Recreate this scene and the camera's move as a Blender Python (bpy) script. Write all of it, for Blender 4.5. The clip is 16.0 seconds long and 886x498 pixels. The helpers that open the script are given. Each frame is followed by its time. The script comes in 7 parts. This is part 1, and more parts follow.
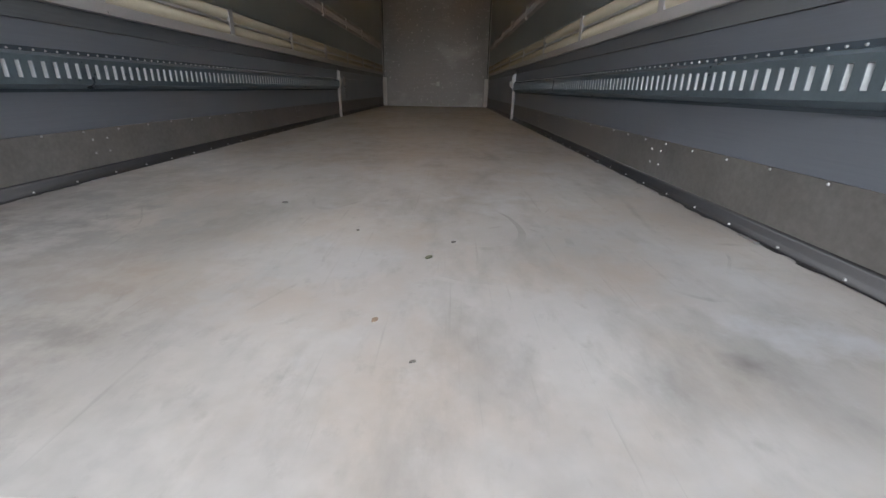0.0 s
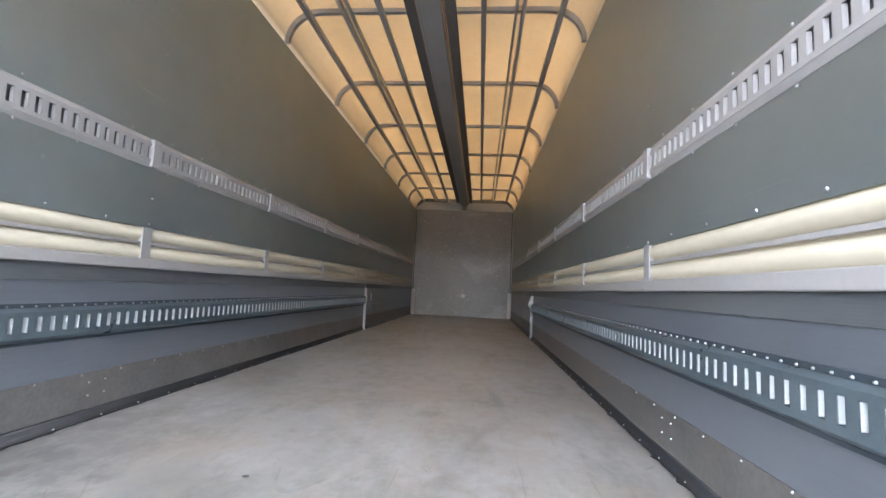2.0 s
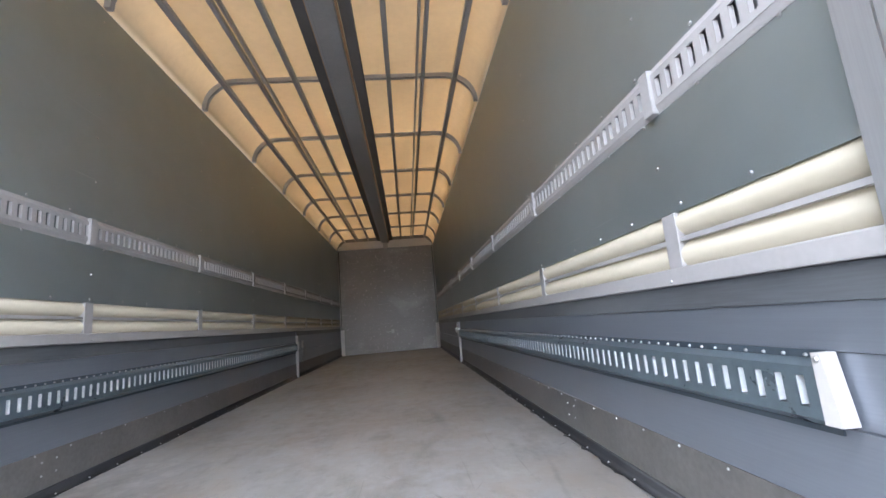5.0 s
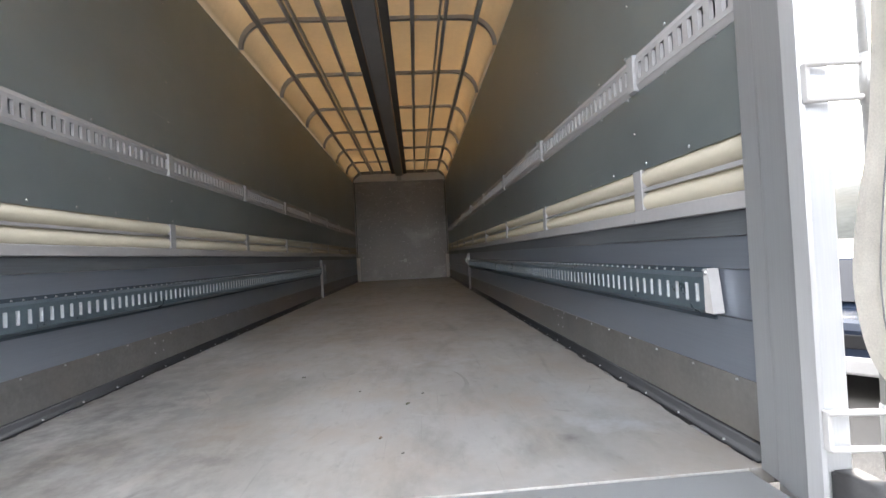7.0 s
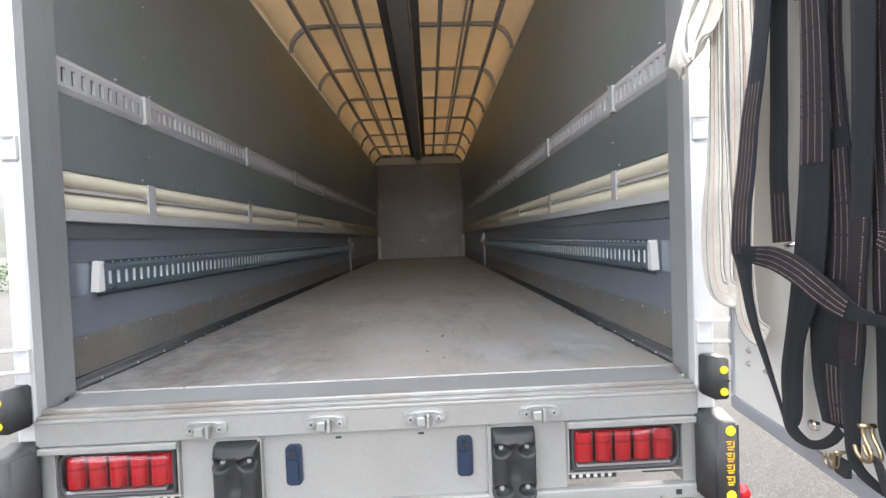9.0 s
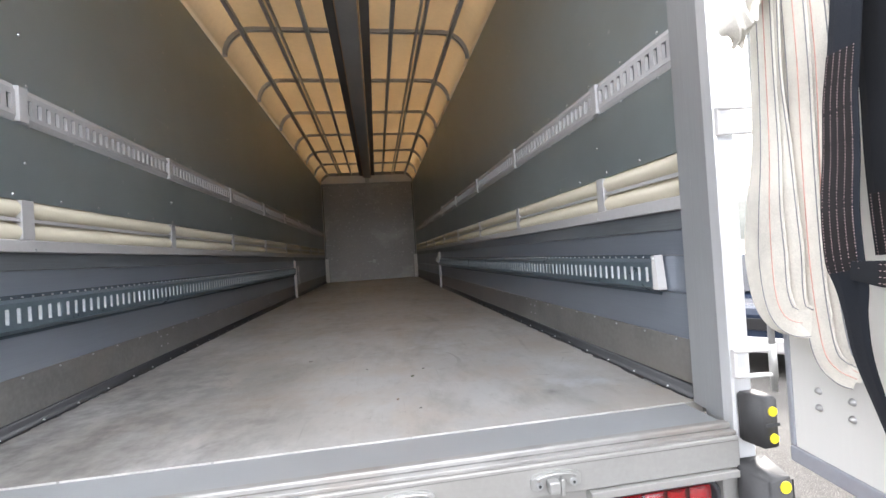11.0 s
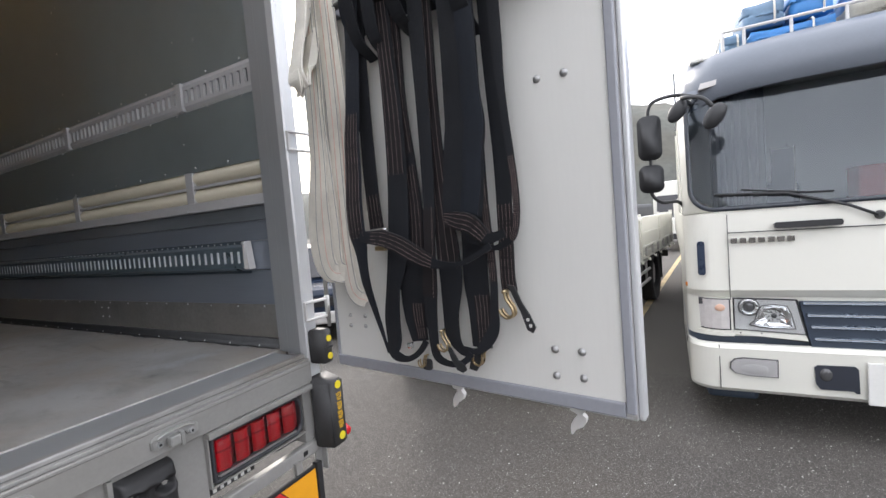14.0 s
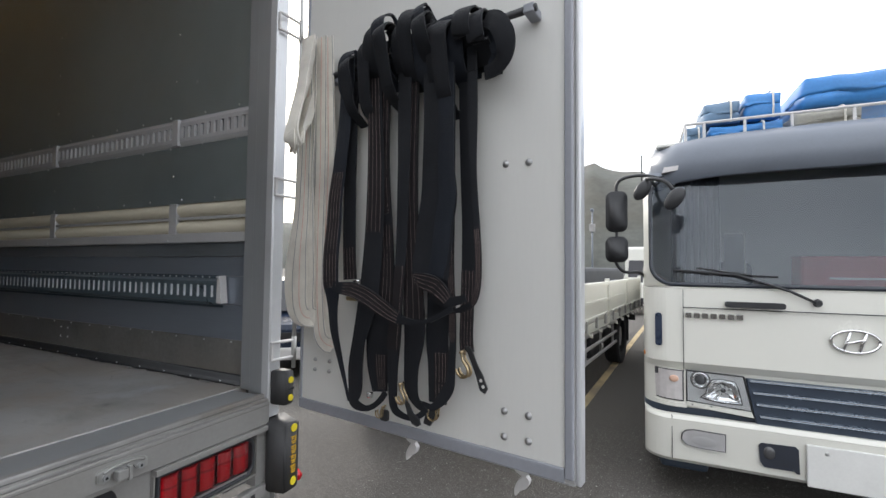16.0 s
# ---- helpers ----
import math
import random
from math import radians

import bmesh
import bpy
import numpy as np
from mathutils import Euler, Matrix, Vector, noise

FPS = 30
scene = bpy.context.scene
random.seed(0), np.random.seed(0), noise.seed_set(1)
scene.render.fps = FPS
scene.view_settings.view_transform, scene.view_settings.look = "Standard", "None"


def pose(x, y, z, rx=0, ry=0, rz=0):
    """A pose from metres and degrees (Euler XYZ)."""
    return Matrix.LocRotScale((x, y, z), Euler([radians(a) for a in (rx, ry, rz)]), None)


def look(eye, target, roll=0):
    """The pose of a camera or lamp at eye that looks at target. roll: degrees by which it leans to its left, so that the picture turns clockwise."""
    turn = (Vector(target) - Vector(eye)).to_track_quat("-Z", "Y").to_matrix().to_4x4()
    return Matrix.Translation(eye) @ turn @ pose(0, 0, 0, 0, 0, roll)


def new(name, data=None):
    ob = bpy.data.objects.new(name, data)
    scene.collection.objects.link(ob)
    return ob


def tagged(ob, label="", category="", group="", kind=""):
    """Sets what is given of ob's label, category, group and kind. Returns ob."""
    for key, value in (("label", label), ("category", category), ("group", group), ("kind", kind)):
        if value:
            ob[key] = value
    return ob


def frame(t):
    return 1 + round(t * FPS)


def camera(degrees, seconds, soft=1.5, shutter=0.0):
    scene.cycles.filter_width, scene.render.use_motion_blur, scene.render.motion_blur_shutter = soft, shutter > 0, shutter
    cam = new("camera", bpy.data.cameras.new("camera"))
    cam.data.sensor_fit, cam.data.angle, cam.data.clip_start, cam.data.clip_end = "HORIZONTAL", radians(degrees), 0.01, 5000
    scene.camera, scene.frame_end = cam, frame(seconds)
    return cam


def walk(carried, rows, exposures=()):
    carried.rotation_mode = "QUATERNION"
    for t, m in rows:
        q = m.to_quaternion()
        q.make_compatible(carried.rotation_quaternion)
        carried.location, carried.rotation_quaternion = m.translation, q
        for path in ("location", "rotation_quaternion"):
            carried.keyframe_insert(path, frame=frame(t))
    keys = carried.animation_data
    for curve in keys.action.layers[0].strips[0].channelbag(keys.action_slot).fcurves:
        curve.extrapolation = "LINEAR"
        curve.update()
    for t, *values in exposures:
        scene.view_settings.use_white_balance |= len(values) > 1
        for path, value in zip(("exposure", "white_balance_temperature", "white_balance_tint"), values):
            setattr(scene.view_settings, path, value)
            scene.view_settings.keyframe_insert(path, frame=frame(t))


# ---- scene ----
cam = camera(91.7, 16.0)

PATH = [
    (0, (0.3, -0.114, 0.382), (0.289, 1.76, -0.316), 1.1),
    (0.5, (0.372, -0.124, 0.412), (0.169, 1.734, -0.3), -0.3),
    (1, (0.375, -0.07, 0.457), (0.118, 1.831, -0.109), -1.1),
    (1.5, (0.435, -0.057, 0.541), (0.212, 1.928, 0.438), 1.2),
    (2, (0.454, -0.024, 0.619), (0.275, 1.959, 0.806), 2.7),
    (2.5, (0.415, -0.044, 0.669), (0.286, 1.894, 1.149), 1.2),
    (3, (0.38, -0.079, 0.692), (0.316, 1.814, 1.334), -1.2),
    (3.5, (0.357, -0.136, 0.711), (0.337, 1.7, 1.503), -2.5),
    (4, (0.384, -0.235, 0.687), (0.371, 1.61, 1.461), -3.1),
    (4.5, (0.437, -0.33, 0.65), (0.428, 1.59, 1.21), -3.4),
    (5, (0.418, -0.4, 0.608), (0.606, 1.563, 0.94), -4.9),
    (7.3, (0.273, -0.966, 0.559), (0.385, 1.03, 0.583), -2.5),
    (7.5, (0.219, -1.056, 0.54), (0.324, 0.941, 0.561), -2.0),
    (8, (0.204, -1.273, 0.52), (0.296, 0.725, 0.503), -0.6),
    (8.5, (0.226, -1.42, 0.51), (0.302, 0.578, 0.461), 0.2),
    (9, (0.206, -1.481, 0.54), (0.27, 0.517, 0.485), -2.1),
    (9.2, (0.173, -1.501, 0.545), (0.238, 0.497, 0.494), -1.9),
    (11.5, (0.103, -1.048, 0.551), (0.642, 0.878, 0.579), -6.0),
    (12, (0.026, -1.034, 0.555), (0.954, 0.738, 0.53), -7.7),
    (12.5, (0.013, -1.104, 0.49), (1.442, 0.294, 0.426), -3.3),
    (13, (0.023, -1.27, 0.474), (1.588, -0.026, 0.403), -0.3),
    (13.5, (-0.051, -1.361, 0.476), (1.557, -0.174, 0.398), -0.3),
    (14, (-0.138, -1.38, 0.496), (1.617, -0.428, 0.381), -4.8),
    (14.5, (-0.208, -1.378, 0.496), (1.563, -0.462, 0.34), -6.0),
    (15, (-0.238, -1.395, 0.499), (1.551, -0.517, 0.322), -4.6),
    (15.5, (-0.264, -1.406, 0.527), (1.537, -0.543, 0.428), -0.4),
    (16, (-0.214, -1.454, 0.548), (1.593, -0.599, 0.63), 0.6),
]
EXPOSURES = [(0.0, 2.22, 6500, 12), (1.0, 2.46, 6450, 11), (2.0, 3.22, 6050, 12), (3.0, 3.33, 6000, 13), (4.0, 3.33, 5700, 12), (5.2, 2.82, 6000, 13), (7.5, 2.22, 6350, 11), (9.0, 2.18, 6350, 11), (11.5, 2.42, 6350, 12), (12.0, 2.3, 6350, 12), (12.5, 1.82, 6300, 13), (13.0, 1.38, 6300, 13), (14.5, 1.0, 6400, 12), (16.0, 0.65, 6350, 10)]
walk(cam, [(t, look(eye, target, roll)) for t, eye, target, roll in PATH], EXPOSURES)

# ---- light ----
SUN_AZ, SUN_EL = 47.0, 30.0
world = bpy.data.worlds.new("sky")
scene.world = world
world.use_nodes = True
wn = world.node_tree.nodes
wl = world.node_tree.links
wn.clear()
w_out, w_bg = wn.new("ShaderNodeOutputWorld"), wn.new("ShaderNodeBackground")
w_sky = wn.new("ShaderNodeTexSky")
w_sky.sky_type, w_sky.sun_disc = "NISHITA", False
w_sky.sun_elevation, w_sky.sun_rotation = radians(SUN_EL), radians(SUN_AZ)
w_sky.dust_density, w_sky.air_density = 3.0, 1.0
w_noise, w_coord, w_map = wn.new("ShaderNodeTexNoise"), wn.new("ShaderNodeTexCoord"), wn.new("ShaderNodeMapping")
w_map.inputs["Scale"].default_value = (1.0, 1.0, 3.0)
w_noise.inputs["Scale"].default_value, w_noise.inputs["Detail"].default_value = 2.2, 6.0
w_ramp, w_mix = wn.new("ShaderNodeValToRGB"), wn.new("ShaderNodeMix")
w_ramp.color_ramp.elements[0].position, w_ramp.color_ramp.elements[1].position = 0.32, 0.62
w_ramp.color_ramp.elements[0].color, w_ramp.color_ramp.elements[1].color = (0.50, 0.50, 0.50, 1), (1, 1, 1, 1)
w_mix.data_type = "RGBA"
w_mix.inputs[7].default_value = (10.6, 10.7, 10.9, 1)
wl.new(w_coord.outputs["Generated"], w_map.inputs["Vector"])
wl.new(w_map.outputs["Vector"], w_noise.inputs["Vector"])
wl.new(w_noise.outputs["Fac"], w_ramp.inputs["Fac"])
wl.new(w_ramp.outputs["Color"], w_mix.inputs[0])
wl.new(w_sky.outputs["Color"], w_mix.inputs[6])
wl.new(w_mix.outputs[2], w_bg.inputs["Color"])
w_bg.inputs["Strength"].default_value = 0.14
wl.new(w_bg.outputs["Background"], w_out.inputs["Surface"])
sun = new("sun", bpy.data.lights.new("sun", "SUN"))
sun.data.energy, sun.data.angle, sun.data.color = 0.9, radians(10.0), (1.0, 0.95, 0.87)
az, el = radians(SUN_AZ), radians(SUN_EL)
sun.matrix_world = look((math.sin(az) * math.cos(el) * 60, math.cos(az) * math.cos(el) * 60, math.sin(el) * 60), (0, 0, 0))

# ---- materials ----


def surf(name, base, rough=0.5, metal=0.0, vary=0.15, scale=2.0, fine=60.0, bump=0.0, tint=None, tint_amt=0.0, streak=None,
         spec=0.5, rough_vary=0.12, piece=0.0):
    """A surface with blotches, fine grain and uneven gloss. streak: stretch of the grain along x, y, z."""
    m = bpy.data.materials.new(name)
    m.use_nodes = True
    n, k = m.node_tree.nodes, m.node_tree.links
    b = n["Principled BSDF"]
    b.inputs["Metallic"].default_value, b.inputs["Specular IOR Level"].default_value = metal, spec
    tc, mp = n.new("ShaderNodeTexCoord"), n.new("ShaderNodeMapping")
    mp.inputs["Scale"].default_value = streak or (1, 1, 1)
    k.new(tc.outputs["Object"], mp.inputs["Vector"])
    big, small = n.new("ShaderNodeTexNoise"), n.new("ShaderNodeTexNoise")
    big.inputs["Scale"].default_value, big.inputs["Detail"].default_value, big.inputs["Roughness"].default_value = scale, 5.0, 0.6
    small.inputs["Scale"].default_value, small.inputs["Detail"].default_value = fine, 3.0
    k.new(tc.outputs["Object"], big.inputs["Vector"])
    k.new(mp.outputs["Vector"], small.inputs["Vector"])
    add = n.new("ShaderNodeMath")
    add.operation = "MULTIPLY_ADD"
    add.inputs[1].default_value = 0.4
    k.new(small.outputs["Fac"], add.inputs[0])
    k.new(big.outputs["Fac"], add.inputs[2])
    ramp = n.new("ShaderNodeValToRGB")
    lo, hi = [max(c * (1 - vary), 0) for c in base], [min(c * (1 + vary), 1) for c in base]
    ramp.color_ramp.elements[0].position, ramp.color_ramp.elements[1].position = 0.45, 0.95
    ramp.color_ramp.elements[0].color, ramp.color_ramp.elements[1].color = (*lo, 1), (*hi, 1)
    k.new(add.outputs[0], ramp.inputs["Fac"])
    colour = ramp.outputs["Color"]
    if tint:
        stain = n.new("ShaderNodeTexNoise")
        stain.inputs["Scale"].default_value, stain.inputs["Detail"].default_value = scale * 0.6, 4.0
        mp2 = n.new("ShaderNodeMapping")
        mp2.inputs["Location"].default_value = (3.1, 7.7, 1.9)
        k.new(tc.outputs["Object"], mp2.inputs["Vector"])
        k.new(mp2.outputs["Vector"], stain.inputs["Vector"])
        r2 = n.new("ShaderNodeMapRange")
        r2.inputs["From Min"].default_value, r2.inputs["From Max"].default_value, r2.inputs["To Max"].default_value = 0.48, 0.72, tint_amt
        k.new(stain.outputs["Fac"], r2.inputs["Value"])
        mx = n.new("ShaderNodeMix")
        mx.data_type = "RGBA"
        mx.inputs[7].default_value = (*tint, 1)
        k.new(r2.outputs["Result"], mx.inputs[0])
        k.new(colour, mx.inputs[6])
        colour = mx.outputs[2]
    k.new(colour, b.inputs["Base Color"])
    rr = n.new("ShaderNodeMapRange")
    rr.inputs["From Min"].default_value, rr.inputs["From Max"].default_value = 0.4, 1.0
    rr.inputs["To Min"].default_value, rr.inputs["To Max"].default_value = max(rough - rough_vary, 0.02), min(rough + rough_vary, 1)
    k.new(add.outputs[0], rr.inputs["Value"])
    k.new(rr.outputs["Result"], b.inputs["Roughness"])
    if bump:
        bp = n.new("ShaderNodeBump")
        bp.inputs["Strength"].default_value, bp.inputs["Distance"].default_value = bump, 0.004
        k.new(add.outputs[0], bp.inputs["Height"])
        k.new(bp.outputs["Normal"], b.inputs["Normal"])
    return m


def sheet(name, base, through_amt, rough=0.6):
    """A translucent skin that glows when the sky lights it from behind."""
    m = surf(name, base, rough, vary=0.08, scale=1.2, fine=25)
    n, k = m.node_tree.nodes, m.node_tree.links
    b, out = n["Principled BSDF"], n["Material Output"]
    tr, mix = n.new("ShaderNodeBsdfTranslucent"), n.new("ShaderNodeMixShader")
    k.new(b.inputs["Base Color"].links[0].from_socket, tr.inputs["Color"])
    mix.inputs["Fac"].default_value = through_amt
    k.new(b.outputs["BSDF"], mix.inputs[1])
    k.new(tr.outputs["BSDF"], mix.inputs[2])
    k.new(mix.outputs["Shader"], out.inputs["Surface"])
    return m


def pane(name, tint=(0.9, 0.95, 0.95), rough=0.01, ior=1.45):
    m = bpy.data.materials.new(name)
    m.use_nodes = True
    b = m.node_tree.nodes["Principled BSDF"]
    b.inputs["Base Color"].default_value, b.inputs["Roughness"].default_value = (*tint, 1), rough
    b.inputs["Transmission Weight"].default_value, b.inputs["IOR"].default_value = 1.0, ior
    return m


def clear_sheet(name, tint, ior, dust=0.0):
    """Thin tinted glass: see-through with a mirror gloss that grows at grazing angles, and a film of road dust."""
    m = bpy.data.materials.new(name)
    m.use_nodes = True
    n, k = m.node_tree.nodes, m.node_tree.links
    n.remove(n["Principled BSDF"])
    see, gloss, fres, mix = n.new("ShaderNodeBsdfTransparent"), n.new("ShaderNodeBsdfGlossy"), n.new("ShaderNodeFresnel"), n.new("ShaderNodeMixShader")
    see.inputs["Color"].default_value = (*tint, 1)
    gloss.inputs["Color"].default_value, gloss.inputs["Roughness"].default_value = (0.86, 0.93, 1.0, 1), 0.015
    fres.inputs["IOR"].default_value = ior
    k.new(fres.outputs["Fac"], mix.inputs["Fac"])
    behind = see.outputs["BSDF"]
    if dust:
        film, veil = n.new("ShaderNodeBsdfDiffuse"), n.new("ShaderNodeMixShader")
        film.inputs["Color"].default_value, veil.inputs["Fac"].default_value = (0.030, 0.040, 0.054, 1), dust
        k.new(behind, veil.inputs[1])
        k.new(film.outputs["BSDF"], veil.inputs[2])
        behind = veil.outputs["Shader"]
    k.new(behind, mix.inputs[1])
    k.new(gloss.outputs["BSDF"], mix.inputs[2])
    k.new(mix.outputs["Shader"], n["Material Output"].inputs["Surface"])
    return m


def webbing(name, base):
    """Woven polyester: fine cross ribs, a soft sheen and dusty patches."""
    m = surf(name, base, 0.66, 0, 0.25, 5, 300, 0.1, spec=0.25, tint=[min(1, c * 1.5 + 0.006) for c in base], tint_amt=0.6)
    n, k = m.node_tree.nodes, m.node_tree.links
    b = n["Principled BSDF"]
    b.inputs["Sheen Weight"].default_value, b.inputs["Sheen Roughness"].default_value = 0.12, 0.4
    tc, wave, bp = n.new("ShaderNodeTexCoord"), n.new("ShaderNodeTexWave"), n.new("ShaderNodeBump")
    wave.bands_direction = "Z"
    wave.inputs["Scale"].default_value, wave.inputs["Distortion"].default_value = 190.0, 0.6
    bp.inputs["Strength"].default_value, bp.inputs["Distance"].default_value = 0.25, 0.0008
    k.new(tc.outputs["Object"], wave.inputs["Vector"])
    k.new(wave.outputs["Fac"], bp.inputs["Height"])
    k.new(bp.outputs["Normal"], b.inputs["Normal"])
    return m


def asphalt_material():
    """Worn asphalt: dark binder with paler stones of two sizes and broad damp-looking patches."""
    m = surf("asphalt", (0.060, 0.055, 0.050), 0.85, 0, 0.38, 0.8, 190, 0.8, tint=(0.082, 0.072, 0.060), tint_amt=0.7)
    n, k = m.node_tree.nodes, m.node_tree.links
    b = n["Principled BSDF"]
    colour = b.inputs["Base Color"].links[0].from_socket
    tc = n.new("ShaderNodeTexCoord")
    for size, lo, hi, amt, tone in ((88.0, 0.35, 0.12, 0.78, (0.20, 0.184, 0.168)), (165.0, 0.43, 0.12, 0.92, (0.010, 0.0095, 0.009)), (190.0, 0.34, 0.18, 0.85, (0.25, 0.232, 0.212)), (60.0, 0.18, 0.08, 0.95, (0.34, 0.328, 0.31)), (27.0, 0.085, 0.04, 0.9, (0.40, 0.392, 0.375))):
        v, r, mx = n.new("ShaderNodeTexVoronoi"), n.new("ShaderNodeMapRange"), n.new("ShaderNodeMix")
        v.inputs["Scale"].default_value = size
        r.inputs["From Min"].default_value, r.inputs["From Max"].default_value, r.inputs["To Max"].default_value = lo, hi, amt
        mx.data_type = "RGBA"
        mx.inputs[7].default_value = (*tone, 1)
        k.new(tc.outputs["Object"], v.inputs["Vector"])
        k.new(v.outputs["Distance"], r.inputs["Value"])
        k.new(r.outputs["Result"], mx.inputs[0])
        k.new(colour, mx.inputs[6])
        colour = mx.outputs[2]
    k.new(colour, b.inputs["Base Color"])
    return m


def panel_material():
    """Galvanised sheet: soft cloudy gloss, a few pale dents and thin slanting scratches."""
    m = surf("galvanised_sheet", (0.385, 0.445, 0.46), 0.40, 0.7, 0.10, 0.9, 6, 0.0, tint=(0.30, 0.335, 0.335), tint_amt=0.55, rough_vary=0.10)
    n, k = m.node_tree.nodes, m.node_tree.links
    b = n["Principled BSDF"]
    colour = b.inputs["Base Color"].links[0].from_socket
    tc = n.new("ShaderNodeTexCoord")
    spots, r = n.new("ShaderNodeTexVoronoi"), n.new("ShaderNodeMapRange")
    spots.inputs["Scale"].default_value = 3.4
    r.inputs["From Min"].default_value, r.inputs["From Max"].default_value, r.inputs["To Max"].default_value = 0.045, 0.015, 0.5
    k.new(tc.outputs["Object"], spots.inputs["Vector"])
    k.new(spots.outputs["Distance"], r.inputs["Value"])
    masks = [r.outputs["Result"]]
    for loc, turn, sc in (((3, 1, 2), 62, (1, 1.2, 70)), ((8, 5, 1), -25, (1, 0.9, 60))):
        mp, nz, q = n.new("ShaderNodeMapping"), n.new("ShaderNodeTexNoise"), n.new("ShaderNodeMapRange")
        mp.inputs["Location"].default_value, mp.inputs["Rotation"].default_value, mp.inputs["Scale"].default_value = loc, (radians(turn), 0, 0), sc
        nz.inputs["Scale"].default_value, nz.inputs["Detail"].default_value = 1.0, 2.0
        q.inputs["From Min"].default_value, q.inputs["From Max"].default_value, q.inputs["To Max"].default_value = 0.73, 0.80, 0.4
        k.new(tc.outputs["Object"], mp.inputs["Vector"])
        k.new(mp.outputs["Vector"], nz.inputs["Vector"])
        k.new(nz.outputs["Fac"], q.inputs["Value"])
        masks.append(q.outputs["Result"])
    for mask in masks:
        mx = n.new("ShaderNodeMix")
        mx.data_type = "RGBA"
        mx.inputs[7].default_value = (0.60, 0.63, 0.64, 1)
        k.new(mask, mx.inputs[0])
        k.new(colour, mx.inputs[6])
        colour = mx.outputs[2]
    k.new(colour, b.inputs["Base Color"])
    return m


STEEL = panel_material()
GATE = surf("blue_grey_aluminium_gate", (0.29, 0.325, 0.38), 0.36, 0.6, 0.12, 0.7, 200, 0.02, streak=(1, 0.02, 1), tint=(0.225, 0.25, 0.29), tint_amt=0.5)
GATE_CAP = surf("dark_gate_cap", (0.17, 0.185, 0.205), 0.38, 0.4, 0.25, 0.9, 160, 0.04, streak=(1, 0.05, 1), tint=(0.28, 0.29, 0.30), tint_amt=0.5)
KICK = surf("dusty_kick_plate", (0.175, 0.172, 0.168), 0.44, 0.25, 0.36, 2.6, 60, 0.12, tint=(0.21, 0.19, 0.17), tint_amt=0.6)
RAIL_BLUE = surf("zinc_plated_track", (0.165, 0.215, 0.25), 0.34, 0.5, 0.18, 6.0, 60)
RAIL_DARK = surf("dark_zinc_flange", (0.085, 0.11, 0.135), 0.4, 0.4, 0.2, 6.0, 60)
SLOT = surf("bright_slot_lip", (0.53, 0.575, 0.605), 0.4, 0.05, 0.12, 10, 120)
RAIL_GREY = surf("grey_painted_track", (0.43, 0.425, 0.43), 0.45, 0.1, 0.08, 3.0, 80, 0.03)
DARK = surf("dark_slot", (0.035, 0.037, 0.04), 0.8, 0, 0.2)
SLOT_SHADE = surf("shaded_track_back", (0.20, 0.215, 0.23), 0.5, 0.3, 0.2, 4, 90)
GREY_PAINT = surf("grey_painted_steel", (0.45, 0.445, 0.45), 0.45, 0.1, 0.10, 2.0, 60, 0.03)
ALU = surf("silver_aluminium_frame", (0.60, 0.61, 0.625), 0.36, 0.4, 0.10, 1.2, 260, 0.03, streak=(1, 1, 0.03))
SILVER = surf("silver_painted_beam", (0.335, 0.330, 0.318), 0.38, 0.25, 0.12, 1.5, 90, 0.02, tint=(0.275, 0.255, 0.225), tint_amt=0.45)
SILL_WORN = surf("worn_silver_sill", (0.35, 0.345, 0.335), 0.36, 0.35, 0.22, 5.0, 120, 0.04, tint=(0.24, 0.18, 0.125), tint_amt=0.75, streak=(0.2, 1, 1))
JAMB = surf("dull_zinc_jamb", (0.37, 0.385, 0.40), 0.4, 0.4, 0.14, 0.9, 260, 0.03, streak=(1, 1, 0.02))
CREAM = sheet("cream_tarpaulin", (0.50, 0.46, 0.36), 0.10)
ROOF = sheet("amber_roof_skin", (0.76, 0.62, 0.42), 0.215)
RIB = surf("roof_rib_steel", (0.42, 0.41, 0.405), 0.55, 0.2, 0.12, 2, 60)
RIB_DARK = surf("shaded_cloth_fold", (0.16, 0.15, 0.145), 0.8, 0, 0.15, 3, 60)
SEAM = surf("tan_light_leak", (0.55, 0.36, 0.22), 0.7, 0, 0.1, 6, 60)
RIVET = surf("rivet_steel", (0.48, 0.49, 0.50), 0.36, 0.7, 0.2, 30, 200)
BUMPER_RUBBER = surf("charcoal_rubber", (0.022, 0.022, 0.024), 0.50, 0, 0.3, 14, 150, 0.15, tint=(0.045, 0.044, 0.042), tint_amt=0.5)
RUBBER = surf("black_rubber", (0.040, 0.040, 0.042), 0.55, 0, 0.3, 8, 150, 0.12, tint=(0.07, 0.068, 0.065), tint_amt=0.5)
GASKET = surf("black_floor_seal", (0.018, 0.019, 0.022), 0.42, 0.1, 0.3, 5, 120, 0.06)
YELLOW = surf("yellow_reflector", (0.80, 0.66, 0.03), 0.4, 0, 0.06, 20, 90)
RED_LENS = surf("red_lamp_lens", (0.54, 0.010, 0.018), 0.14, 0, 0.14, 20, 150, spec=0.7)
RED_DEEP = surf("deep_red_lamp_lens", (0.30, 0.008, 0.014), 0.15, 0, 0.15, 20, 150, spec=0.7)
CLEAR = clear_sheet("clear_lamp_cover", (0.95, 0.93, 0.93), 1.55)
WHITE_DOOR = surf("white_door_panel", (0.69, 0.685, 0.66), 0.42, 0, 0.025, 0.8, 120, 0.02, streak=(1, 1, 0.1))
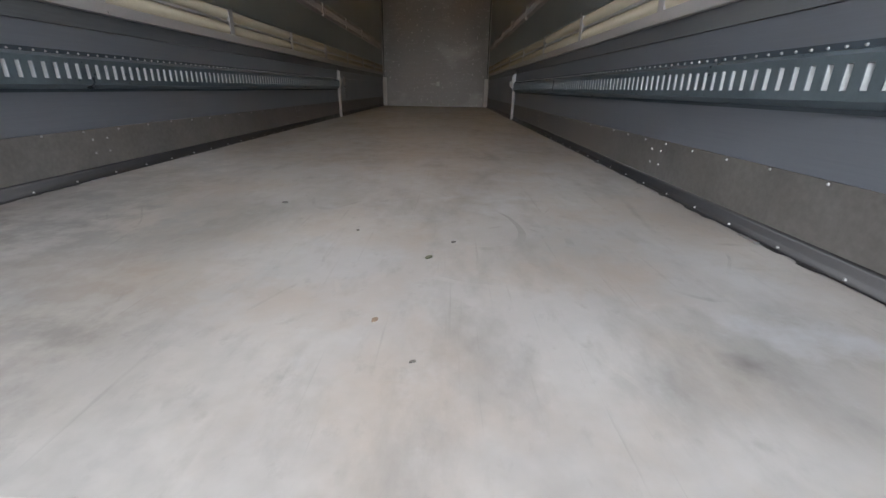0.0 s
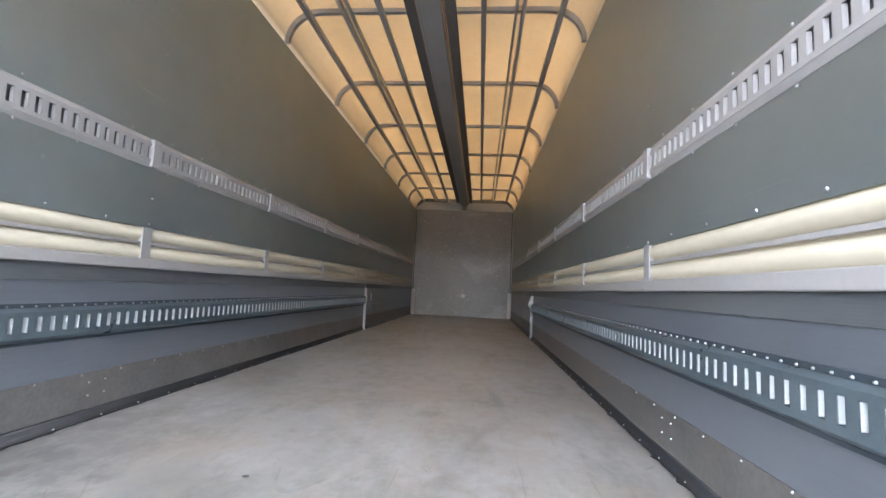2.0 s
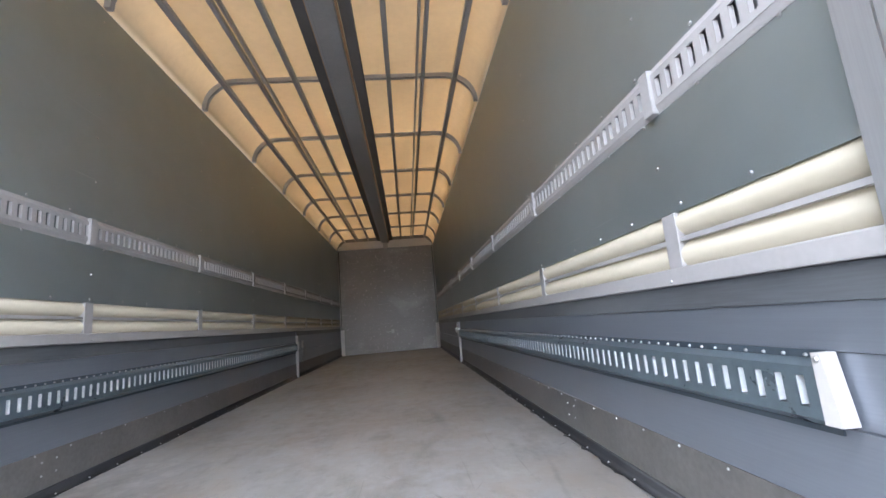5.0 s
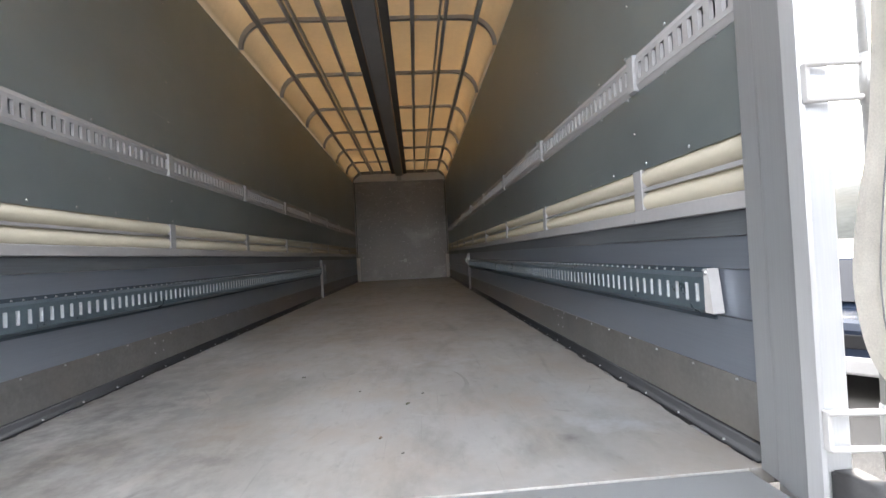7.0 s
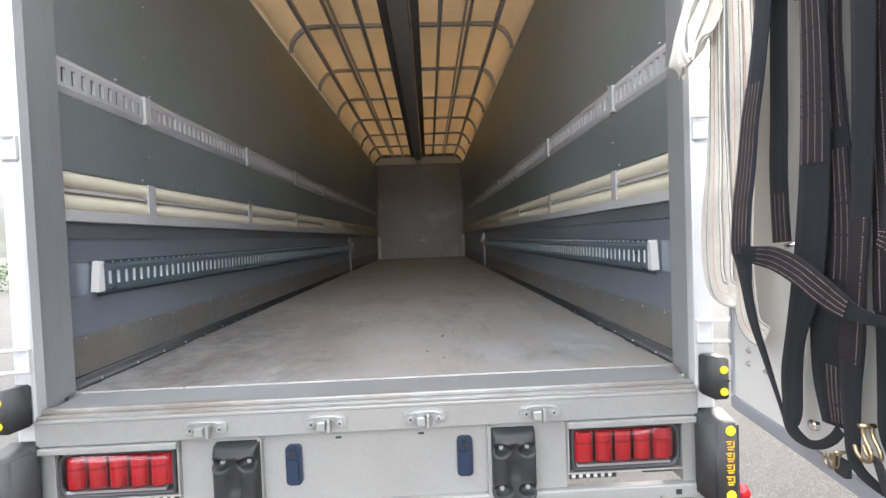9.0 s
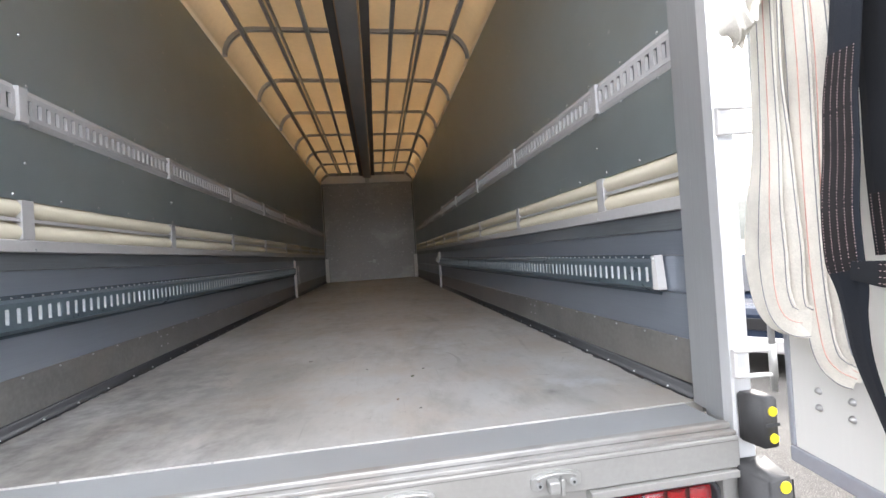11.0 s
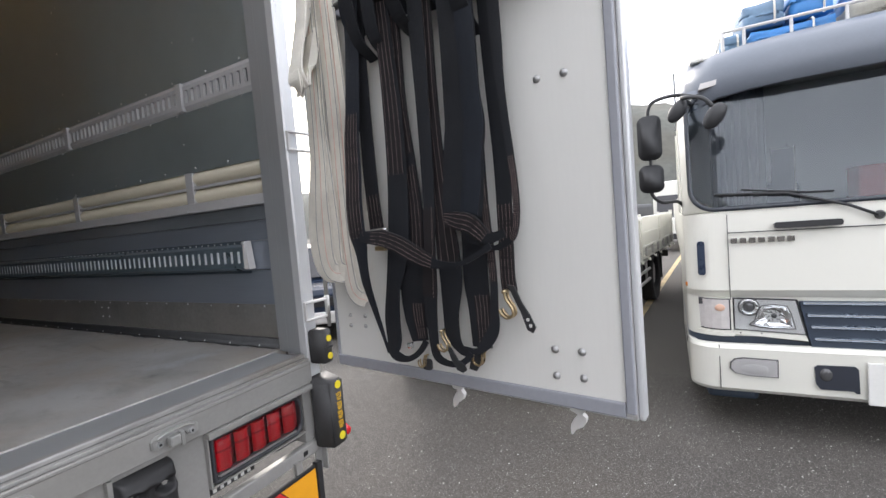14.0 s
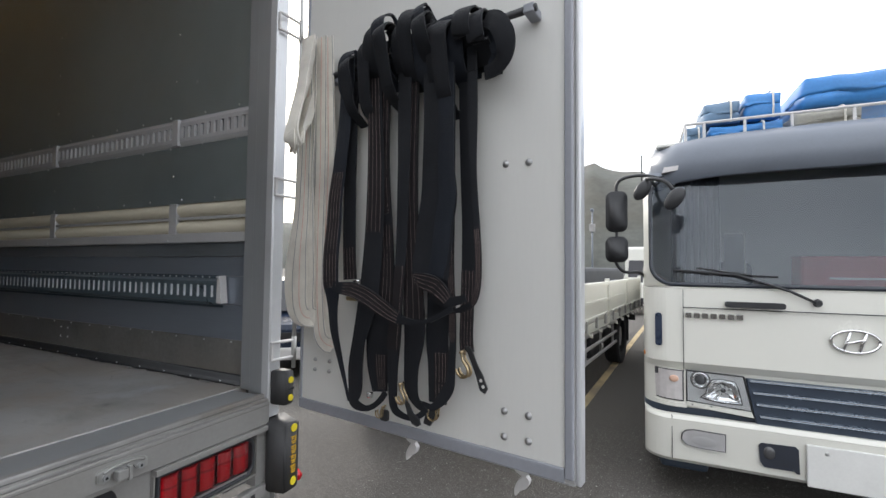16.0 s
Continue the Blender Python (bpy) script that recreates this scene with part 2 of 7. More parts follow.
DOOR_TRIM = surf("grey_door_gasket", (0.30, 0.31, 0.345), 0.5, 0.1, 0.10, 2, 70, 0.03)
WEB = webbing("black_webbing", (0.0118, 0.0130, 0.0165))
WEB_BLUE = webbing("navy_webbing", (0.0125, 0.0155, 0.0225))
WEB_SEWN = webbing("brown_black_webbing", (0.0150, 0.0128, 0.0142))
WEB_WHITE = webbing("white_webbing", (0.70, 0.665, 0.60))
STITCH = surf("pale_stitching", (0.34, 0.255, 0.25), 0.8, 0, 0.2, 30, 90)
STITCH_RED = surf("red_stitching", (0.62, 0.36, 0.30), 0.8, 0, 0.2, 30, 90)
STITCH_DARK = surf("dark_stitching", (0.25, 0.25, 0.26), 0.8, 0, 0.2, 30, 90)
BRASS = surf("gold_zinc_hook", (0.46, 0.36, 0.22), 0.32, 0.95, 0.25, 20, 90)
CAST = surf("cast_aluminium", (0.43, 0.43, 0.42), 0.38, 0.6, 0.14, 12, 150, 0.1)
BOLT = surf("dull_steel_bolt", (0.40, 0.40, 0.40), 0.4, 0.6, 0.15, 20, 90)
NAVY = surf("navy_plastic", (0.018, 0.03, 0.06), 0.3, 0, 0.15, 8, 90)
LETTER = surf("yellow_print", (0.70, 0.42, 0.02), 0.5, 0, 0.05)
PLATE = surf("white_number_plate", (0.70, 0.70, 0.68), 0.4, 0, 0.05, 5, 80)
BLACK = surf("black_paint", (0.02, 0.02, 0.022), 0.45, 0, 0.2, 8, 90)
ORANGE = surf("orange_reflective", (0.80, 0.36, 0.015), 0.35, 0, 0.06, 8, 200)
REFL_RED = surf("red_reflective", (0.62, 0.03, 0.03), 0.35, 0, 0.06, 8, 200)
TRUCK = surf("cream_white_truck_paint", (0.70, 0.695, 0.64), 0.25, 0, 0.012, 1.5, 60, spec=0.55, rough_vary=0.03)
TRUCK_GREY = surf("grey_visor_plastic", (0.15, 0.17, 0.205), 0.38, 0, 0.08, 2, 60)
CHROME = surf("chrome", (0.75, 0.75, 0.76), 0.12, 1.0, 0.04, 6, 60, rough_vary=0.04)
PLASTIC = surf("black_plastic", (0.022, 0.023, 0.026), 0.45, 0, 0.15, 4, 80, 0.04)
GRILLE = surf("slate_blue_grille", (0.035, 0.05, 0.075), 0.45, 0, 0.1, 4, 80)
WINDSCREEN = clear_sheet("tinted_windscreen", (0.72, 0.75, 0.78), 1.66, 0.28)
GLASS_RIM = surf("dark_glass_rim", (0.030, 0.036, 0.048), 0.22, 0, 0.1, 4, 60)
LAMP_GLASS = pane("headlamp_glass", (0.93, 0.95, 0.96))
FADED_BAG = surf("faded_blue_tarpaulin", (0.12, 0.20, 0.30), 0.55, 0, 0.2, 4, 60, 0.3)
CAR_BLUE = surf("dark_blue_car_paint", (0.02, 0.03, 0.055), 0.2, 0.1, 0.1, 3, 60)
LAMP_SILVER = surf("aluminised_lamp_bowl", (0.72, 0.72, 0.72), 0.30, 0.6, 0.03, 6, 60, rough_vary=0.03)
LAMP_MILKY = surf("pale_lamp_lens", (0.56, 0.535, 0.53), 0.12, 0, 0.12, 9, 60, spec=0.7)
TRIM_LENS = surf("dark_lamp_parts", (0.10, 0.10, 0.105), 0.15, 0.4, 0.1, 20, 90)
AMBER_PALE = surf("pale_amber_bulb", (0.62, 0.40, 0.30), 0.3, 0, 0.05)
BAR_BLUE = surf("blue_grey_grille_bar", (0.20, 0.24, 0.29), 0.25, 0.7, 0.08, 4, 60)
BADGE = surf("dark_chrome_badge", (0.26, 0.25, 0.24), 0.2, 0.9, 0.1, 20, 90)
NAVY_DARK = surf("dark_navy_recess", (0.018, 0.022, 0.034), 0.6, 0, 0.2, 8, 60)
MAROON = surf("maroon_cardboard", (0.30, 0.035, 0.030), 0.7, 0, 0.12, 6, 60)
AMBER = surf("amber_lamp", (0.75, 0.22, 0.03), 0.2, 0, 0.05)
BLUE_BAG = surf("blue_tarpaulin", (0.045, 0.21, 0.52), 0.45, 0, 0.15, 4, 60, 0.3)
TAN_BAG = surf("faded_tan_canvas", (0.34, 0.33, 0.29), 0.75, 0, 0.2, 4, 60, 0.3)
CURTAIN = surf("grey_cab_curtain", (0.30, 0.295, 0.29), 0.85, 0, 0.2, 3, 60)
DASH = surf("cab_interior_plastic", (0.05, 0.05, 0.055), 0.7, 0, 0.1, 3, 60)
ASPHALT = asphalt_material()
LINE_YELLOW = surf("worn_yellow_line", (0.46, 0.36, 0.20), 0.8, 0, 0.35, 3, 40, 0.3, tint=(0.14, 0.13, 0.12), tint_amt=0.8)
LINE_WHITE = surf("worn_white_paint", (0.42, 0.41, 0.39), 0.8, 0, 0.3, 5, 60, 0.3)
HILL = surf("wooded_hill", (0.085, 0.088, 0.078), 0.95, 0, 0.5, 0.03, 0.4, 0.6, tint=(0.10, 0.085, 0.06), tint_amt=0.6)
TYRE = surf("tyre_rubber", (0.025, 0.025, 0.027), 0.8, 0, 0.2, 6, 80, 0.1)
CHALK = surf("white_sealant", (0.50, 0.49, 0.47), 0.7, 0, 0.25, 12, 90, 0.2)


def bulkhead_material():
    """Dark painted steel with pale scrapes: chips, long level scratches and rubbed side edges."""
    m = surf("scuffed_front_bulkhead", (0.25, 0.245, 0.24), 0.45, 0.4, 0.16, 1.0, 120, 0.05, tint=(0.30, 0.29, 0.285), tint_amt=0.5)
    n, k = m.node_tree.nodes, m.node_tree.links
    b = n["Principled BSDF"]
    colour = b.inputs["Base Color"].links[0].from_socket
    tc = n.new("ShaderNodeTexCoord")
    for loc, sc, lo, hi, amt in (((0, 0, 0), (3.0, 1, 60.0), 0.62, 0.74, 0.45), ((5, 2, 7), (26.0, 1, 22.0), 0.64, 0.70, 0.7), ((9, 3, 1), (1.6, 1, 2.2), 0.54, 0.72, 0.3)):
        mp, nz, r, mx = n.new("ShaderNodeMapping"), n.new("ShaderNodeTexNoise"), n.new("ShaderNodeMapRange"), n.new("ShaderNodeMix")
        mp.inputs["Location"].default_value, mp.inputs["Scale"].default_value = loc, sc
        nz.inputs["Scale"].default_value, nz.inputs["Detail"].default_value = 1.0, 4.0
        r.inputs["From Min"].default_value, r.inputs["From Max"].default_value, r.inputs["To Max"].default_value = lo, hi, amt
        mx.data_type = "RGBA"
        mx.inputs[7].default_value = (0.55, 0.54, 0.52, 1)
        k.new(tc.outputs["Object"], mp.inputs["Vector"])
        k.new(mp.outputs["Vector"], nz.inputs["Vector"])
        k.new(nz.outputs["Fac"], r.inputs["Value"])
        k.new(r.outputs["Result"], mx.inputs[0])
        k.new(colour, mx.inputs[6])
        colour = mx.outputs[2]
    k.new(colour, b.inputs["Base Color"])
    return m


def floor_material():
    """Worn sheet-steel floor: grey with rusty bloom, pale rubbed patches, tyre smears, dark scuffs, and light and shade
    painted in.
    """
    m = surf("worn_steel_floor", (0.475, 0.47, 0.46), 0.42, 0.3, 0.22, 1.7, 26, 0.05, tint=(0.33, 0.285, 0.235), tint_amt=0.65, rough_vary=0.18)
    n, k = m.node_tree.nodes, m.node_tree.links
    b = n["Principled BSDF"]
    colour = b.inputs["Base Color"].links[0].from_socket
    tc = n.new("ShaderNodeTexCoord")

    def over(colour, mask, tone):
        mx = n.new("ShaderNodeMix")
        mx.data_type = "RGBA"
        mx.inputs[7].default_value = (*tone, 1)
        k.new(mask, mx.inputs[0])
        k.new(colour, mx.inputs[6])
        return mx.outputs[2]

    # broad mottling, rubbed patches, small scuffs, fine scratches in two directions
    for loc, turn, sc, lo, hi, amt, tone in (((0, 0, 0), 20, (1.6, 0.9, 1), 0.47, 0.66, 0.52, (0.22, 0.215, 0.195)), ((2, 8, 5), 0, (1.1, 0.8, 1), 0.50, 0.70, 0.7, (0.43, 0.435, 0.445)), ((6, 2, 9), 0, (2.6, 2.2, 1), 0.50, 0.70, 0.45, (0.42, 0.345, 0.27)),
                                             ((9, 4, 2), 35, (4.5, 2.0, 1), 0.52, 0.68, 0.45, (0.20, 0.197, 0.185)), ((7, 3, 1), -50, (9.0, 3.5, 1), 0.57, 0.72, 0.30, (0.21, 0.206, 0.196)), ((4, 9, 6), 10, (22.0, 14.0, 1), 0.58, 0.75, 0.4, (0.24, 0.235, 0.225)),
                                             ((5, 1, 3), 8, (60.0, 1.5, 1), 0.62, 0.72, 0.32, (0.19, 0.185, 0.175)), ((1, 6, 4), -38, (70.0, 2.0, 1), 0.68, 0.76, 0.4, (0.46, 0.46, 0.46))):
        mp, nz, r = n.new("ShaderNodeMapping"), n.new("ShaderNodeTexNoise"), n.new("ShaderNodeMapRange")
        mp.inputs["Location"].default_value, mp.inputs["Scale"].default_value, mp.inputs["Rotation"].default_value = loc, sc, (0, 0, radians(turn))
        nz.inputs["Scale"].default_value, nz.inputs["Detail"].default_value, nz.inputs["Roughness"].default_value = 1.0, 7.0, 0.62
        r.inputs["From Min"].default_value, r.inputs["From Max"].default_value, r.inputs["To Max"].default_value = lo, hi, amt
        k.new(tc.outputs["Object"], mp.inputs["Vector"])
        k.new(mp.outputs["Vector"], nz.inputs["Vector"])
        k.new(nz.outputs["Fac"], r.inputs["Value"])
        colour = over(colour, r.outputs["Result"], tone)
    # thin curving drag marks, broken up by a second noise
    for loc, sc, wide, lo, amt, tone in (((3, 5, 1), 1.3, 0.0020, 0.52, 0.42, (0.19, 0.185, 0.175)), ((8, 1, 4), 2.6, 0.0034, 0.56, 0.40, (0.17, 0.165, 0.155)), ((1, 7, 2), 1.9, 0.0022, 0.55, 0.40, (0.56, 0.55, 0.53))):
        mp, nz, gap, r = n.new("ShaderNodeMapping"), n.new("ShaderNodeTexNoise"), n.new("ShaderNodeMath"), n.new("ShaderNodeMapRange")
        mp.inputs["Location"].default_value, mp.inputs["Scale"].default_value = loc, (sc, sc * 0.55, 1)
        nz.inputs["Scale"].default_value, nz.inputs["Detail"].default_value = 1.0, 0.6
        gap.operation = "COMPARE"
        gap.inputs[1].default_value, gap.inputs[2].default_value = 0.5, wide
        k.new(tc.outputs["Object"], mp.inputs["Vector"])
        k.new(mp.outputs["Vector"], nz.inputs["Vector"])
        k.new(nz.outputs["Fac"], gap.inputs[0])
        broken, both = n.new("ShaderNodeTexNoise"), n.new("ShaderNodeMath")
        broken.inputs["Scale"].default_value, broken.inputs["Detail"].default_value = sc * 2.2, 5.0
        r.inputs["From Min"].default_value, r.inputs["From Max"].default_value, r.inputs["To Max"].default_value = lo, lo + 0.12, amt
        both.operation = "MULTIPLY"
        k.new(tc.outputs["Object"], broken.inputs["Vector"])
        k.new(broken.outputs["Fac"], r.inputs["Value"])
        k.new(r.outputs["Result"], both.inputs[0])
        k.new(gap.outputs[0], both.inputs[1])
        colour = over(colour, both.outputs[0], tone)
    nz = n.new("ShaderNodeTexNoise")
    nz.inputs["Scale"].default_value, nz.inputs["Detail"].default_value, nz.inputs["Roughness"].default_value = 9.0, 6.0, 0.65
    k.new(tc.outputs["Object"], nz.inputs["Vector"])
    # the two broad rows at x -0.95 and -1.0 paint the left floor into shade
    scuffs_and_shade = ((-0.69, 1.04, 0.16, 0.05, 12, 0.5), (-0.70, 1.24, 0.11, 0.04, 0, 0.4), (-0.96, 0.98, 0.05, 0.16, 10, 0.4), (-0.30, 0.48, 0.20, 0.06, 20, 0.35), (0.762, 0.441, 0.055, 0.045, 0, 0.65),
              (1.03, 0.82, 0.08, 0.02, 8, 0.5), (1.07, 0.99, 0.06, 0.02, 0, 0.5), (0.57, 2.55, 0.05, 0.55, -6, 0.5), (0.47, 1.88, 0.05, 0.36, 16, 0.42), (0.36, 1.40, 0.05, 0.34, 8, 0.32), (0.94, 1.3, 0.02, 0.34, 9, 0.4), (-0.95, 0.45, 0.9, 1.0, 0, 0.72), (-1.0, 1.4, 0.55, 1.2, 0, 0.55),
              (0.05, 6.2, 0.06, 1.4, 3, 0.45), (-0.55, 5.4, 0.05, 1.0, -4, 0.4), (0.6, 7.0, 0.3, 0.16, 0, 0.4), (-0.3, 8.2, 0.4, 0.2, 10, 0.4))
    bloom = ((0.66, 0.78, 0.34, 0.22, 0, 0.55), (-0.34, 0.72, 0.40, 0.20, 10, 0.5), (0.72, 1.27, 0.24, 0.20, 0, 0.45), (0.05, 0.62, 0.30, 0.16, 0, 0.4), (-0.55, 1.6, 0.45, 0.3, 0, 0.45), (0.1, 2.6, 0.5, 0.6, 0, 0.4))
    # the two big ellipses at y 4.6 and 8.6 paint extra light deep inside
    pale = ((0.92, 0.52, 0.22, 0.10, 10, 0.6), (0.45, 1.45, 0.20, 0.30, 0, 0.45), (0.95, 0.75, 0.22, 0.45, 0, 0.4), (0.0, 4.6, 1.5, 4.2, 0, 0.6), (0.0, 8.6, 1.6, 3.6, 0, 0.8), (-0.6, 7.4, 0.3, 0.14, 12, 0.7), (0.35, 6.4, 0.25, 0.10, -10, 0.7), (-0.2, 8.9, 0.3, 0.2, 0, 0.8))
    for rows, tone in ((scuffs_and_shade, (0.115, 0.11, 0.105)), (bloom, (0.405, 0.315, 0.235)), (pale, (0.57, 0.61, 0.66))):
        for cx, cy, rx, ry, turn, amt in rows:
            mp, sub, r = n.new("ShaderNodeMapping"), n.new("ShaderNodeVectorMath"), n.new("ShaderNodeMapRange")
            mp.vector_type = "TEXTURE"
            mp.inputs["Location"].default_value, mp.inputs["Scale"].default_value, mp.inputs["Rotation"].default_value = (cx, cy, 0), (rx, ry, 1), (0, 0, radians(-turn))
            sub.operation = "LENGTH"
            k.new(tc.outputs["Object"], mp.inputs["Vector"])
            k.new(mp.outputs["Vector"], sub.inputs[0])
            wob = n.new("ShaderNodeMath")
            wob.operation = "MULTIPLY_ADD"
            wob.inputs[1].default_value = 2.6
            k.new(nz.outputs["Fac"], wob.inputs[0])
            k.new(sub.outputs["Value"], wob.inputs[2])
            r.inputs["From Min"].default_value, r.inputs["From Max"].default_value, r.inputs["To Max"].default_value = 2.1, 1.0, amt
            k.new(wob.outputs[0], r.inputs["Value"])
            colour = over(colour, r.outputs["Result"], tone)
    k.new(colour, b.inputs["Base Color"])
    return m


FRONT = bulkhead_material()
FLOOR = floor_material()

# ---- mesh helpers ----


def add_box(bm, x0, x1, y0, y1, z0, z1, bevel=0.0, m=None):
    v = bmesh.ops.create_cube(bm, size=1.0)["verts"]
    bmesh.ops.transform(bm, verts=v, matrix=Matrix.Translation(((x0 + x1) / 2, (y0 + y1) / 2, (z0 + z1) / 2)) @ Matrix.Diagonal((x1 - x0, y1 - y0, z1 - z0, 1)))
    if bevel:
        e = list({e for q in v for e in q.link_edges})
        v = list({q for f in bmesh.ops.bevel(bm, geom=e, offset=bevel, segments=2, affect="EDGES", profile=0.5)["faces"] for q in f.verts} | {q for q in v if q.is_valid})
    if m:
        bmesh.ops.transform(bm, verts=[q for q in v if q.is_valid], matrix=m)
    return v


def boxes(*rows, bevel=0.0):
    bm = bmesh.new()
    for r in rows:
        add_box(bm, *r, bevel=bevel)
    return bm


def add_prism(bm, outline, a0, a1, axis="y"):
    """Extrudes an outline of (p, q) from a0 to a1 along an axis: x takes (y, z), y takes (x, z), z takes (x, y)."""
    def at(p, q, a):
        return {"x": (a, p, q), "y": (p, a, q), "z": (p, q, a)}[axis]
    lo, hi = [bm.verts.new(at(p, q, a0)) for p, q in outline], [bm.verts.new(at(p, q, a1)) for p, q in outline]
    n = len(outline)
    made = [bm.faces.new(lo), bm.faces.new(list(reversed(hi)))]
    made += [bm.faces.new((lo[i], hi[i], hi[(i + 1) % n], lo[(i + 1) % n])) for i in range(n)]
    bmesh.ops.recalc_face_normals(bm, faces=made)
    return lo + hi


def prism(outline, a0, a1, axis="y"):
    bm = bmesh.new()
    add_prism(bm, outline, a0, a1, axis)
    return bm


def rounded(x0, x1, z0, z1, r, n=5):
    """Outline of a rectangle with round corners."""
    out = []
    for cx, cz, a in ((x1 - r, z1 - r, 0), (x0 + r, z1 - r, 90), (x0 + r, z0 + r, 180), (x1 - r, z0 + r, 270)):
        out += [(cx + r * math.cos(radians(a + 90 * i / n)), cz + r * math.sin(radians(a + 90 * i / n))) for i in range(n + 1)]
    return out


def add_tube(bm, pts, r, sides=8, flat=1.0):
    """A round bar along points."""
    pts = [Vector(p) for p in pts]
    rings = []
    up = None
    for i, p in enumerate(pts):
        d = (pts[min(i + 1, len(pts) - 1)] - pts[max(i - 1, 0)]).normalized()
        if up is None:
            up = d.orthogonal().normalized()
        up = (up - d * up.dot(d)).normalized()
        side = d.cross(up)
        rings.append([bm.verts.new(p + r * (math.cos(a) * up + flat * math.sin(a) * side)) for a in [2 * math.pi * j / sides for j in range(sides)]])
    faces = [bm.faces.new((a[j], a[(j + 1) % sides], b[(j + 1) % sides], b[j])) for a, b in zip(rings, rings[1:]) for j in range(sides)]
    faces += [bm.faces.new(list(reversed(rings[0]))), bm.faces.new(rings[-1])]
    bmesh.ops.recalc_face_normals(bm, faces=faces)


def tube(pts, r, sides=8):
    bm = bmesh.new()
    add_tube(bm, pts, r, sides)
    return bm


def smooth_path(pts, n=8):
    """Catmull-Rom through points."""
    p = [Vector(q) for q in pts]
    p = [2 * p[0] - p[1]] + p + [2 * p[-1] - p[-2]]
    out = []
    for a, b, c, d in zip(p, p[1:], p[2:], p[3:]):
        for i in range(n):
            t = i / n
            out.append(0.5 * (2 * b + (c - a) * t + (2 * a - 5 * b + 4 * c - d) * t * t + (3 * b - a - 3 * c + d) * t ** 3))
    return out + [p[-2]]


def add_disc(bm, c, normal, r, h, sides=10, dome=True):
    """A small round head on a surface."""
    q = Vector(normal).to_track_quat("Z", "Y").to_matrix().to_4x4()
    m = Matrix.Translation(c) @ q
    ring = [bm.verts.new(m @ Vector((r * math.cos(2 * math.pi * i / sides), r * math.sin(2 * math.pi * i / sides), 0))) for i in range(sides)]
    k = 0.62 if dome else 0.97
    top = [bm.verts.new(m @ Vector((k * r * math.cos(2 * math.pi * i / sides), k * r * math.sin(2 * math.pi * i / sides), h))) for i in range(sides)]
    for i in range(sides):
        bm.faces.new((ring[i], ring[(i + 1) % sides], top[(i + 1) % sides], top[i]))
    bm.faces.new(top)


def mesh_of(name, bm, material, smooth=False):
    me = bpy.data.meshes.new(name)
    if smooth:
        for f in bm.faces:
            f.smooth = True
    bm.to_mesh(me)
    bm.free()
    me.materials.append(material)
    return me


def part(name, bm, material, parent, label="", smooth=False):
    ob = new(name, mesh_of(name, bm, material, smooth))
    ob.parent = parent
    return tagged(ob, label)


def thing(name, label, category, group="", kind="", m=None):
    ob = new(name)
    ob.empty_display_size = 0.1
    if m:
        ob.matrix_world = m
    return tagged(ob, label, category, group, kind)


def solid(name, bm, material, label, category="", group="", kind="", smooth=False):
    return tagged(new(name, mesh_of(name, bm, material, smooth)), label, category, group, kind)

# ---- cargo box ----
HALF, LONG, TOP, CROWN, BACK = 1.19, 10.28, 2.54, 2.82, 0.19
POSTS = [0.757 + 1.195 * i for i in range(8)]
GROUND = -1.1

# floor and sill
floor = solid("floor", boxes((-HALF, HALF, BACK, LONG, -0.04, 0)), FLOOR, "worn grey steel cargo floor with rusty bloom, scuffs and painted light", "floor", kind="structure")
sill = thing("floor_sill", "grey steel sill plate at the rear edge of the cargo floor", "sill", kind="structure")
part("sill_plate", boxes((-1.122, 1.122, 0.0, BACK - 0.006, -0.05, -0.002), bevel=0.003), JAMB, sill)
part("sill_lip", boxes((-1.114, 1.114, -0.012, 0.016, -0.03, 0.010), bevel=0.005), SILL_WORN, sill, "scraped and rust-stained sill lip")
bm = bmesh.new()
rng = random.Random(4)
x = -1.14
while x < 1.13:
    l = rng.uniform(0.05, 0.22)
    add_box(bm, x, min(x + l, 1.145), BACK - 0.0035 + rng.uniform(-0.001, 0.001), BACK - 0.001, -0.004, 0.0015)
    x += l + rng.uniform(0.0, 0.012)
part("weld_bead", bm, CHALK, sill, "pale broken bead of sealant")


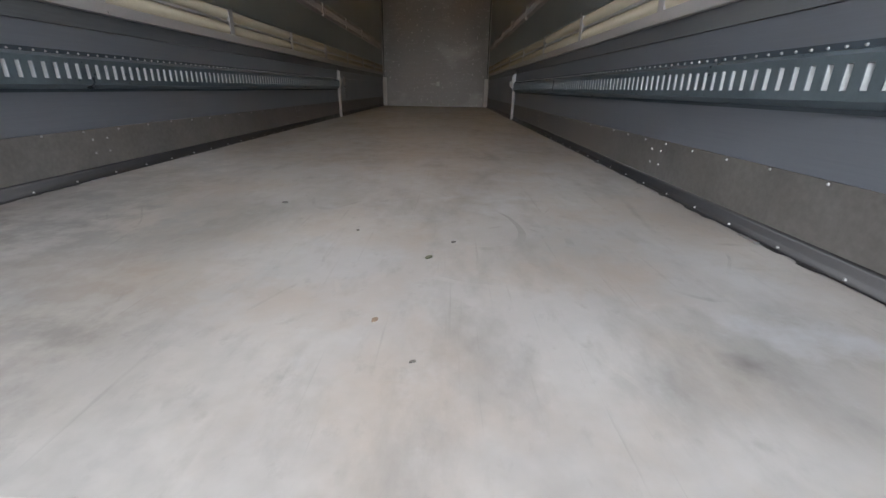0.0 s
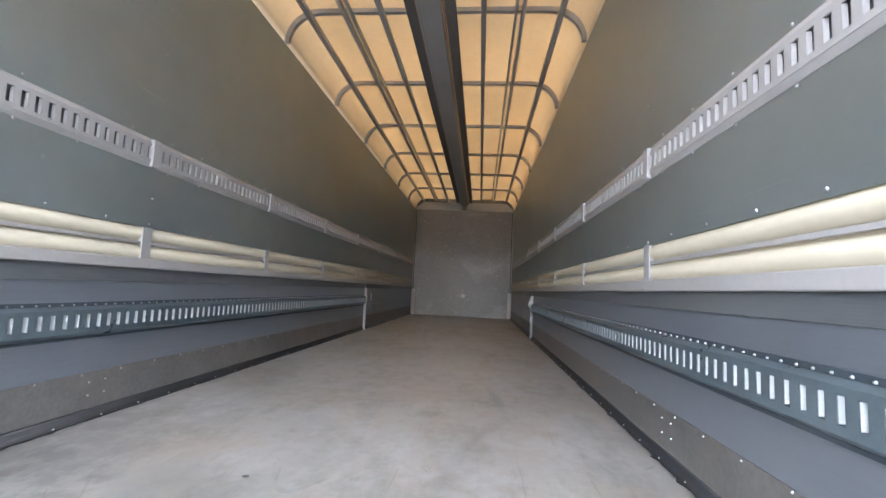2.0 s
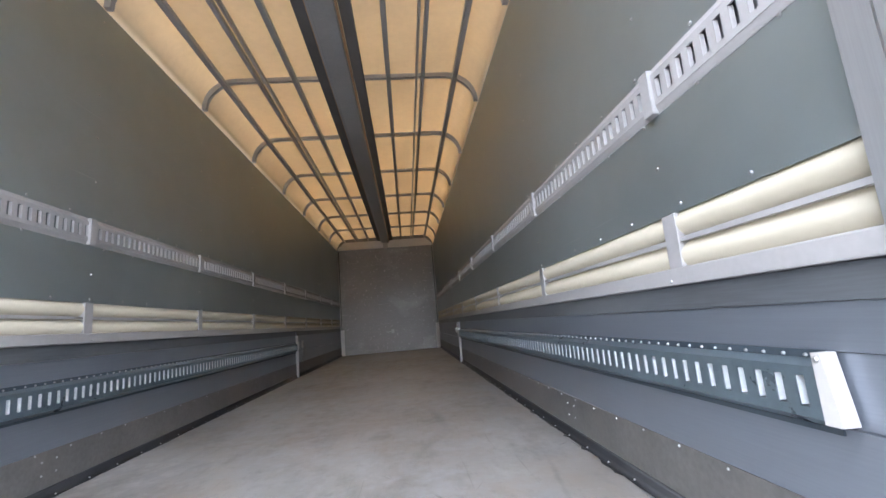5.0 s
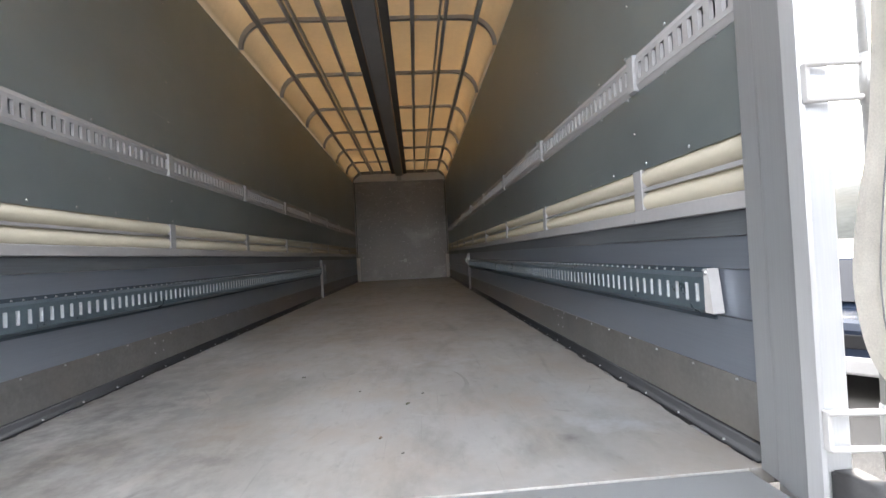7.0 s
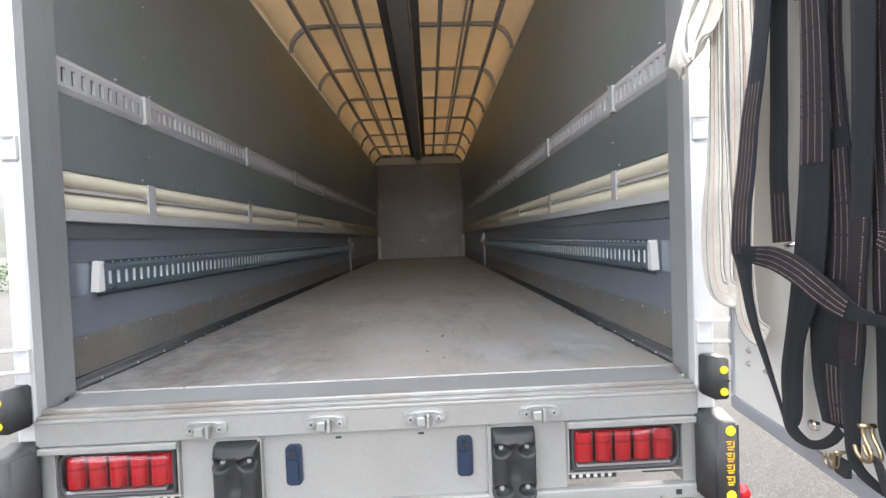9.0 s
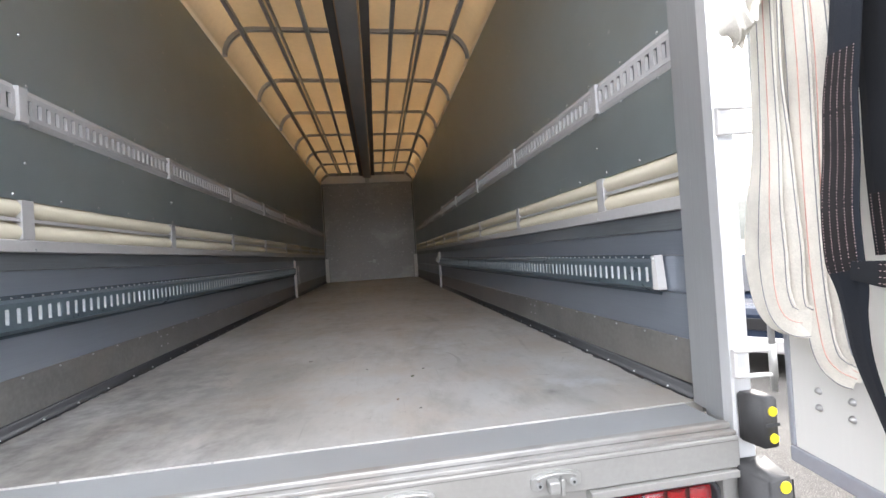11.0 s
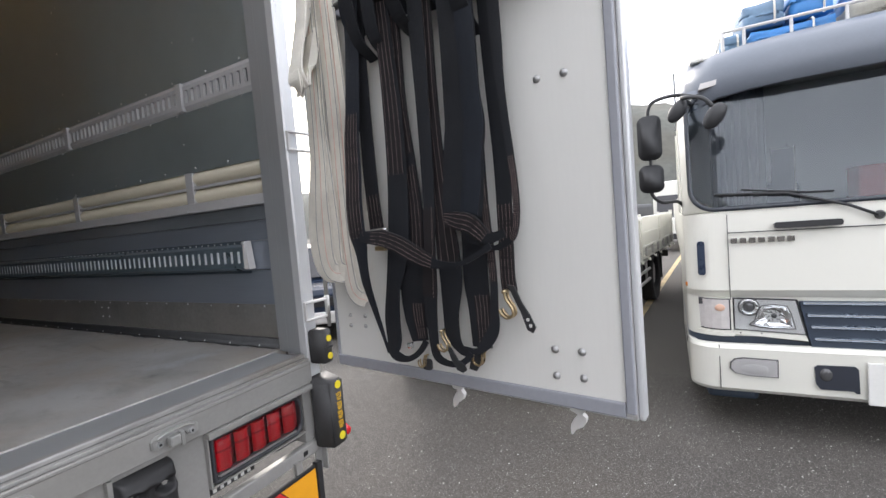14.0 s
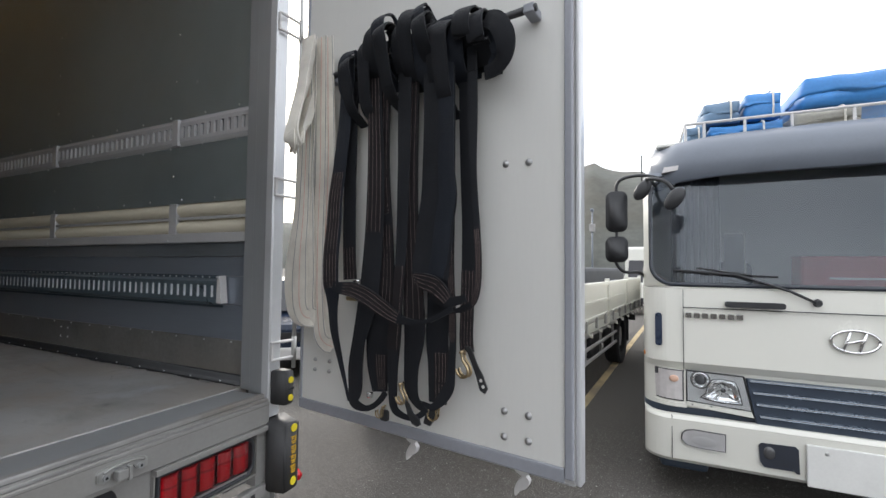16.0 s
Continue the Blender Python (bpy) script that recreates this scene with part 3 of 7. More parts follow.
def side_wall(sx):
    """One side of the box: kick plate, folding gate, slatted cream window band and riveted upper panels."""
    side = "right" if sx > 0 else "left"
    wall = thing("wall_" + side, "galvanised steel side of the cargo box with a cream window band", "wall", kind="structure")

    def slab(name, x0, x1, y0, y1, z0, z1, mat, label="", bevel=0.0, parent=wall):
        x0, x1 = [HALF + (v - HALF) * 0.5 if v > HALF + 0.015 else v for v in (x0, x1)]
        a, b = sorted((sx * x0, sx * x1))
        return part(name, boxes((a, b, y0, y1, z0, z1), bevel=bevel), mat, parent, label)

    split = 6.06
    slab("kick_plate", HALF, 1.235, BACK, LONG, -0.04, 0.1975, KICK, "dusty dark kick plate")
    for y0, y1 in ((BACK, split - 0.012), (split + 0.012, LONG)):
        slab("gate_lower_board", HALF + 0.002, 1.235, y0, y1, 0.198, 0.356, GATE, "blue-grey aluminium gate board")
        slab("gate_middle_board", HALF + 0.008, 1.235, y0, y1, 0.358, 0.492, GATE)
        slab("gate_upper_board", HALF + 0.002, 1.235, y0, y1, 0.494, 0.584, GATE)
        slab("gate_cap", HALF - 0.003, 1.235, y0, y1, 0.5855, 0.651, GATE_CAP, "dark gate cap rail")
    # hidden sheet added to block light leaking between the gate boards
    a, b = sorted((sx * 1.2135, sx * 1.226))
    part("gate_backing", boxes((a, b, BACK, LONG, -0.04, 0.686)), GREY_PAINT, wall)
    slab("window_ledge", HALF - 0.022, 1.235, BACK, LONG, 0.653, 0.700, GREY_PAINT, "pale grey window ledge", 0.004)
    slab("window_rail", HALF - 0.006, HALF + 0.012, BACK, LONG, 0.770, 0.783, GREY_PAINT, "grey slat rail")
    for i, y in enumerate(POSTS):
        slab("window_post", HALF - 0.012, 1.232, y - 0.046, y + 0.014, 0.700, 0.853, GREY_PAINT, "grey window post" if i == 0 else "", 0.003)
    # cream cloth that bulges above and below the slat rail
    prof = []
    for z0, z1 in ((0.690, 0.772), (0.782, 0.862)):
        prof += [(1.214 - 0.034 * math.sin(math.pi * j / 10) ** 0.7, z0 + (z1 - z0) * j / 10) for j in range(11)]
    outline = [(sx * px, pz) for px, pz in prof] + [(sx * (px + 0.004), pz) for px, pz in reversed(prof)]
    part("window_cloth", prism(outline, BACK, LONG, "y"), CREAM, wall, "cream tarpaulin band", True)
    slab("lower_panel", HALF, 1.225, BACK, LONG, 0.855, 1.155, STEEL, "blue-grey galvanised panel", 0.002)
    slab("panel_hem", HALF - 0.004, HALF + 0.002, BACK, LONG, 0.853, 0.862, STEEL)
    slab("upper_panel", HALF, 1.225, BACK, LONG, 1.283, TOP, STEEL, "", 0.002)
    slab("panel_backing", 1.226, 1.242, BACK, LONG, 0.866, TOP, GREY_PAINT)
    # darker tone behind the slots stands in for the shade inside the track
    slab("track_recess", HALF + 0.010, 1.224, BACK, LONG, 1.156, 1.282, SLOT_SHADE)
    # rivets
    bm = bmesh.new()
    n = (-sx, 0, 0)
    r = random.Random(11 if sx > 0 else 12)
    for i in range(40):
        y = 0.29 + i * 0.25
        for z in (0.872, 1.147, 1.307):
            add_disc(bm, (sx * HALF, y + r.uniform(-0.012, 0.012) - (0.09 if z == 0.872 else 0), z + r.uniform(-0.003, 0.003)), n, 0.0062, 0.0046, 8)
    for i in range(51):
        y = 0.29 + i * 0.199
        add_disc(bm, (sx * HALF, y + r.uniform(-0.006, 0.006), 0.189 + r.uniform(-0.003, 0.003)), n, 0.0045, 0.004, 7)
    for y in POSTS:
        for z in (1.0, 1.5, 1.75, 2.0, 2.25, 2.46):
            add_disc(bm, (sx * HALF, y + r.uniform(-0.01, 0.01), z), n, 0.006, 0.0042, 7)
        add_disc(bm, (sx * (HALF - 0.022), y, 0.664), n, 0.0055, 0.004, 7)
    for yy in (1.72, 1.80, 4.3, 4.38):
        for z in (0.10, 0.155):
            add_disc(bm, (sx * HALF, yy, z), n, 0.0045, 0.004, 7)
    tagged(part("rivets", bm, RIVET, wall, "bright rivet heads"), kind="stuff")
    # black seal along the floor
    a = [(sx * px, pz) for px, pz in ((1.190, 0.0), (1.166, 0.0), (1.164, 0.006), (1.176, 0.010), (1.181, 0.018), (1.185, 0.034), (1.190, 0.044))]
    part("floor_seal", prism(a, BACK + 0.02, LONG - 0.02, "y"), GASKET, wall, "black rubber floor seal", True)
    bm = bmesh.new()
    for i in range(48):
        y = 0.34 + i * 0.205 + r.uniform(-0.01, 0.01)
        add_disc(bm, (sx * 1.169, y, 0.008), (-sx * 0.3, 0, 1), 0.0042, 0.004, 7)
        if i % 3 == 0:
            add_box(bm, min(sx * 1.149, sx * 1.157), max(sx * 1.149, sx * 1.157), y + 0.05, y + 0.11 + r.uniform(0, 0.05), 0.0, 0.0035)
    smear = bmesh.new()
    y, last = BACK + 0.03, None
    while y < LONG - 0.05:
        w = r.uniform(0.002, 0.009) if r.random() < 0.75 else r.uniform(0.009, 0.020)
        row = [smear.verts.new((sx * 1.1665, y, 0.0005)), smear.verts.new((sx * 1.1665, y, 0.0045)), smear.verts.new((sx * (1.1655 - w), y, 0.0012))]
        if last:
            for q in range(3):
                smear.faces.new((last[q], last[(q + 1) % 3], row[(q + 1) % 3], row[q]))
        last = row
        y += r.uniform(0.012, 0.05)
    bmesh.ops.recalc_face_normals(smear, faces=list(smear.faces))
    part("sealant_smear", smear, GASKET, wall, "ragged black sealant along the floor")
    tagged(part("seal_screws", bm, RIVET, wall, "bright seal screws"), kind="stuff")
    return wall


def strip_with_slots(bm, sx, xf, xb, y0, y1, z0, z1, zs0, zs1, pitch, slot):
    """The web of a cargo track: two strips and the bars between its slots."""
    a, b = sorted((sx * xf, sx * xb))
    add_box(bm, a, b, y0, y1, zs1, z1)
    add_box(bm, a, b, y0, y1, z0, zs0)
    n = int((y1 - y0 - 0.04) / pitch)
    for i in range(n + 1):
        lo = y0 if i == 0 else y0 + 0.03 + i * pitch - pitch + slot
        hi = y0 + 0.03 + i * pitch if i < n else y1
        if hi > lo:
            add_box(bm, a, b, lo, hi, zs0, zs1)
    return [y0 + 0.03 + i * pitch for i in range(n)]


def lower_track(sx):
    t = thing("cargo_track", "zinc-plated slotted cargo track screwed to the side gate", "cargo track", "lower cargo tracks")
    bm = bmesh.new()
    slots = strip_with_slots(bm, sx, 1.160, 1.164, 0.36, 6.02, 0.372, 0.468, 0.392, 0.450, 0.0500, 0.020)
    for (xa, za), (xb, zb) in (((1.160, 0.372), (1.186, 0.356)), ((1.160, 0.468), (1.186, 0.480))):
        o = [(sx * xa, za), (sx * (xa + 0.004), za), (sx * (xb + 0.004), zb), (sx * xb, zb)]
        add_prism(bm, o, 0.36, 6.02, "y")
    part("track_web", bm, RAIL_BLUE, t)
    for z0, z1 in ((0.344, 0.3555), (0.4805, 0.496)):
        part("screw_flange", boxes((min(sx * 1.185, sx * 1.190), max(sx * 1.185, sx * 1.190), 0.36, 6.02, z0, z1)), RAIL_DARK, t, "dark screw flange of the track")
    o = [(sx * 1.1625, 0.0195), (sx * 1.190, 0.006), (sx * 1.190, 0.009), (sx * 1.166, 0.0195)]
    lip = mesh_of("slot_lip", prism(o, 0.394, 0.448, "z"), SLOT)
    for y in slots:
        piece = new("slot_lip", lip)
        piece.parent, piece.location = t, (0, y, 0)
    bm = bmesh.new()
    for i in range(112):
        add_disc(bm, (sx * 1.184, 0.40 + i * 0.05, 0.486), (-sx, 0, 0), 0.0042, 0.005, 7)
    tagged(part("track_screws", bm, RIVET, t), kind="stuff")
    bm = bmesh.new()
    add_prism(bm, [(0.344, 0.494), (0.362, 0.494), (0.362, 0.366), (0.328, 0.366)], min(sx * 1.156, sx * 1.190), max(sx * 1.156, sx * 1.190), "x")
    part("end_cap", bm, surf_white, t, "white-painted folded end cap")
    bm = bmesh.new()
    add_disc(bm, (sx * 1.156, 0.354, 0.482), (-sx, 0, 0), 0.007, 0.004, 8)
    part("cap_screw", bm, RIVET, t)
    return t


def upper_track(sx):
    t = thing("cargo_track", "grey-painted slotted cargo track high on the side wall", "cargo track", "upper cargo tracks")
    bm = bmesh.new()
    slots = strip_with_slots(bm, sx, 1.178, 1.183, BACK + 0.01, LONG - 0.03, 1.172, 1.268, 1.190, 1.250, 0.0485, 0.0235)
    for (xa, za), (xb, zb), (xc, zc) in (((1.178, 1.176), (1.184, 1.158), (1.188, 1.150)), ((1.178, 1.264), (1.186, 1.284), (1.188, 1.290))):
        add_prism(bm, [(sx * xa, za), (sx * xb, zb), (sx * xc, zc), (sx * 1.192, zc), (sx * 1.192, za)], BACK + 0.01, LONG - 0.03, "y")
    part("track_web", bm, RAIL_GREY, t)
    lip = mesh_of("slot_lip", prism([(sx * 1.181, 0.0233), (sx * 1.189, 0.0205), (sx * 1.189, 0.0222), (sx * 1.183, 0.0233)], 1.191, 1.249, "z"), RAIL_GREY)
    for y in slots:
        piece = new("slot_lip", lip)
        piece.parent, piece.location = t, (0, y, 0)
    for i, y in enumerate(POSTS):
        a, b = sorted((sx * 1.167, sx * 1.190))
        part("joint_cover", boxes((a, b, y - 0.050, y - 0.004, 1.150, 1.286), bevel=0.003), GREY_PAINT, t, "raised joint cover plate" if i == 0 else "")
    return t


surf_white = surf("white_painted_cap", (0.60, 0.59, 0.585), 0.45, 0, 0.06, 4, 80, 0.03)
for sx in (-1, 1):
    side_wall(sx)
    lower_track(sx)
    upper_track(sx)


def stake(sx):
    s = thing("stake_post", "thin grey steel stake between two side gates", "post", "stake posts", m=pose(sx * 1.172, 6.06, 0))
    part("post", boxes((-0.016, 0.016, -0.014, 0.014, 0.0, 0.585), bevel=0.003), GREY_PAINT, s)
    part("latch_box", boxes((-0.026, 0.026, -0.030, 0.022, 0.40, 0.50), bevel=0.006), CAST, s, "worn latch box")
    part("latch_lever", boxes((-0.030, -0.016, -0.010, 0.010, 0.43, 0.56), bevel=0.004), CAST, s)
    part("foot", boxes((-0.022, 0.018, -0.028, 0.028, 0.0, 0.02), bevel=0.004), GREY_PAINT, s)
    return s


for sx in (-1, 1):
    stake(sx)
    h = thing("gate_handle", "small worn steel handle plate on the front side gate", "handle", "gate handles", m=pose(sx * 1.184, 6.42, 0.46))
    part("plate", boxes((-0.006, 0.010, -0.03, 0.03, -0.05, 0.05), bevel=0.004), GREY_PAINT, h)
    part("grip", boxes((-0.024, -0.004, -0.008, 0.008, -0.035, 0.035), bevel=0.004), CAST, h)

# front bulkhead
front = thing("wall_front", "scuffed dark grey steel front bulkhead of the cargo box", "wall", kind="structure")
part("bulkhead_sheet", boxes((-1.235, 1.235, LONG, LONG + 0.05, -0.04, 2.525)), FRONT, front)
part("bulkhead_backing", boxes((-1.235, 1.235, LONG + 0.02, LONG + 0.05, 2.53, 2.86)), FRONT, front)
for sx in (-1, 1):
    o = [(sx * 0.055, 2.545), (sx * 1.17, 2.545), (sx * 1.165, 2.60), (sx * 1.0, 2.735), (sx * 0.055, 2.735)]
    part("header_board", prism(o, LONG - 0.012, LONG + 0.018, "y"), surf_white, front, "white header board with a cut corner")
    part("corner_angle", boxes((min(sx * 1.10, sx * 1.186), max(sx * 1.10, sx * 1.186), LONG - 0.014, LONG - 0.003, 0.0, 0.60), bevel=0.004), surf_white, front, "scraped bright corner plate")
    part("corner_seam", boxes((min(sx * 1.176, sx * 1.186), max(sx * 1.176, sx * 1.186), LONG - 0.020, LONG - 0.004, 0.62, 2.50)), surf_white, front)
for sx in (-1, 1):
    part("edge_gap", boxes((min(sx * 1.150, sx * 1.173), max(sx * 1.150, sx * 1.173), LONG - 0.006, LONG - 0.001, 0.62, 2.50)), RUBBER, front, "dark gap beside the bulkhead")
part("header_strut", boxes((-0.05, 0.05, LONG - 0.03, LONG + 0.018, 2.53, 2.80), bevel=0.004), RIB, front, "dark header strut")
part("scuff_bracket", boxes((-0.12, 0.10, LONG - 0.008, LONG - 0.001, 0.475, 0.487), (0.02, 0.09, LONG - 0.010, LONG - 0.001, 0.44, 0.53), bevel=0.002), CAST, front, "scraped bright patch")

# roof skin, ribs and beams


def arch(inset=0.0, n=7):
    """Half profile of the roof from the wall's top to the crown."""
    r = 0.27
    return [(HALF - inset - r + r * math.cos(radians(90 * i / n)), TOP + (CROWN - TOP - inset) * math.sin(radians(90 * i / n))) for i in range(n + 1)]


skin = arch()
skin = skin + [(-px, pz) for px, pz in reversed(skin)]
outer = [(px * 1.006, pz + 0.008) for px, pz in skin]
ceiling = solid("ceiling", prism(skin + list(reversed(outer)), BACK, LONG + 0.02, "y"), ROOF, "amber translucent roof skin with rounded edges, sunlit from above", "ceiling", kind="structure", smooth=True)
# unseen outside flashing, added to keep light from leaking in under the roof skin
for sx in (-1, 1):
    solid("trim", boxes((min(sx * 1.200, sx * 1.236), max(sx * 1.200, sx * 1.236), BACK + 0.01, LONG + 0.02, 2.40, 2.63), bevel=0.006), ALU, "unseen outer flashing added to block light at the roof joint", "roof rail", kind="structure")


def roof_rib(y):
    bm = bmesh.new()
    a, b = arch(0.004), arch(0.040)
    full_a, full_b = a + [(-px, pz) for px, pz in reversed(a)], b + [(-px, pz) for px, pz in reversed(b)]
    add_prism(bm, full_a + list(reversed(full_b)), -0.018, 0.018, "y")
    ob = solid("roof_rib", bm, RIB, "grey steel roof rib curving down to the wall", "roof rib", "roof ribs")
    ob.location = (0, y, 0)


for y in POSTS:
    roof_rib(y)
for px, w, dz in ((0.985, 0.021, 0.0), (0.702, 0.015, 0.0), (0.648, 0.010, 0.0), (0.40, 0.020, 0.0)):
    for sx in (-1, 1):
        z1 = CROWN - 0.006 - dz - (0.02 if px > 0.9 else 0)
        solid("roof_purlin", boxes((sx * px - w, sx * px + w, BACK + 0.01, LONG - 0.04, z1 - 0.075, z1 - 0.03), bevel=0.004), RIB, "grey steel purlin running the length of the roof", "purlin", "roof purlins")
beam = thing("roof_beam", "grey steel centre beam along the roof between dark cloth folds", "beam", m=pose(0, 0, CROWN - 0.10))
for sx in (-1, 1):
    # the folds' dark colour carries the shade of the recess beside the beam
    part("cloth_fold", boxes((min(sx * 0.108, sx * 0.192), max(sx * 0.108, sx * 0.192), BACK + 0.01, LONG - 0.04, 0.0, 0.05), bevel=0.006), RIB_DARK, beam, "folded cloth beside the beam, coloured dark for its shade")
    # tan strip imitates the line of light that leaks in along the beam
    part("leak_strip", boxes((min(sx * 0.092, sx * 0.102), max(sx * 0.092, sx * 0.102), BACK + 0.01, LONG - 0.04, -0.030, 0.02)), SEAM, beam, "tan strip painted as light leaking along the beam")
part("centre_plate", boxes((-0.088, 0.088, BACK + 0.01, LONG - 0.04, -0.055, 0.05), bevel=0.006), RIB, beam)
for sx in (-1, 1):
    part("plate_lip", boxes((min(sx * 0.070, sx * 0.087), max(sx * 0.070, sx * 0.087), BACK + 0.01, LONG - 0.04, -0.066, -0.0555)), RIB, beam)

# ---- rear frame ----
frame_rear = thing("rear_frame", "silver aluminium rear door frame of the cargo box", "frame", kind="structure")
for sx in (-1, 1):
    # inner jamb with two shallow folds
    o = [(sx * 1.172, BACK + 0.006), (sx * 1.158, BACK - 0.002), (sx * 1.150, 0.125), (sx * 1.142, 0.115), (sx * 1.130, 0.030), (sx * 1.124, 0.022), (sx * 1.124, 0.0), (sx * 1.18, 0.0), (sx * 1.20, BACK + 0.006)]
    part("jamb", prism(o, -0.002, 2.52, "z"), JAMB, frame_rear, "dull zinc door jamb")
    o = [(sx * 1.116, 0.014), (sx * 1.116, -0.022), (sx * 1.122, -0.028), (sx * 1.172, -0.028), (sx * 1.184, -0.018), (sx * 1.206, 0.010), (sx * 1.215, 0.05), (sx * 1.215, BACK), (sx * 1.204, BACK), (sx * 1.184, -0.002), (sx * 1.1225, -0.002), (sx * 1.1225, 0.014)]
    part("corner_post", prism(o, -0.09, 2.86, "z"), ALU, frame_rear, "brushed silver corner post")
part("header", boxes((-1.115, 1.115, 0.0, BACK, 2.523, 2.86), bevel=0.01), ALU, frame_rear)

beam_rear = thing("rear_crossmember", "silver-painted rear crossmember below the cargo floor", "crossmember", kind="structure")
part("top_rail", boxes((-1.114, 1.114, -0.040, 0.05, -0.105, -0.017), bevel=0.004), SILVER, beam_rear, "silver top rail")
part("top_ledge", boxes((-1.114, 1.114, -0.032, -0.013, -0.0165, -0.006), bevel=0.002), SILL_WORN, beam_rear)
part("ledge_gap", boxes((-1.110, 1.110, -0.0135, -0.0115, -0.012, -0.0035)), KICK, beam_rear, "dirty gap along the sill")
part("ledge_crease", boxes((-1.110, 1.110, -0.0412, -0.0395, -0.0290, -0.0275)), KICK, beam_rear)
part("back_plate", boxes((-0.655, 0.655, -0.020, 0.0, -0.345, -0.106)), SILVER, beam_rear)
part("bottom_rail", boxes((-1.126, 1.126, -0.040, -0.006, -0.395, -0.346), bevel=0.005), SILVER, beam_rear)
for sx in (-1, 1):
    part("end_plate", boxes((min(sx * 1.066, sx * 1.126), max(sx * 1.066, sx * 1.126), -0.022, 0.10, -0.345, -0.106)), SILVER, beam_rear)
    part("lamp_hood", boxes((min(sx * 0.655, sx * 1.10), max(sx * 0.655, sx * 1.10), -0.052, -0.016, -0.1275, -0.1075), bevel=0.002), SILVER, beam_rear)
    part("stiffener", boxes((min(sx * 0.380, sx * 0.392), max(sx * 0.380, sx * 0.392), -0.042, -0.021, -0.345, -0.108)), SILVER, beam_rear)
    part("slot_cover", boxes((min(sx * 1.03, sx * 1.05), max(sx * 1.03, sx * 1.05), -0.043, -0.039, -0.38, -0.362), bevel=0.001), BLACK, beam_rear)


for x in (-0.127, 0.154):
    part("drain_slot", boxes((x - 0.010, x + 0.010, -0.0215, -0.0195, -0.133, -0.125), bevel=0.001), BLACK, beam_rear)


def latch(x):
    l = thing("latch_keeper", "cast aluminium door latch keeper bolted to the silver rail", "latch", "latch keepers", m=pose(x, -0.040, -0.064) @ Matrix.Diagonal((0.92, 1.0, 0.98, 1)))
    top = [(0.076 * math.cos(radians(a)), 0.002 + 0.026 * math.sin(radians(a)) ** 0.6) for a in range(10, 171, 10)]
    under = [(-0.074, -0.012), (-0.056, -0.020), (-0.040, -0.012), (-0.030, 0.004), (0.030, 0.004), (0.040, -0.012), (0.056, -0.020), (0.074, -0.012)]
    bm = prism(top + under, -0.011, 0.0, "y")
    bmesh.ops.bevel(bm, geom=[e for e in bm.edges if abs(e.verts[0].co.y - e.verts[1].co.y) < 1e-6 and e.verts[0].co.y < -0.005], offset=0.003, segments=2, affect="EDGES")
    part("base", bm, CAST, l)
    part("arch_rib", tube(smooth_path([(-0.060, -0.012, 0.012), (-0.03, -0.013, 0.021), (0.03, -0.013, 0.021), (0.060, -0.012, 0.012)], 4), 0.004, 6), CAST, l, "", True)
    part("jaw", boxes((-0.030, 0.002, -0.034, -0.008, -0.020, 0.012), bevel=0.004), CAST, l)
    part("tongue", boxes((0.006, 0.018, -0.028, -0.008, -0.030, 0.014), bevel=0.003), CAST, l)
    for bx in (-0.052, 0.050):
        bm = bmesh.new()
        add_disc(bm, (bx, -0.010, -0.003), (0, -1, 0), 0.0095, 0.007, 14, False)
        b = part("bolt", bm, RIVET, l)
        bm = bmesh.new()
        add_disc(bm, (bx, -0.0168, -0.003), (0, -1, 0), 0.0045, 0.001, 6, False)
        part("bolt_socket", bm, DARK, b)


for x in (-0.555, -0.16, 0.170, 0.560):
    latch(x)


def pull(x):
    p = thing("pull_handle", "small navy plastic pull set into the silver crossmember", "handle", "pull handles", m=pose(x, -0.020, -0.212))
    part("shell", prism(rounded(-0.027, 0.027, -0.069, 0.069, 0.016), -0.012, 0.0, "y"), NAVY, p)
    part("lever", prism(rounded(-0.015, 0.015, -0.055, 0.020, 0.008), -0.019, -0.012, "y"), NAVY, p)
    part("button", prism(rounded(-0.010, 0.010, 0.030, 0.052, 0.006), -0.017, -0.012, "y"), PLASTIC, p)


pull(-0.278)
pull(0.302)


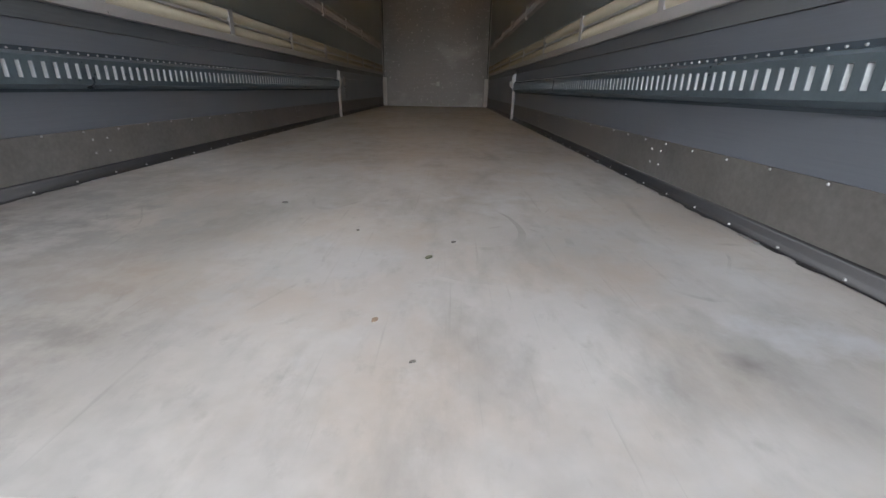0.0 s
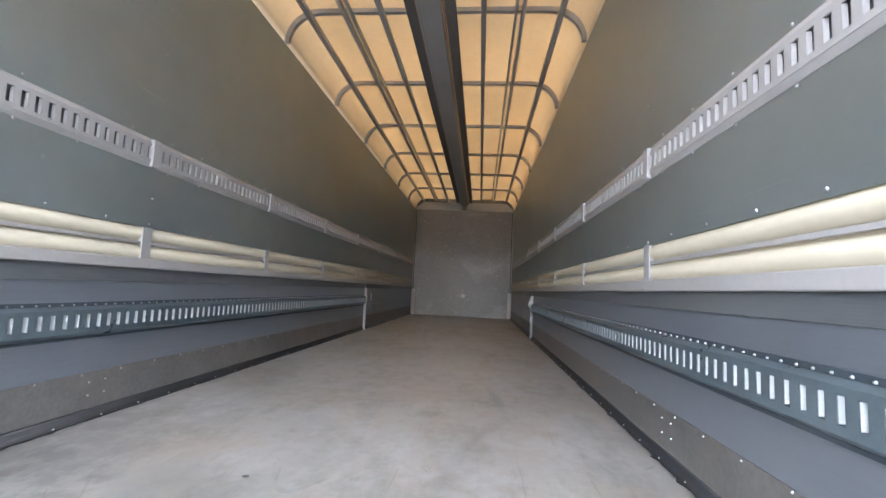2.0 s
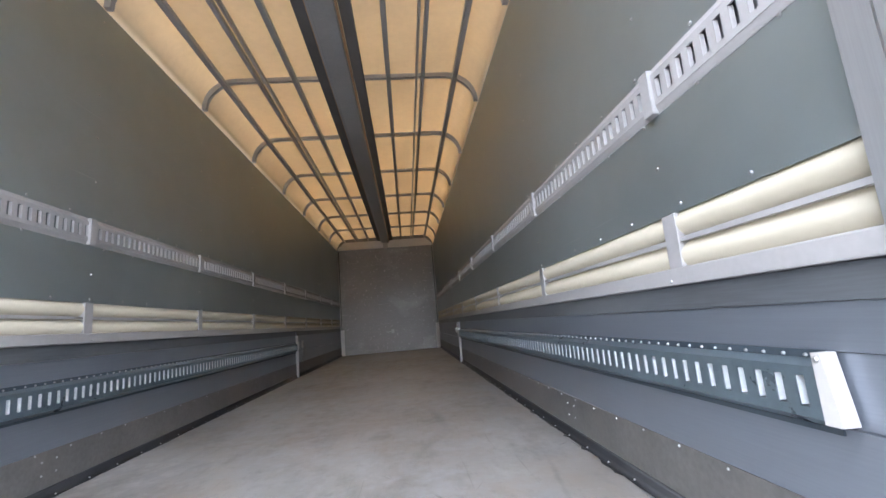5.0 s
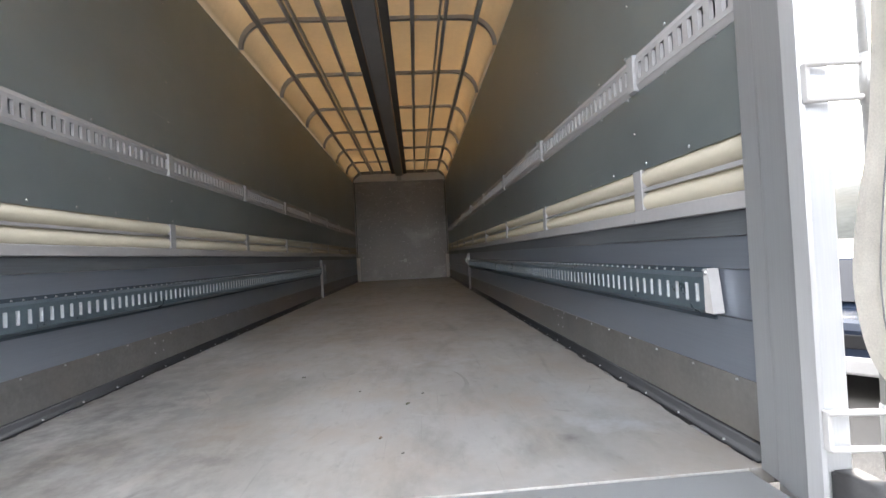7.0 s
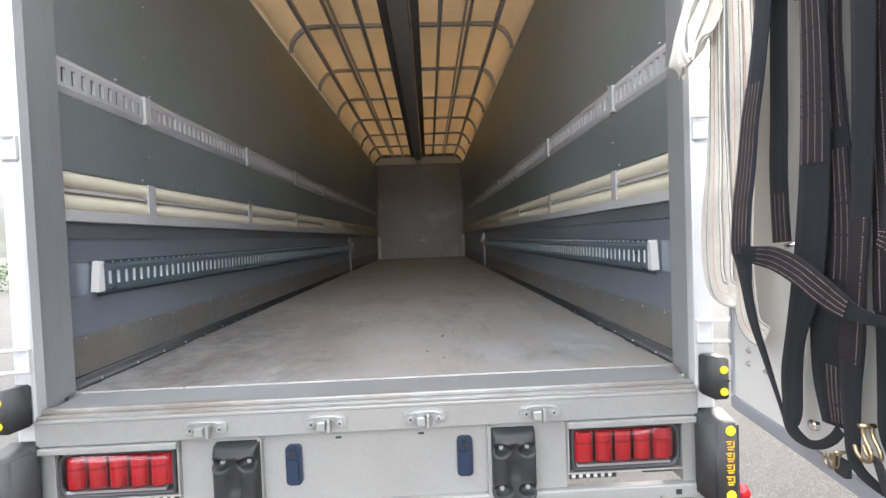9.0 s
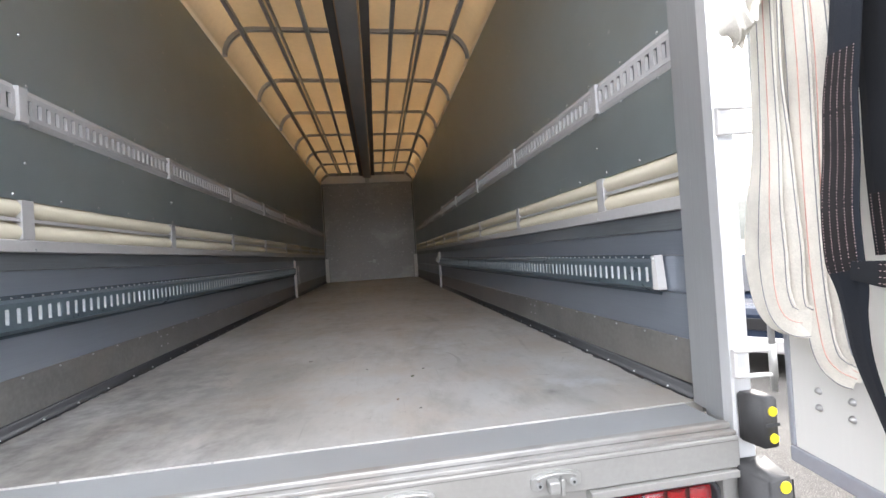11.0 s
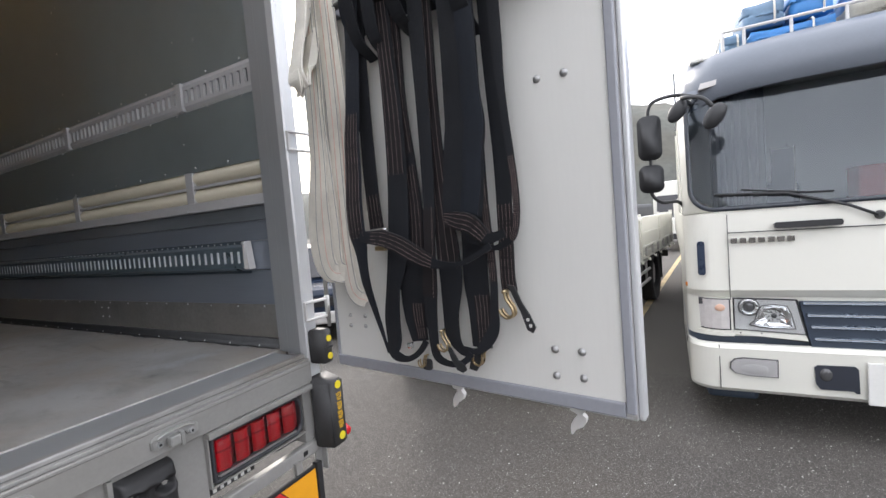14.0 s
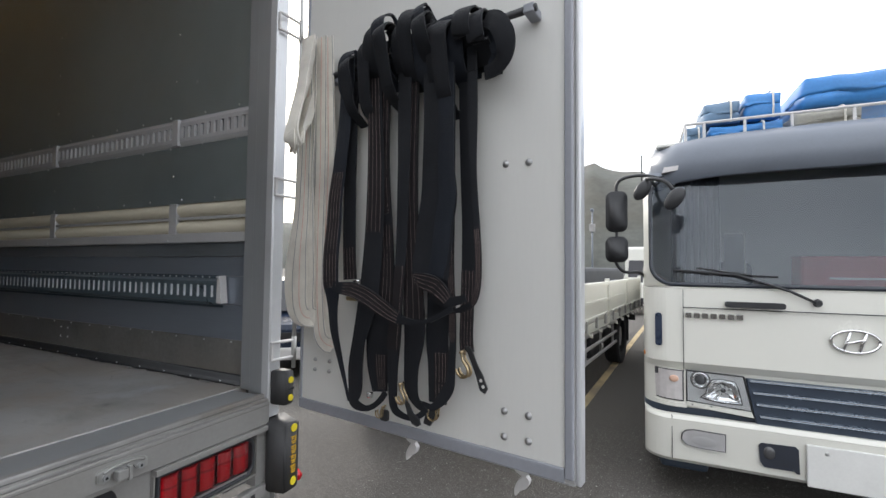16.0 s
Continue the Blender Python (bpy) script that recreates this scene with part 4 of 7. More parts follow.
def dock_bumper(x):
    d = thing("dock_bumper", "moulded black rubber dock bumper bolted to the crossmember", "bumper", "dock bumpers", m=pose(x, -0.020, -0.238))
    bm = bmesh.new()
    nx, nz, grid = 44, 60, []
    for i in range(nz + 1):
        row = []
        for k in range(nx + 1):
            u, v = 2 * k / nx - 1, 2 * i / nz - 1
            px, pz = 0.076 * u * (1 - 0.22 * max(0.0, (-v - 0.72) / 0.28) ** 2), -0.006 + 0.128 * v
            edge = (1 - abs(u) ** 12) * (1 - abs(v) ** 10)
            dep = 0.060 * edge ** 0.35
            # raised rim and brow, sunken waist that spreads into four pockets
            dep -= 0.009 * math.exp(-(px / 0.026) ** 4 - ((pz + 0.012) / 0.085) ** 4)
            dep -= 0.006 * math.exp(-((px * px + (pz + 0.012) ** 2) ** 0.5 / 0.030) ** 4)
            dep += 0.008 * math.exp(-((pz - 0.088 + 6.3 * px * px) / 0.010) ** 2)
            for bx in (-0.044, 0.044):
                for bz in (0.062, -0.078):
                    r = math.hypot((px - bx) / 0.028, (pz - bz) / 0.020)
                    dep -= 0.028 * math.exp(-r ** 4)
                    dep += 0.0035 * math.exp(-((r - 1.25) / 0.22) ** 2)
            row.append(bm.verts.new((px, -max(dep, 0) if edge > 0 else 0.0, pz - 0.012 * (1 - u * u) * max(0, v - 0.6))))
        grid.append(row)
    for a, b in zip(grid, grid[1:]):
        for k in range(nx):
            bm.faces.new((a[k], a[k + 1], b[k + 1], b[k]))
    bmesh.ops.recalc_face_normals(bm, faces=list(bm.faces))
    part("rubber_block", bm, BUMPER_RUBBER, d, "", True)
    for bx in (-0.044, 0.044):
        for bz in (0.062, -0.078):
            bm = bmesh.new()
            add_disc(bm, (bx, -0.028, bz), (0, -1, 0.2), 0.0085, 0.010, 6, False)
            part("bolt", bm, SILVER, d, "bright bolt head in its pocket")
    part("mount_plate", boxes((-0.082, 0.084, -0.010, -0.002, 0.120, 0.136)), SILVER, d)


dock_bumper(-0.458)
dock_bumper(0.466)


TRIM_DARK = surf("dark_grey_bezel", (0.055, 0.058, 0.065), 0.4, 0.2, 0.1, 6, 80)


def tail_lamp(sx):
    t = thing("tail_lamp", "red tail lamp cluster in a grey frame under the sill", "tail lamp", "tail lamps", m=pose(sx * 0.860, -0.020, -0.205) @ Matrix.Diagonal((0.945, 1, 1, 1)))
    def outline(g, r_in, r_out, n=6):
        """Rectangle whose outer end is rounder than its inner one; g shrinks it."""
        out = []
        for cx, cz, r, a in ((0.200 - g, 0.074 - g, r_out, 0), (-0.202 + g, 0.074 - g, r_in, 90), (-0.202 + g, -0.080 + g, r_in, 180), (0.200 - g, -0.080 + g, r_out, 270)):
            kx, kz = (1 if cx > 0 else -1), (1 if cz > 0 else -1)
            out += [(sx * (cx - kx * r + r * math.cos(radians(a + 90 * i / n))), cz - kz * r + r * math.sin(radians(a + 90 * i / n))) for i in range(n + 1)]
        return out

    part("housing", prism(outline(0.004, 0.006, 0.034), 0.004, 0.060, "y"), PLASTIC, t, "black lamp housing")
    bm = bmesh.new()
    rows = [[bm.verts.new((a, y, b)) for a, b in outline(g, r0, r1)] for g, r0, r1, y in ((0.0, 0.008, 0.040, 0.006), (0.001, 0.008, 0.039, -0.014), (0.006, 0.006, 0.036, -0.017), (0.013, 0.005, 0.030, -0.010), (0.015, 0.005, 0.028, 0.006))]
    for a, b in zip(rows, rows[1:]):
        for i in range(len(a)):
            k = (i + 1) % len(a)
            bm.faces.new((a[i], a[k], b[k], b[i]))
    bmesh.ops.recalc_face_normals(bm, faces=list(bm.faces))
    part("bezel", bm, TRIM_DARK, t, "dark grey lamp bezel with a round outer end", True)
    for x0, x1, z0, z1 in ((-0.216, 0.214, 0.0775, 0.0835), (-0.216, 0.214, -0.0895, -0.0835), (-0.216, -0.210, -0.083, 0.077), (0.208, 0.214, -0.083, 0.077)):
        part("frame_strip", boxes((min(sx * x0, sx * x1), max(sx * x0, sx * x1), -0.016, 0.004, z0, z1), bevel=0.001), SILVER, t, "pale edge of the lamp opening" if z0 > 0.07 else "")
    part("bezel_sill", boxes((-0.180, 0.165, -0.013, 0.004, -0.066, -0.056), bevel=0.002), GREY_PAINT, t, "pale lamp sill")
    for i in range(5):
        x0 = -0.180 + i * 0.072
        bm = bmesh.new()
        arc = [(x0 + 0.029 - 0.029 * math.cos(math.pi * j / 8), 0.004 - 0.019 * math.sin(math.pi * j / 8)) for j in range(9)]
        add_prism(bm, arc, -0.050, 0.052, "z")
        part("lens", bm, RED_LENS, t, "glossy red barrel lens" if i == 0 else "", False)
        part("lens_band", prism([(a, b - 0.0012) for a, b in arc], 0.012, 0.020, "z"), RED_DEEP, t)
        part("lens_back", boxes((x0 - 0.010, x0 + 0.073, 0.001, 0.0035, -0.052, 0.054)), RED_DEEP, t)
    bm = bmesh.new()
    rows = []
    for i in range(9):
        z = -0.062 + 0.124 * i / 8
        y = -0.018 - 0.012 * math.sin(math.pi * i / 8) ** 0.7
        rows.append([bm.verts.new((sx * x, y + (0.010 if x > 0.17 else 0), z * (0.8 if x > 0.17 else 1))) for x in (-0.188, -0.09, 0.0, 0.09, 0.150, 0.186)])
    for a, b in zip(rows, rows[1:]):
        for k in range(5):
            bm.faces.new((a[k], a[k + 1], b[k + 1], b[k]))
    bmesh.ops.recalc_face_normals(bm, faces=list(bm.faces))
    c = part("cover", bm, CLEAR, t, "clear bulging lamp cover", True)
    c.visible_shadow = False


for sx in (-1, 1):
    tail_lamp(sx)
    p = thing("number_plate", "number plate behind the lamp with bars for characters", "number plate", "plates", m=pose(sx * 0.722, 0.004, -0.302))
    far = 0.036 if sx < 0 else 0.118
    part("plate", boxes((-0.050, far, 0.0, 0.004, -0.030, 0.030)), BLACK, p)
    for i in range(3 if sx < 0 else 6):
        part("bar", boxes((-0.042 + i * 0.026, -0.030 + i * 0.026, -0.003, -0.0005, -0.026, 0.022)), PLATE, p)
    j = thing("junction_box", "small black cable box hanging under the tail lamp", "cable box", "lamp cable boxes", m=pose(sx * 0.975, -0.004, -0.296))
    part("box", boxes((-0.055, 0.055, -0.02, 0.02, -0.012, 0.012), bevel=0.004), PLASTIC, j)
    part("cable", tube(smooth_path([(sx * -0.05, 0.0, 0.0), (sx * -0.12, 0.01, -0.012), (sx * -0.2, 0.03, 0.0)], 4), 0.005, 6), PLASTIC, j, "", True)


def corner_guard(sx):
    u = thing("corner_guard", "small black rubber corner guard with two yellow reflectors", "corner guard", "small corner guards", m=pose(sx * 1.136, -0.028, 0.040))
    bm = bmesh.new()
    add_prism(bm, [(sx * -0.014, 0.0), (sx * -0.014, -0.020), (sx * -0.004, -0.077), (sx * 0.045, -0.077), (sx * 0.047, -0.05), (sx * 0.047, 0.0)], -0.072, 0.066, "z")
    bmesh.ops.bevel(bm, geom=list(bm.edges), offset=0.006, segments=2, affect="EDGES")
    part("rubber_block", bm, RUBBER, u, "", True)
    part("groove", boxes((min(sx * 0.002, sx * 0.046), max(sx * 0.002, sx * 0.046), -0.0785, -0.076, -0.012, -0.004)), DARK, u)
    l = thing("corner_guard", "tall black rubber corner guard with yellow print and reflectors", "corner guard", "tall corner guards", m=pose(sx * 1.145, -0.028, -0.229))
    bm = bmesh.new()
    sec = [(-0.042, 0.0), (-0.042, -0.030), (-0.026, -0.096), (0.050, -0.096), (0.056, -0.085), (0.056, 0.0)]
    lo = [bm.verts.new((sx * a, b, -0.150)) for a, b in sec]
    hi = [bm.verts.new((sx * a, b, 0.125 if b < -0.01 else 0.150)) for a, b in sec]
    n = len(sec)
    fs = [bm.faces.new(lo), bm.faces.new(list(reversed(hi)))] + [bm.faces.new((lo[i], hi[i], hi[(i + 1) % n], lo[(i + 1) % n])) for i in range(n)]
    bmesh.ops.triangulate(bm, faces=fs[:2])
    bmesh.ops.recalc_face_normals(bm, faces=list(bm.faces))
    bmesh.ops.bevel(bm, geom=[e for e in bm.edges if e.calc_face_angle(0) > 0.4], offset=0.008, segments=2, affect="EDGES")
    part("rubber_block", bm, RUBBER, l, "", True)
    for g, zs, yf, r in ((u, (0.029, -0.044), -0.0775, 0.0135), (l, (0.103, -0.112), -0.0965, 0.0165)):
        for z in zs:
            bm = bmesh.new()
            add_disc(bm, (sx * (0.025 if g is u else 0.021), yf, z), (0, -1, 0), r, 0.003, 20, False)
            part("reflector", bm, YELLOW, g, "round yellow reflector")
    # maker's print along the guard, as plain bars
    for i in range(4):
        zc = 0.054 - i * 0.039
        bm = bmesh.new()
        for a, b, c, d in ((-0.015, 0.004, 0.011, 0.015), (-0.011, 0.001, 0.003, 0.007), (0.008, 0.012, -0.002, 0.015), (-0.012, 0.012, -0.007, -0.003), (-0.009, 0.009, -0.015, -0.011)):
            add_box(bm, sx * 0.021 + a, sx * 0.021 + b, -0.0982, -0.0962, zc + c, zc + d)
        part("print_bar", bm, LETTER, l, "yellow printed bars")
    k = thing("marker_lamp", "small round red marker lamp below the corner guard", "marker lamp", "marker lamps", m=pose(sx * 1.240, -0.07, -0.362))
    bm = bmesh.new()
    add_disc(bm, (0, 0, 0), (0, -1, 0), 0.026, 0.022, 14)
    part("lens", bm, RED_LENS, k, "", True)
    part("stalk", boxes((-0.035, 0.012, 0.0, 0.014, -0.012, 0.012)), PLASTIC, k)
    b = thing("guard_bracket", "bare steel bracket hanging below the corner guard", "bracket", "guard brackets", m=pose(sx * 1.125, -0.02, -0.437))
    part("plate", boxes((-0.022, 0.022, -0.006, 0.0, -0.05, 0.10), bevel=0.002), CAST, b)
    part("web", boxes((0.016, 0.022, -0.03, 0.0, -0.05, 0.10)), CAST, b)
    part("arm", prism([(sx * 0.024, 0.058), (sx * 0.095, 0.066), (sx * 0.080, 0.040), (sx * 0.040, 0.012), (sx * 0.024, -0.022)], -0.004, 0.020, "y"), PLASTIC, b, "black arm behind the bracket")


for sx in (-1, 1):
    corner_guard(sx)


def marking_board(sx):
    b = thing("marking_board", "orange and red reflective rear marking board in a black frame", "marking board", "rear marking boards", m=pose(sx * 0.86, -0.06, -0.51))
    part("frame", boxes((-0.225, 0.225, 0.0, 0.016, -0.085, 0.085), bevel=0.004), BLACK, b)
    part("end_cap", boxes((min(sx * 0.205, sx * 0.232), max(sx * 0.205, sx * 0.232), -0.012, 0.018, -0.09, 0.09), bevel=0.004), BLACK, b)
    part("orange_field", prism([(sx * 0.20, -0.07), (sx * 0.20, 0.07), (sx * 0.03, 0.07), (sx * 0.15, -0.07)], -0.004, -0.0005, "y"), ORANGE, b, "orange reflective field")
    part("red_field", prism([(sx * 0.145, -0.07), (sx * 0.025, 0.07), (sx * -0.11, 0.07), (sx * 0.01, -0.07)], -0.004, -0.0005, "y"), REFL_RED, b, "red reflective field")
    part("orange_field", prism([(sx * 0.005, -0.07), (sx * -0.115, 0.07), (sx * -0.20, 0.07), (sx * -0.20, -0.07)], -0.004, -0.0005, "y"), ORANGE, b)
    for x in (-0.15, 0.13):
        part("hanger", boxes((x - 0.015, x + 0.015, 0.004, 0.02, 0.08, 0.13)), SILVER, b)


for sx in (-1, 1):
    marking_board(sx)


def hinge(sx, z):
    h = thing("door_hinge", "pale zinc loop hinge bracket on the corner post", "hinge", "door hinges", m=pose(sx * 1.165, -0.030, z))
    p = [(sx * -0.045, 0.0, 0.034), (sx * -0.045, -0.010, 0.036), (sx * 0.060, -0.022, 0.036), (sx * 0.066, -0.022, 0.030), (sx * 0.066, -0.022, -0.030), (sx * 0.060, -0.022, -0.036), (sx * -0.045, -0.010, -0.036), (sx * -0.045, 0.0, -0.034)]
    part("loop", tube(p, 0.0065, 8), surf_white, h, "", True)
    part("strap_plate", boxes((min(sx * -0.050, sx * -0.040), max(sx * -0.050, sx * -0.040), -0.012, 0.002, -0.040, 0.040), bevel=0.002), surf_white, h)
    part("knuckle", tube([(sx * 0.064, -0.022, -0.05), (sx * 0.064, -0.022, 0.05)], 0.011, 10), CAST, h, "", True)


for sx in (-1, 1):
    for z in (0.185, 0.88, 1.6, 2.3):
        hinge(sx, z)
    solid("hinge_rod", tube([(sx * 1.229, -0.052, 0.10), (sx * 1.229, -0.052, 2.5)], 0.0085, 8), CAST, "long pale steel hinge rod beside the corner post", "rod", "hinge rods", smooth=True)

# chassis that carries the box
chassis = thing("truck_chassis", "dark truck chassis under the cargo box", "chassis", m=pose(0, 0, GROUND))
part("frame_rail", boxes((-0.46, -0.38, 0.3, 12.0, 0.72, 0.95)), BLACK, chassis)
part("frame_rail", boxes((0.38, 0.46, 0.3, 12.0, 0.72, 0.95)), BLACK, chassis)
for i in range(9):
    part("cross_bearer", boxes((-1.18, 1.18, 0.5 + i * 1.15, 0.58 + i * 1.15, 0.951, 1.055)), BLACK, chassis)
part("axle", boxes((-1.0, 1.0, 2.75, 2.85, 0.44, 0.54)), BLACK, chassis)
part("axle", boxes((-1.0, 1.0, 9.15, 9.25, 0.44, 0.54)), BLACK, chassis)
part("spring_pack", boxes((-0.45, -0.39, 2.2, 3.4, 0.54, 0.72), (0.39, 0.45, 2.2, 3.4, 0.54, 0.72), (-0.45, -0.39, 8.6, 9.8, 0.54, 0.72), (0.39, 0.45, 8.6, 9.8, 0.54, 0.72)), BLACK, chassis)


def add_wheel(parent, x, y, r, w, axis="x", z=None):
    z = r if z is None else z
    def ring(r0, a0, r1, a1, n=24):
        bm = bmesh.new()
        prof = [(r1, a0 + 0.01), (r0 - 0.02, a0), (r0, a0 + 0.03), (r0, a1 - 0.03), (r0 - 0.02, a1), (r1, a1 - 0.01)]
        rows = [[bm.verts.new({"x": (x + a, y + p * math.cos(t), z + p * math.sin(t)), "y": (x + p * math.cos(t), y + a, z + p * math.sin(t))}[axis]) for p, a in prof] for t in [2 * math.pi * i / n for i in range(n)]]
        for i in range(n):
            for j in range(len(prof)):
                a, b = rows[i], rows[(i + 1) % n]
                q = (j + 1) % len(prof)
                bm.faces.new((a[j], b[j], b[q], a[q]))
        bmesh.ops.recalc_face_normals(bm, faces=list(bm.faces))
        return bm
    t = part("tyre", ring(r, -w / 2, r * 0.62, w / 2), TYRE, parent)
    bm = bmesh.new()
    for s in (-1, 1):
        add_disc(bm, {"x": (x, y, z), "y": (x, y, z)}[axis], {"x": (s, 0, 0), "y": (0, s, 0)}[axis], r * 0.62, w * 0.3, 20)
    rim = part("rim", bm, GREY_PAINT, parent)
    return t


for y in (2.8, 9.2):
    for x in (-0.98, 0.98):
        add_wheel(chassis, x, y, 0.47, 0.25)

# ---- open rear door: x runs from the hinge to the free edge, y away from its inner face ----
DOOR_M = Matrix(((-0.1446, 0.9895, 0, 1.126), (-0.9895, -0.1446, 0, -0.269), (0, 0, 1, 0), (0, 0, 0, 1)))
door = thing("rear_door", "white panelled rear door swung open, grey rubber edge", "door", m=DOOR_M)
part("door_core", boxes((-0.092, 1.020, 0.004, 0.052, -0.022, 2.68)), GREY_PAINT, door)
part("inner_panel", boxes((-0.075, 0.996, -0.002, 0.0035, 0.017, 2.64)), WHITE_DOOR, door, "plain white inner panel")
part("edge_gasket", boxes((0.9965, 1.020, -0.010, 0.0035, -0.010, 2.66), bevel=0.004), DOOR_TRIM, door, "grey rubber door gasket")
part("edge_gasket", boxes((-0.088, 0.9955, -0.010, 0.0035, -0.022, 0.0165), bevel=0.004), DOOR_TRIM, door)
part("edge_gasket", boxes((-0.088, -0.0755, -0.008, 0.0035, 0.018, 2.66), bevel=0.003), DOOR_TRIM, door)
part("edge_gasket", boxes((-0.075, 0.9955, -0.010, 0.0035, 2.642, 2.68), bevel=0.004), DOOR_TRIM, door)
part("outer_edge", boxes((1.0205, 1.036, 0.010, 0.050, -0.030, 2.69), bevel=0.005), ALU, door, "silver outer edge profile")
part("bottom_edge", boxes((-0.092, 1.0195, 0.012, 0.050, -0.034, -0.0225), bevel=0.004), ALU, door)
for s, z in ((0.819, 0.133), (0.893, 0.133), (0.819, 0.060), (0.893, 0.063), (0.001, 0.178), (0.083, 0.180), (0.0, 0.139), (0.081, 0.142), (0.82, 0.853), (0.893, 0.850), (0.82, 1.58), (0.893, 1.58)):
    r = 0.0085 if s > 0.5 else 0.0068
    bm = bmesh.new()
    add_disc(bm, (s, -0.0025, z), (0, -1, 0), r * 1.25, 0.002, 14, False)
    add_disc(bm, (s, -0.0045, z), (0, -1, 0), r, 0.006, 12)
    part("door_bolt", bm, BOLT, door, "domed steel bolt", True)
for s in (0.434, 0.846):
    part("lock_rod", tube([(s, 0.072, -0.045), (s, 0.072, 2.72)], 0.012, 10), CAST, door, "long galvanised lock rod", True)
    o = smooth_path([(a, b, 0) for a, b in ((-0.022, 0.030), (0.022, 0.026), (0.026, 0.006), (0.016, -0.004), (0.027, -0.016), (0.018, -0.038), (-0.006, -0.052), (-0.022, -0.070), (-0.024, -0.046), (-0.012, -0.022), (0.000, -0.006), (-0.018, 0.000), (-0.026, 0.016), (-0.022, 0.030))], 3)[:-1]
    bm = prism([(s + v.x * 0.9, -0.062 + v.y) for v in o], 0.058, 0.076, "y")
    part("lock_cam", bm, surf_white, door, "white cast lock cam")
    part("rod_guide", boxes((s - 0.03, s + 0.03, 0.053, 0.088, 0.10, 0.14), bevel=0.004), CAST, door)
part("strap_bar", tube([(0.06, -0.055, 1.265), (0.935, -0.055, 1.265)], 0.011, 10), PLASTIC, door, "black strap hanging bar", True)
for s in (0.10, 0.915):
    part("bar_bracket", boxes((s - 0.016, s + 0.016, -0.066, -0.0025, 1.252, 1.278), bevel=0.004), DOOR_TRIM, door)

# its plain twin on the other side, swung open likewise
twin = thing("rear_door", "plain white rear door swung open beside the corner post", "door", m=Matrix(((0.1446, 0.9895, 0, -1.126), (-0.9895, 0.1446, 0, -0.269), (0, 0, 1, 0), (0, 0, 0, 1))))
part("door_core", boxes((-0.070, 1.020, -0.052, -0.004, -0.022, 2.68)), GREY_PAINT, twin)
part("inner_panel", boxes((-0.055, 0.996, -0.0035, 0.002, 0.017, 2.64)), WHITE_DOOR, twin, "plain white inner panel")
part("edge_gasket", boxes((0.9965, 1.020, -0.0035, 0.010, -0.010, 2.66), bevel=0.004), DOOR_TRIM, twin, "grey rubber door gasket")
part("edge_gasket", boxes((-0.068, 0.9955, -0.0035, 0.010, -0.022, 0.0165), bevel=0.004), DOOR_TRIM, twin)
part("edge_gasket", boxes((-0.068, 0.9955, -0.0035, 0.010, 2.642, 2.68), bevel=0.004), DOOR_TRIM, twin)
part("outer_edge", boxes((1.0205, 1.036, -0.050, -0.010, -0.030, 2.69), bevel=0.005), ALU, twin, "silver outer edge profile")


# ---- load straps on the door ----


FACING = Vector((0.75, -0.66, 0))


def ribbon(path, thick=0.0028, n=9):
    """A woven strap along rows of (along, out, up, width), its flat towards the room."""
    c = smooth_path([p[:3] for p in path], n)
    w = [v.x for v in smooth_path([(p[3], 0, 0) for p in path], n)]
    bm = bmesh.new()
    rows, mids = [], []
    for i, p in enumerate(c):
        t = c[min(i + 1, len(c) - 1)] - c[max(i - 1, 0)]
        flat = Vector((-t.z, 0, t.x))
        flat = flat.normalized() if flat.length > 1e-6 else Vector((1, 0, 0))
        if mids and flat.dot(mids[-1][1]) < 0:
            flat = -flat
        wide = w[i]
        out = t.cross(flat).normalized() * thick / 2
        if out.dot(FACING) < 0:
            out = -out
        h = flat * wide / 2
        cup = -out.normalized() * 0.0016 * min(1, wide / 0.06)
        rows.append([bm.verts.new(q) for q in (p - h + out + cup, p - h * 0.5 + out, p + h * 0.5 + out, p + h + out + cup, p + h - out + cup, p + h * 0.5 - out, p - h * 0.5 - out, p - h - out + cup)])
        mids.append((p + out, flat, wide, out.normalized()))
    for a, b in zip(rows, rows[1:]):
        for j in range(8):
            bm.faces.new((a[j], a[(j + 1) % 8], b[(j + 1) % 8], b[j]))
    bm.faces.new(list(reversed(rows[0])))
    bm.faces.new(rows[-1])
    bmesh.ops.recalc_face_normals(bm, faces=list(bm.faces))
    return bm, mids


def woven_line(mids, off, wide=0.0017):
    """A coloured thread woven the whole length of a strap."""
    bm = bmesh.new()
    rows = []
    for p, f, w, o in mids:
        a = p + f * w * off + o * 0.0014
        if abs(off) > 0.25:
            a = a + Vector((0, 0.0016 * min(1, w / 0.06) * (abs(off) - 0.25) / 0.25, 0))
        h = f * wide / 2
        rows.append([bm.verts.new(v) for v in (a - h, a + h, a + h - o * 0.0016, a - h - o * 0.0016)])
    for a, b in zip(rows, rows[1:]):
        for j in range(4):
            bm.faces.new((a[j], a[(j + 1) % 4], b[(j + 1) % 4], b[j]))
    return bm


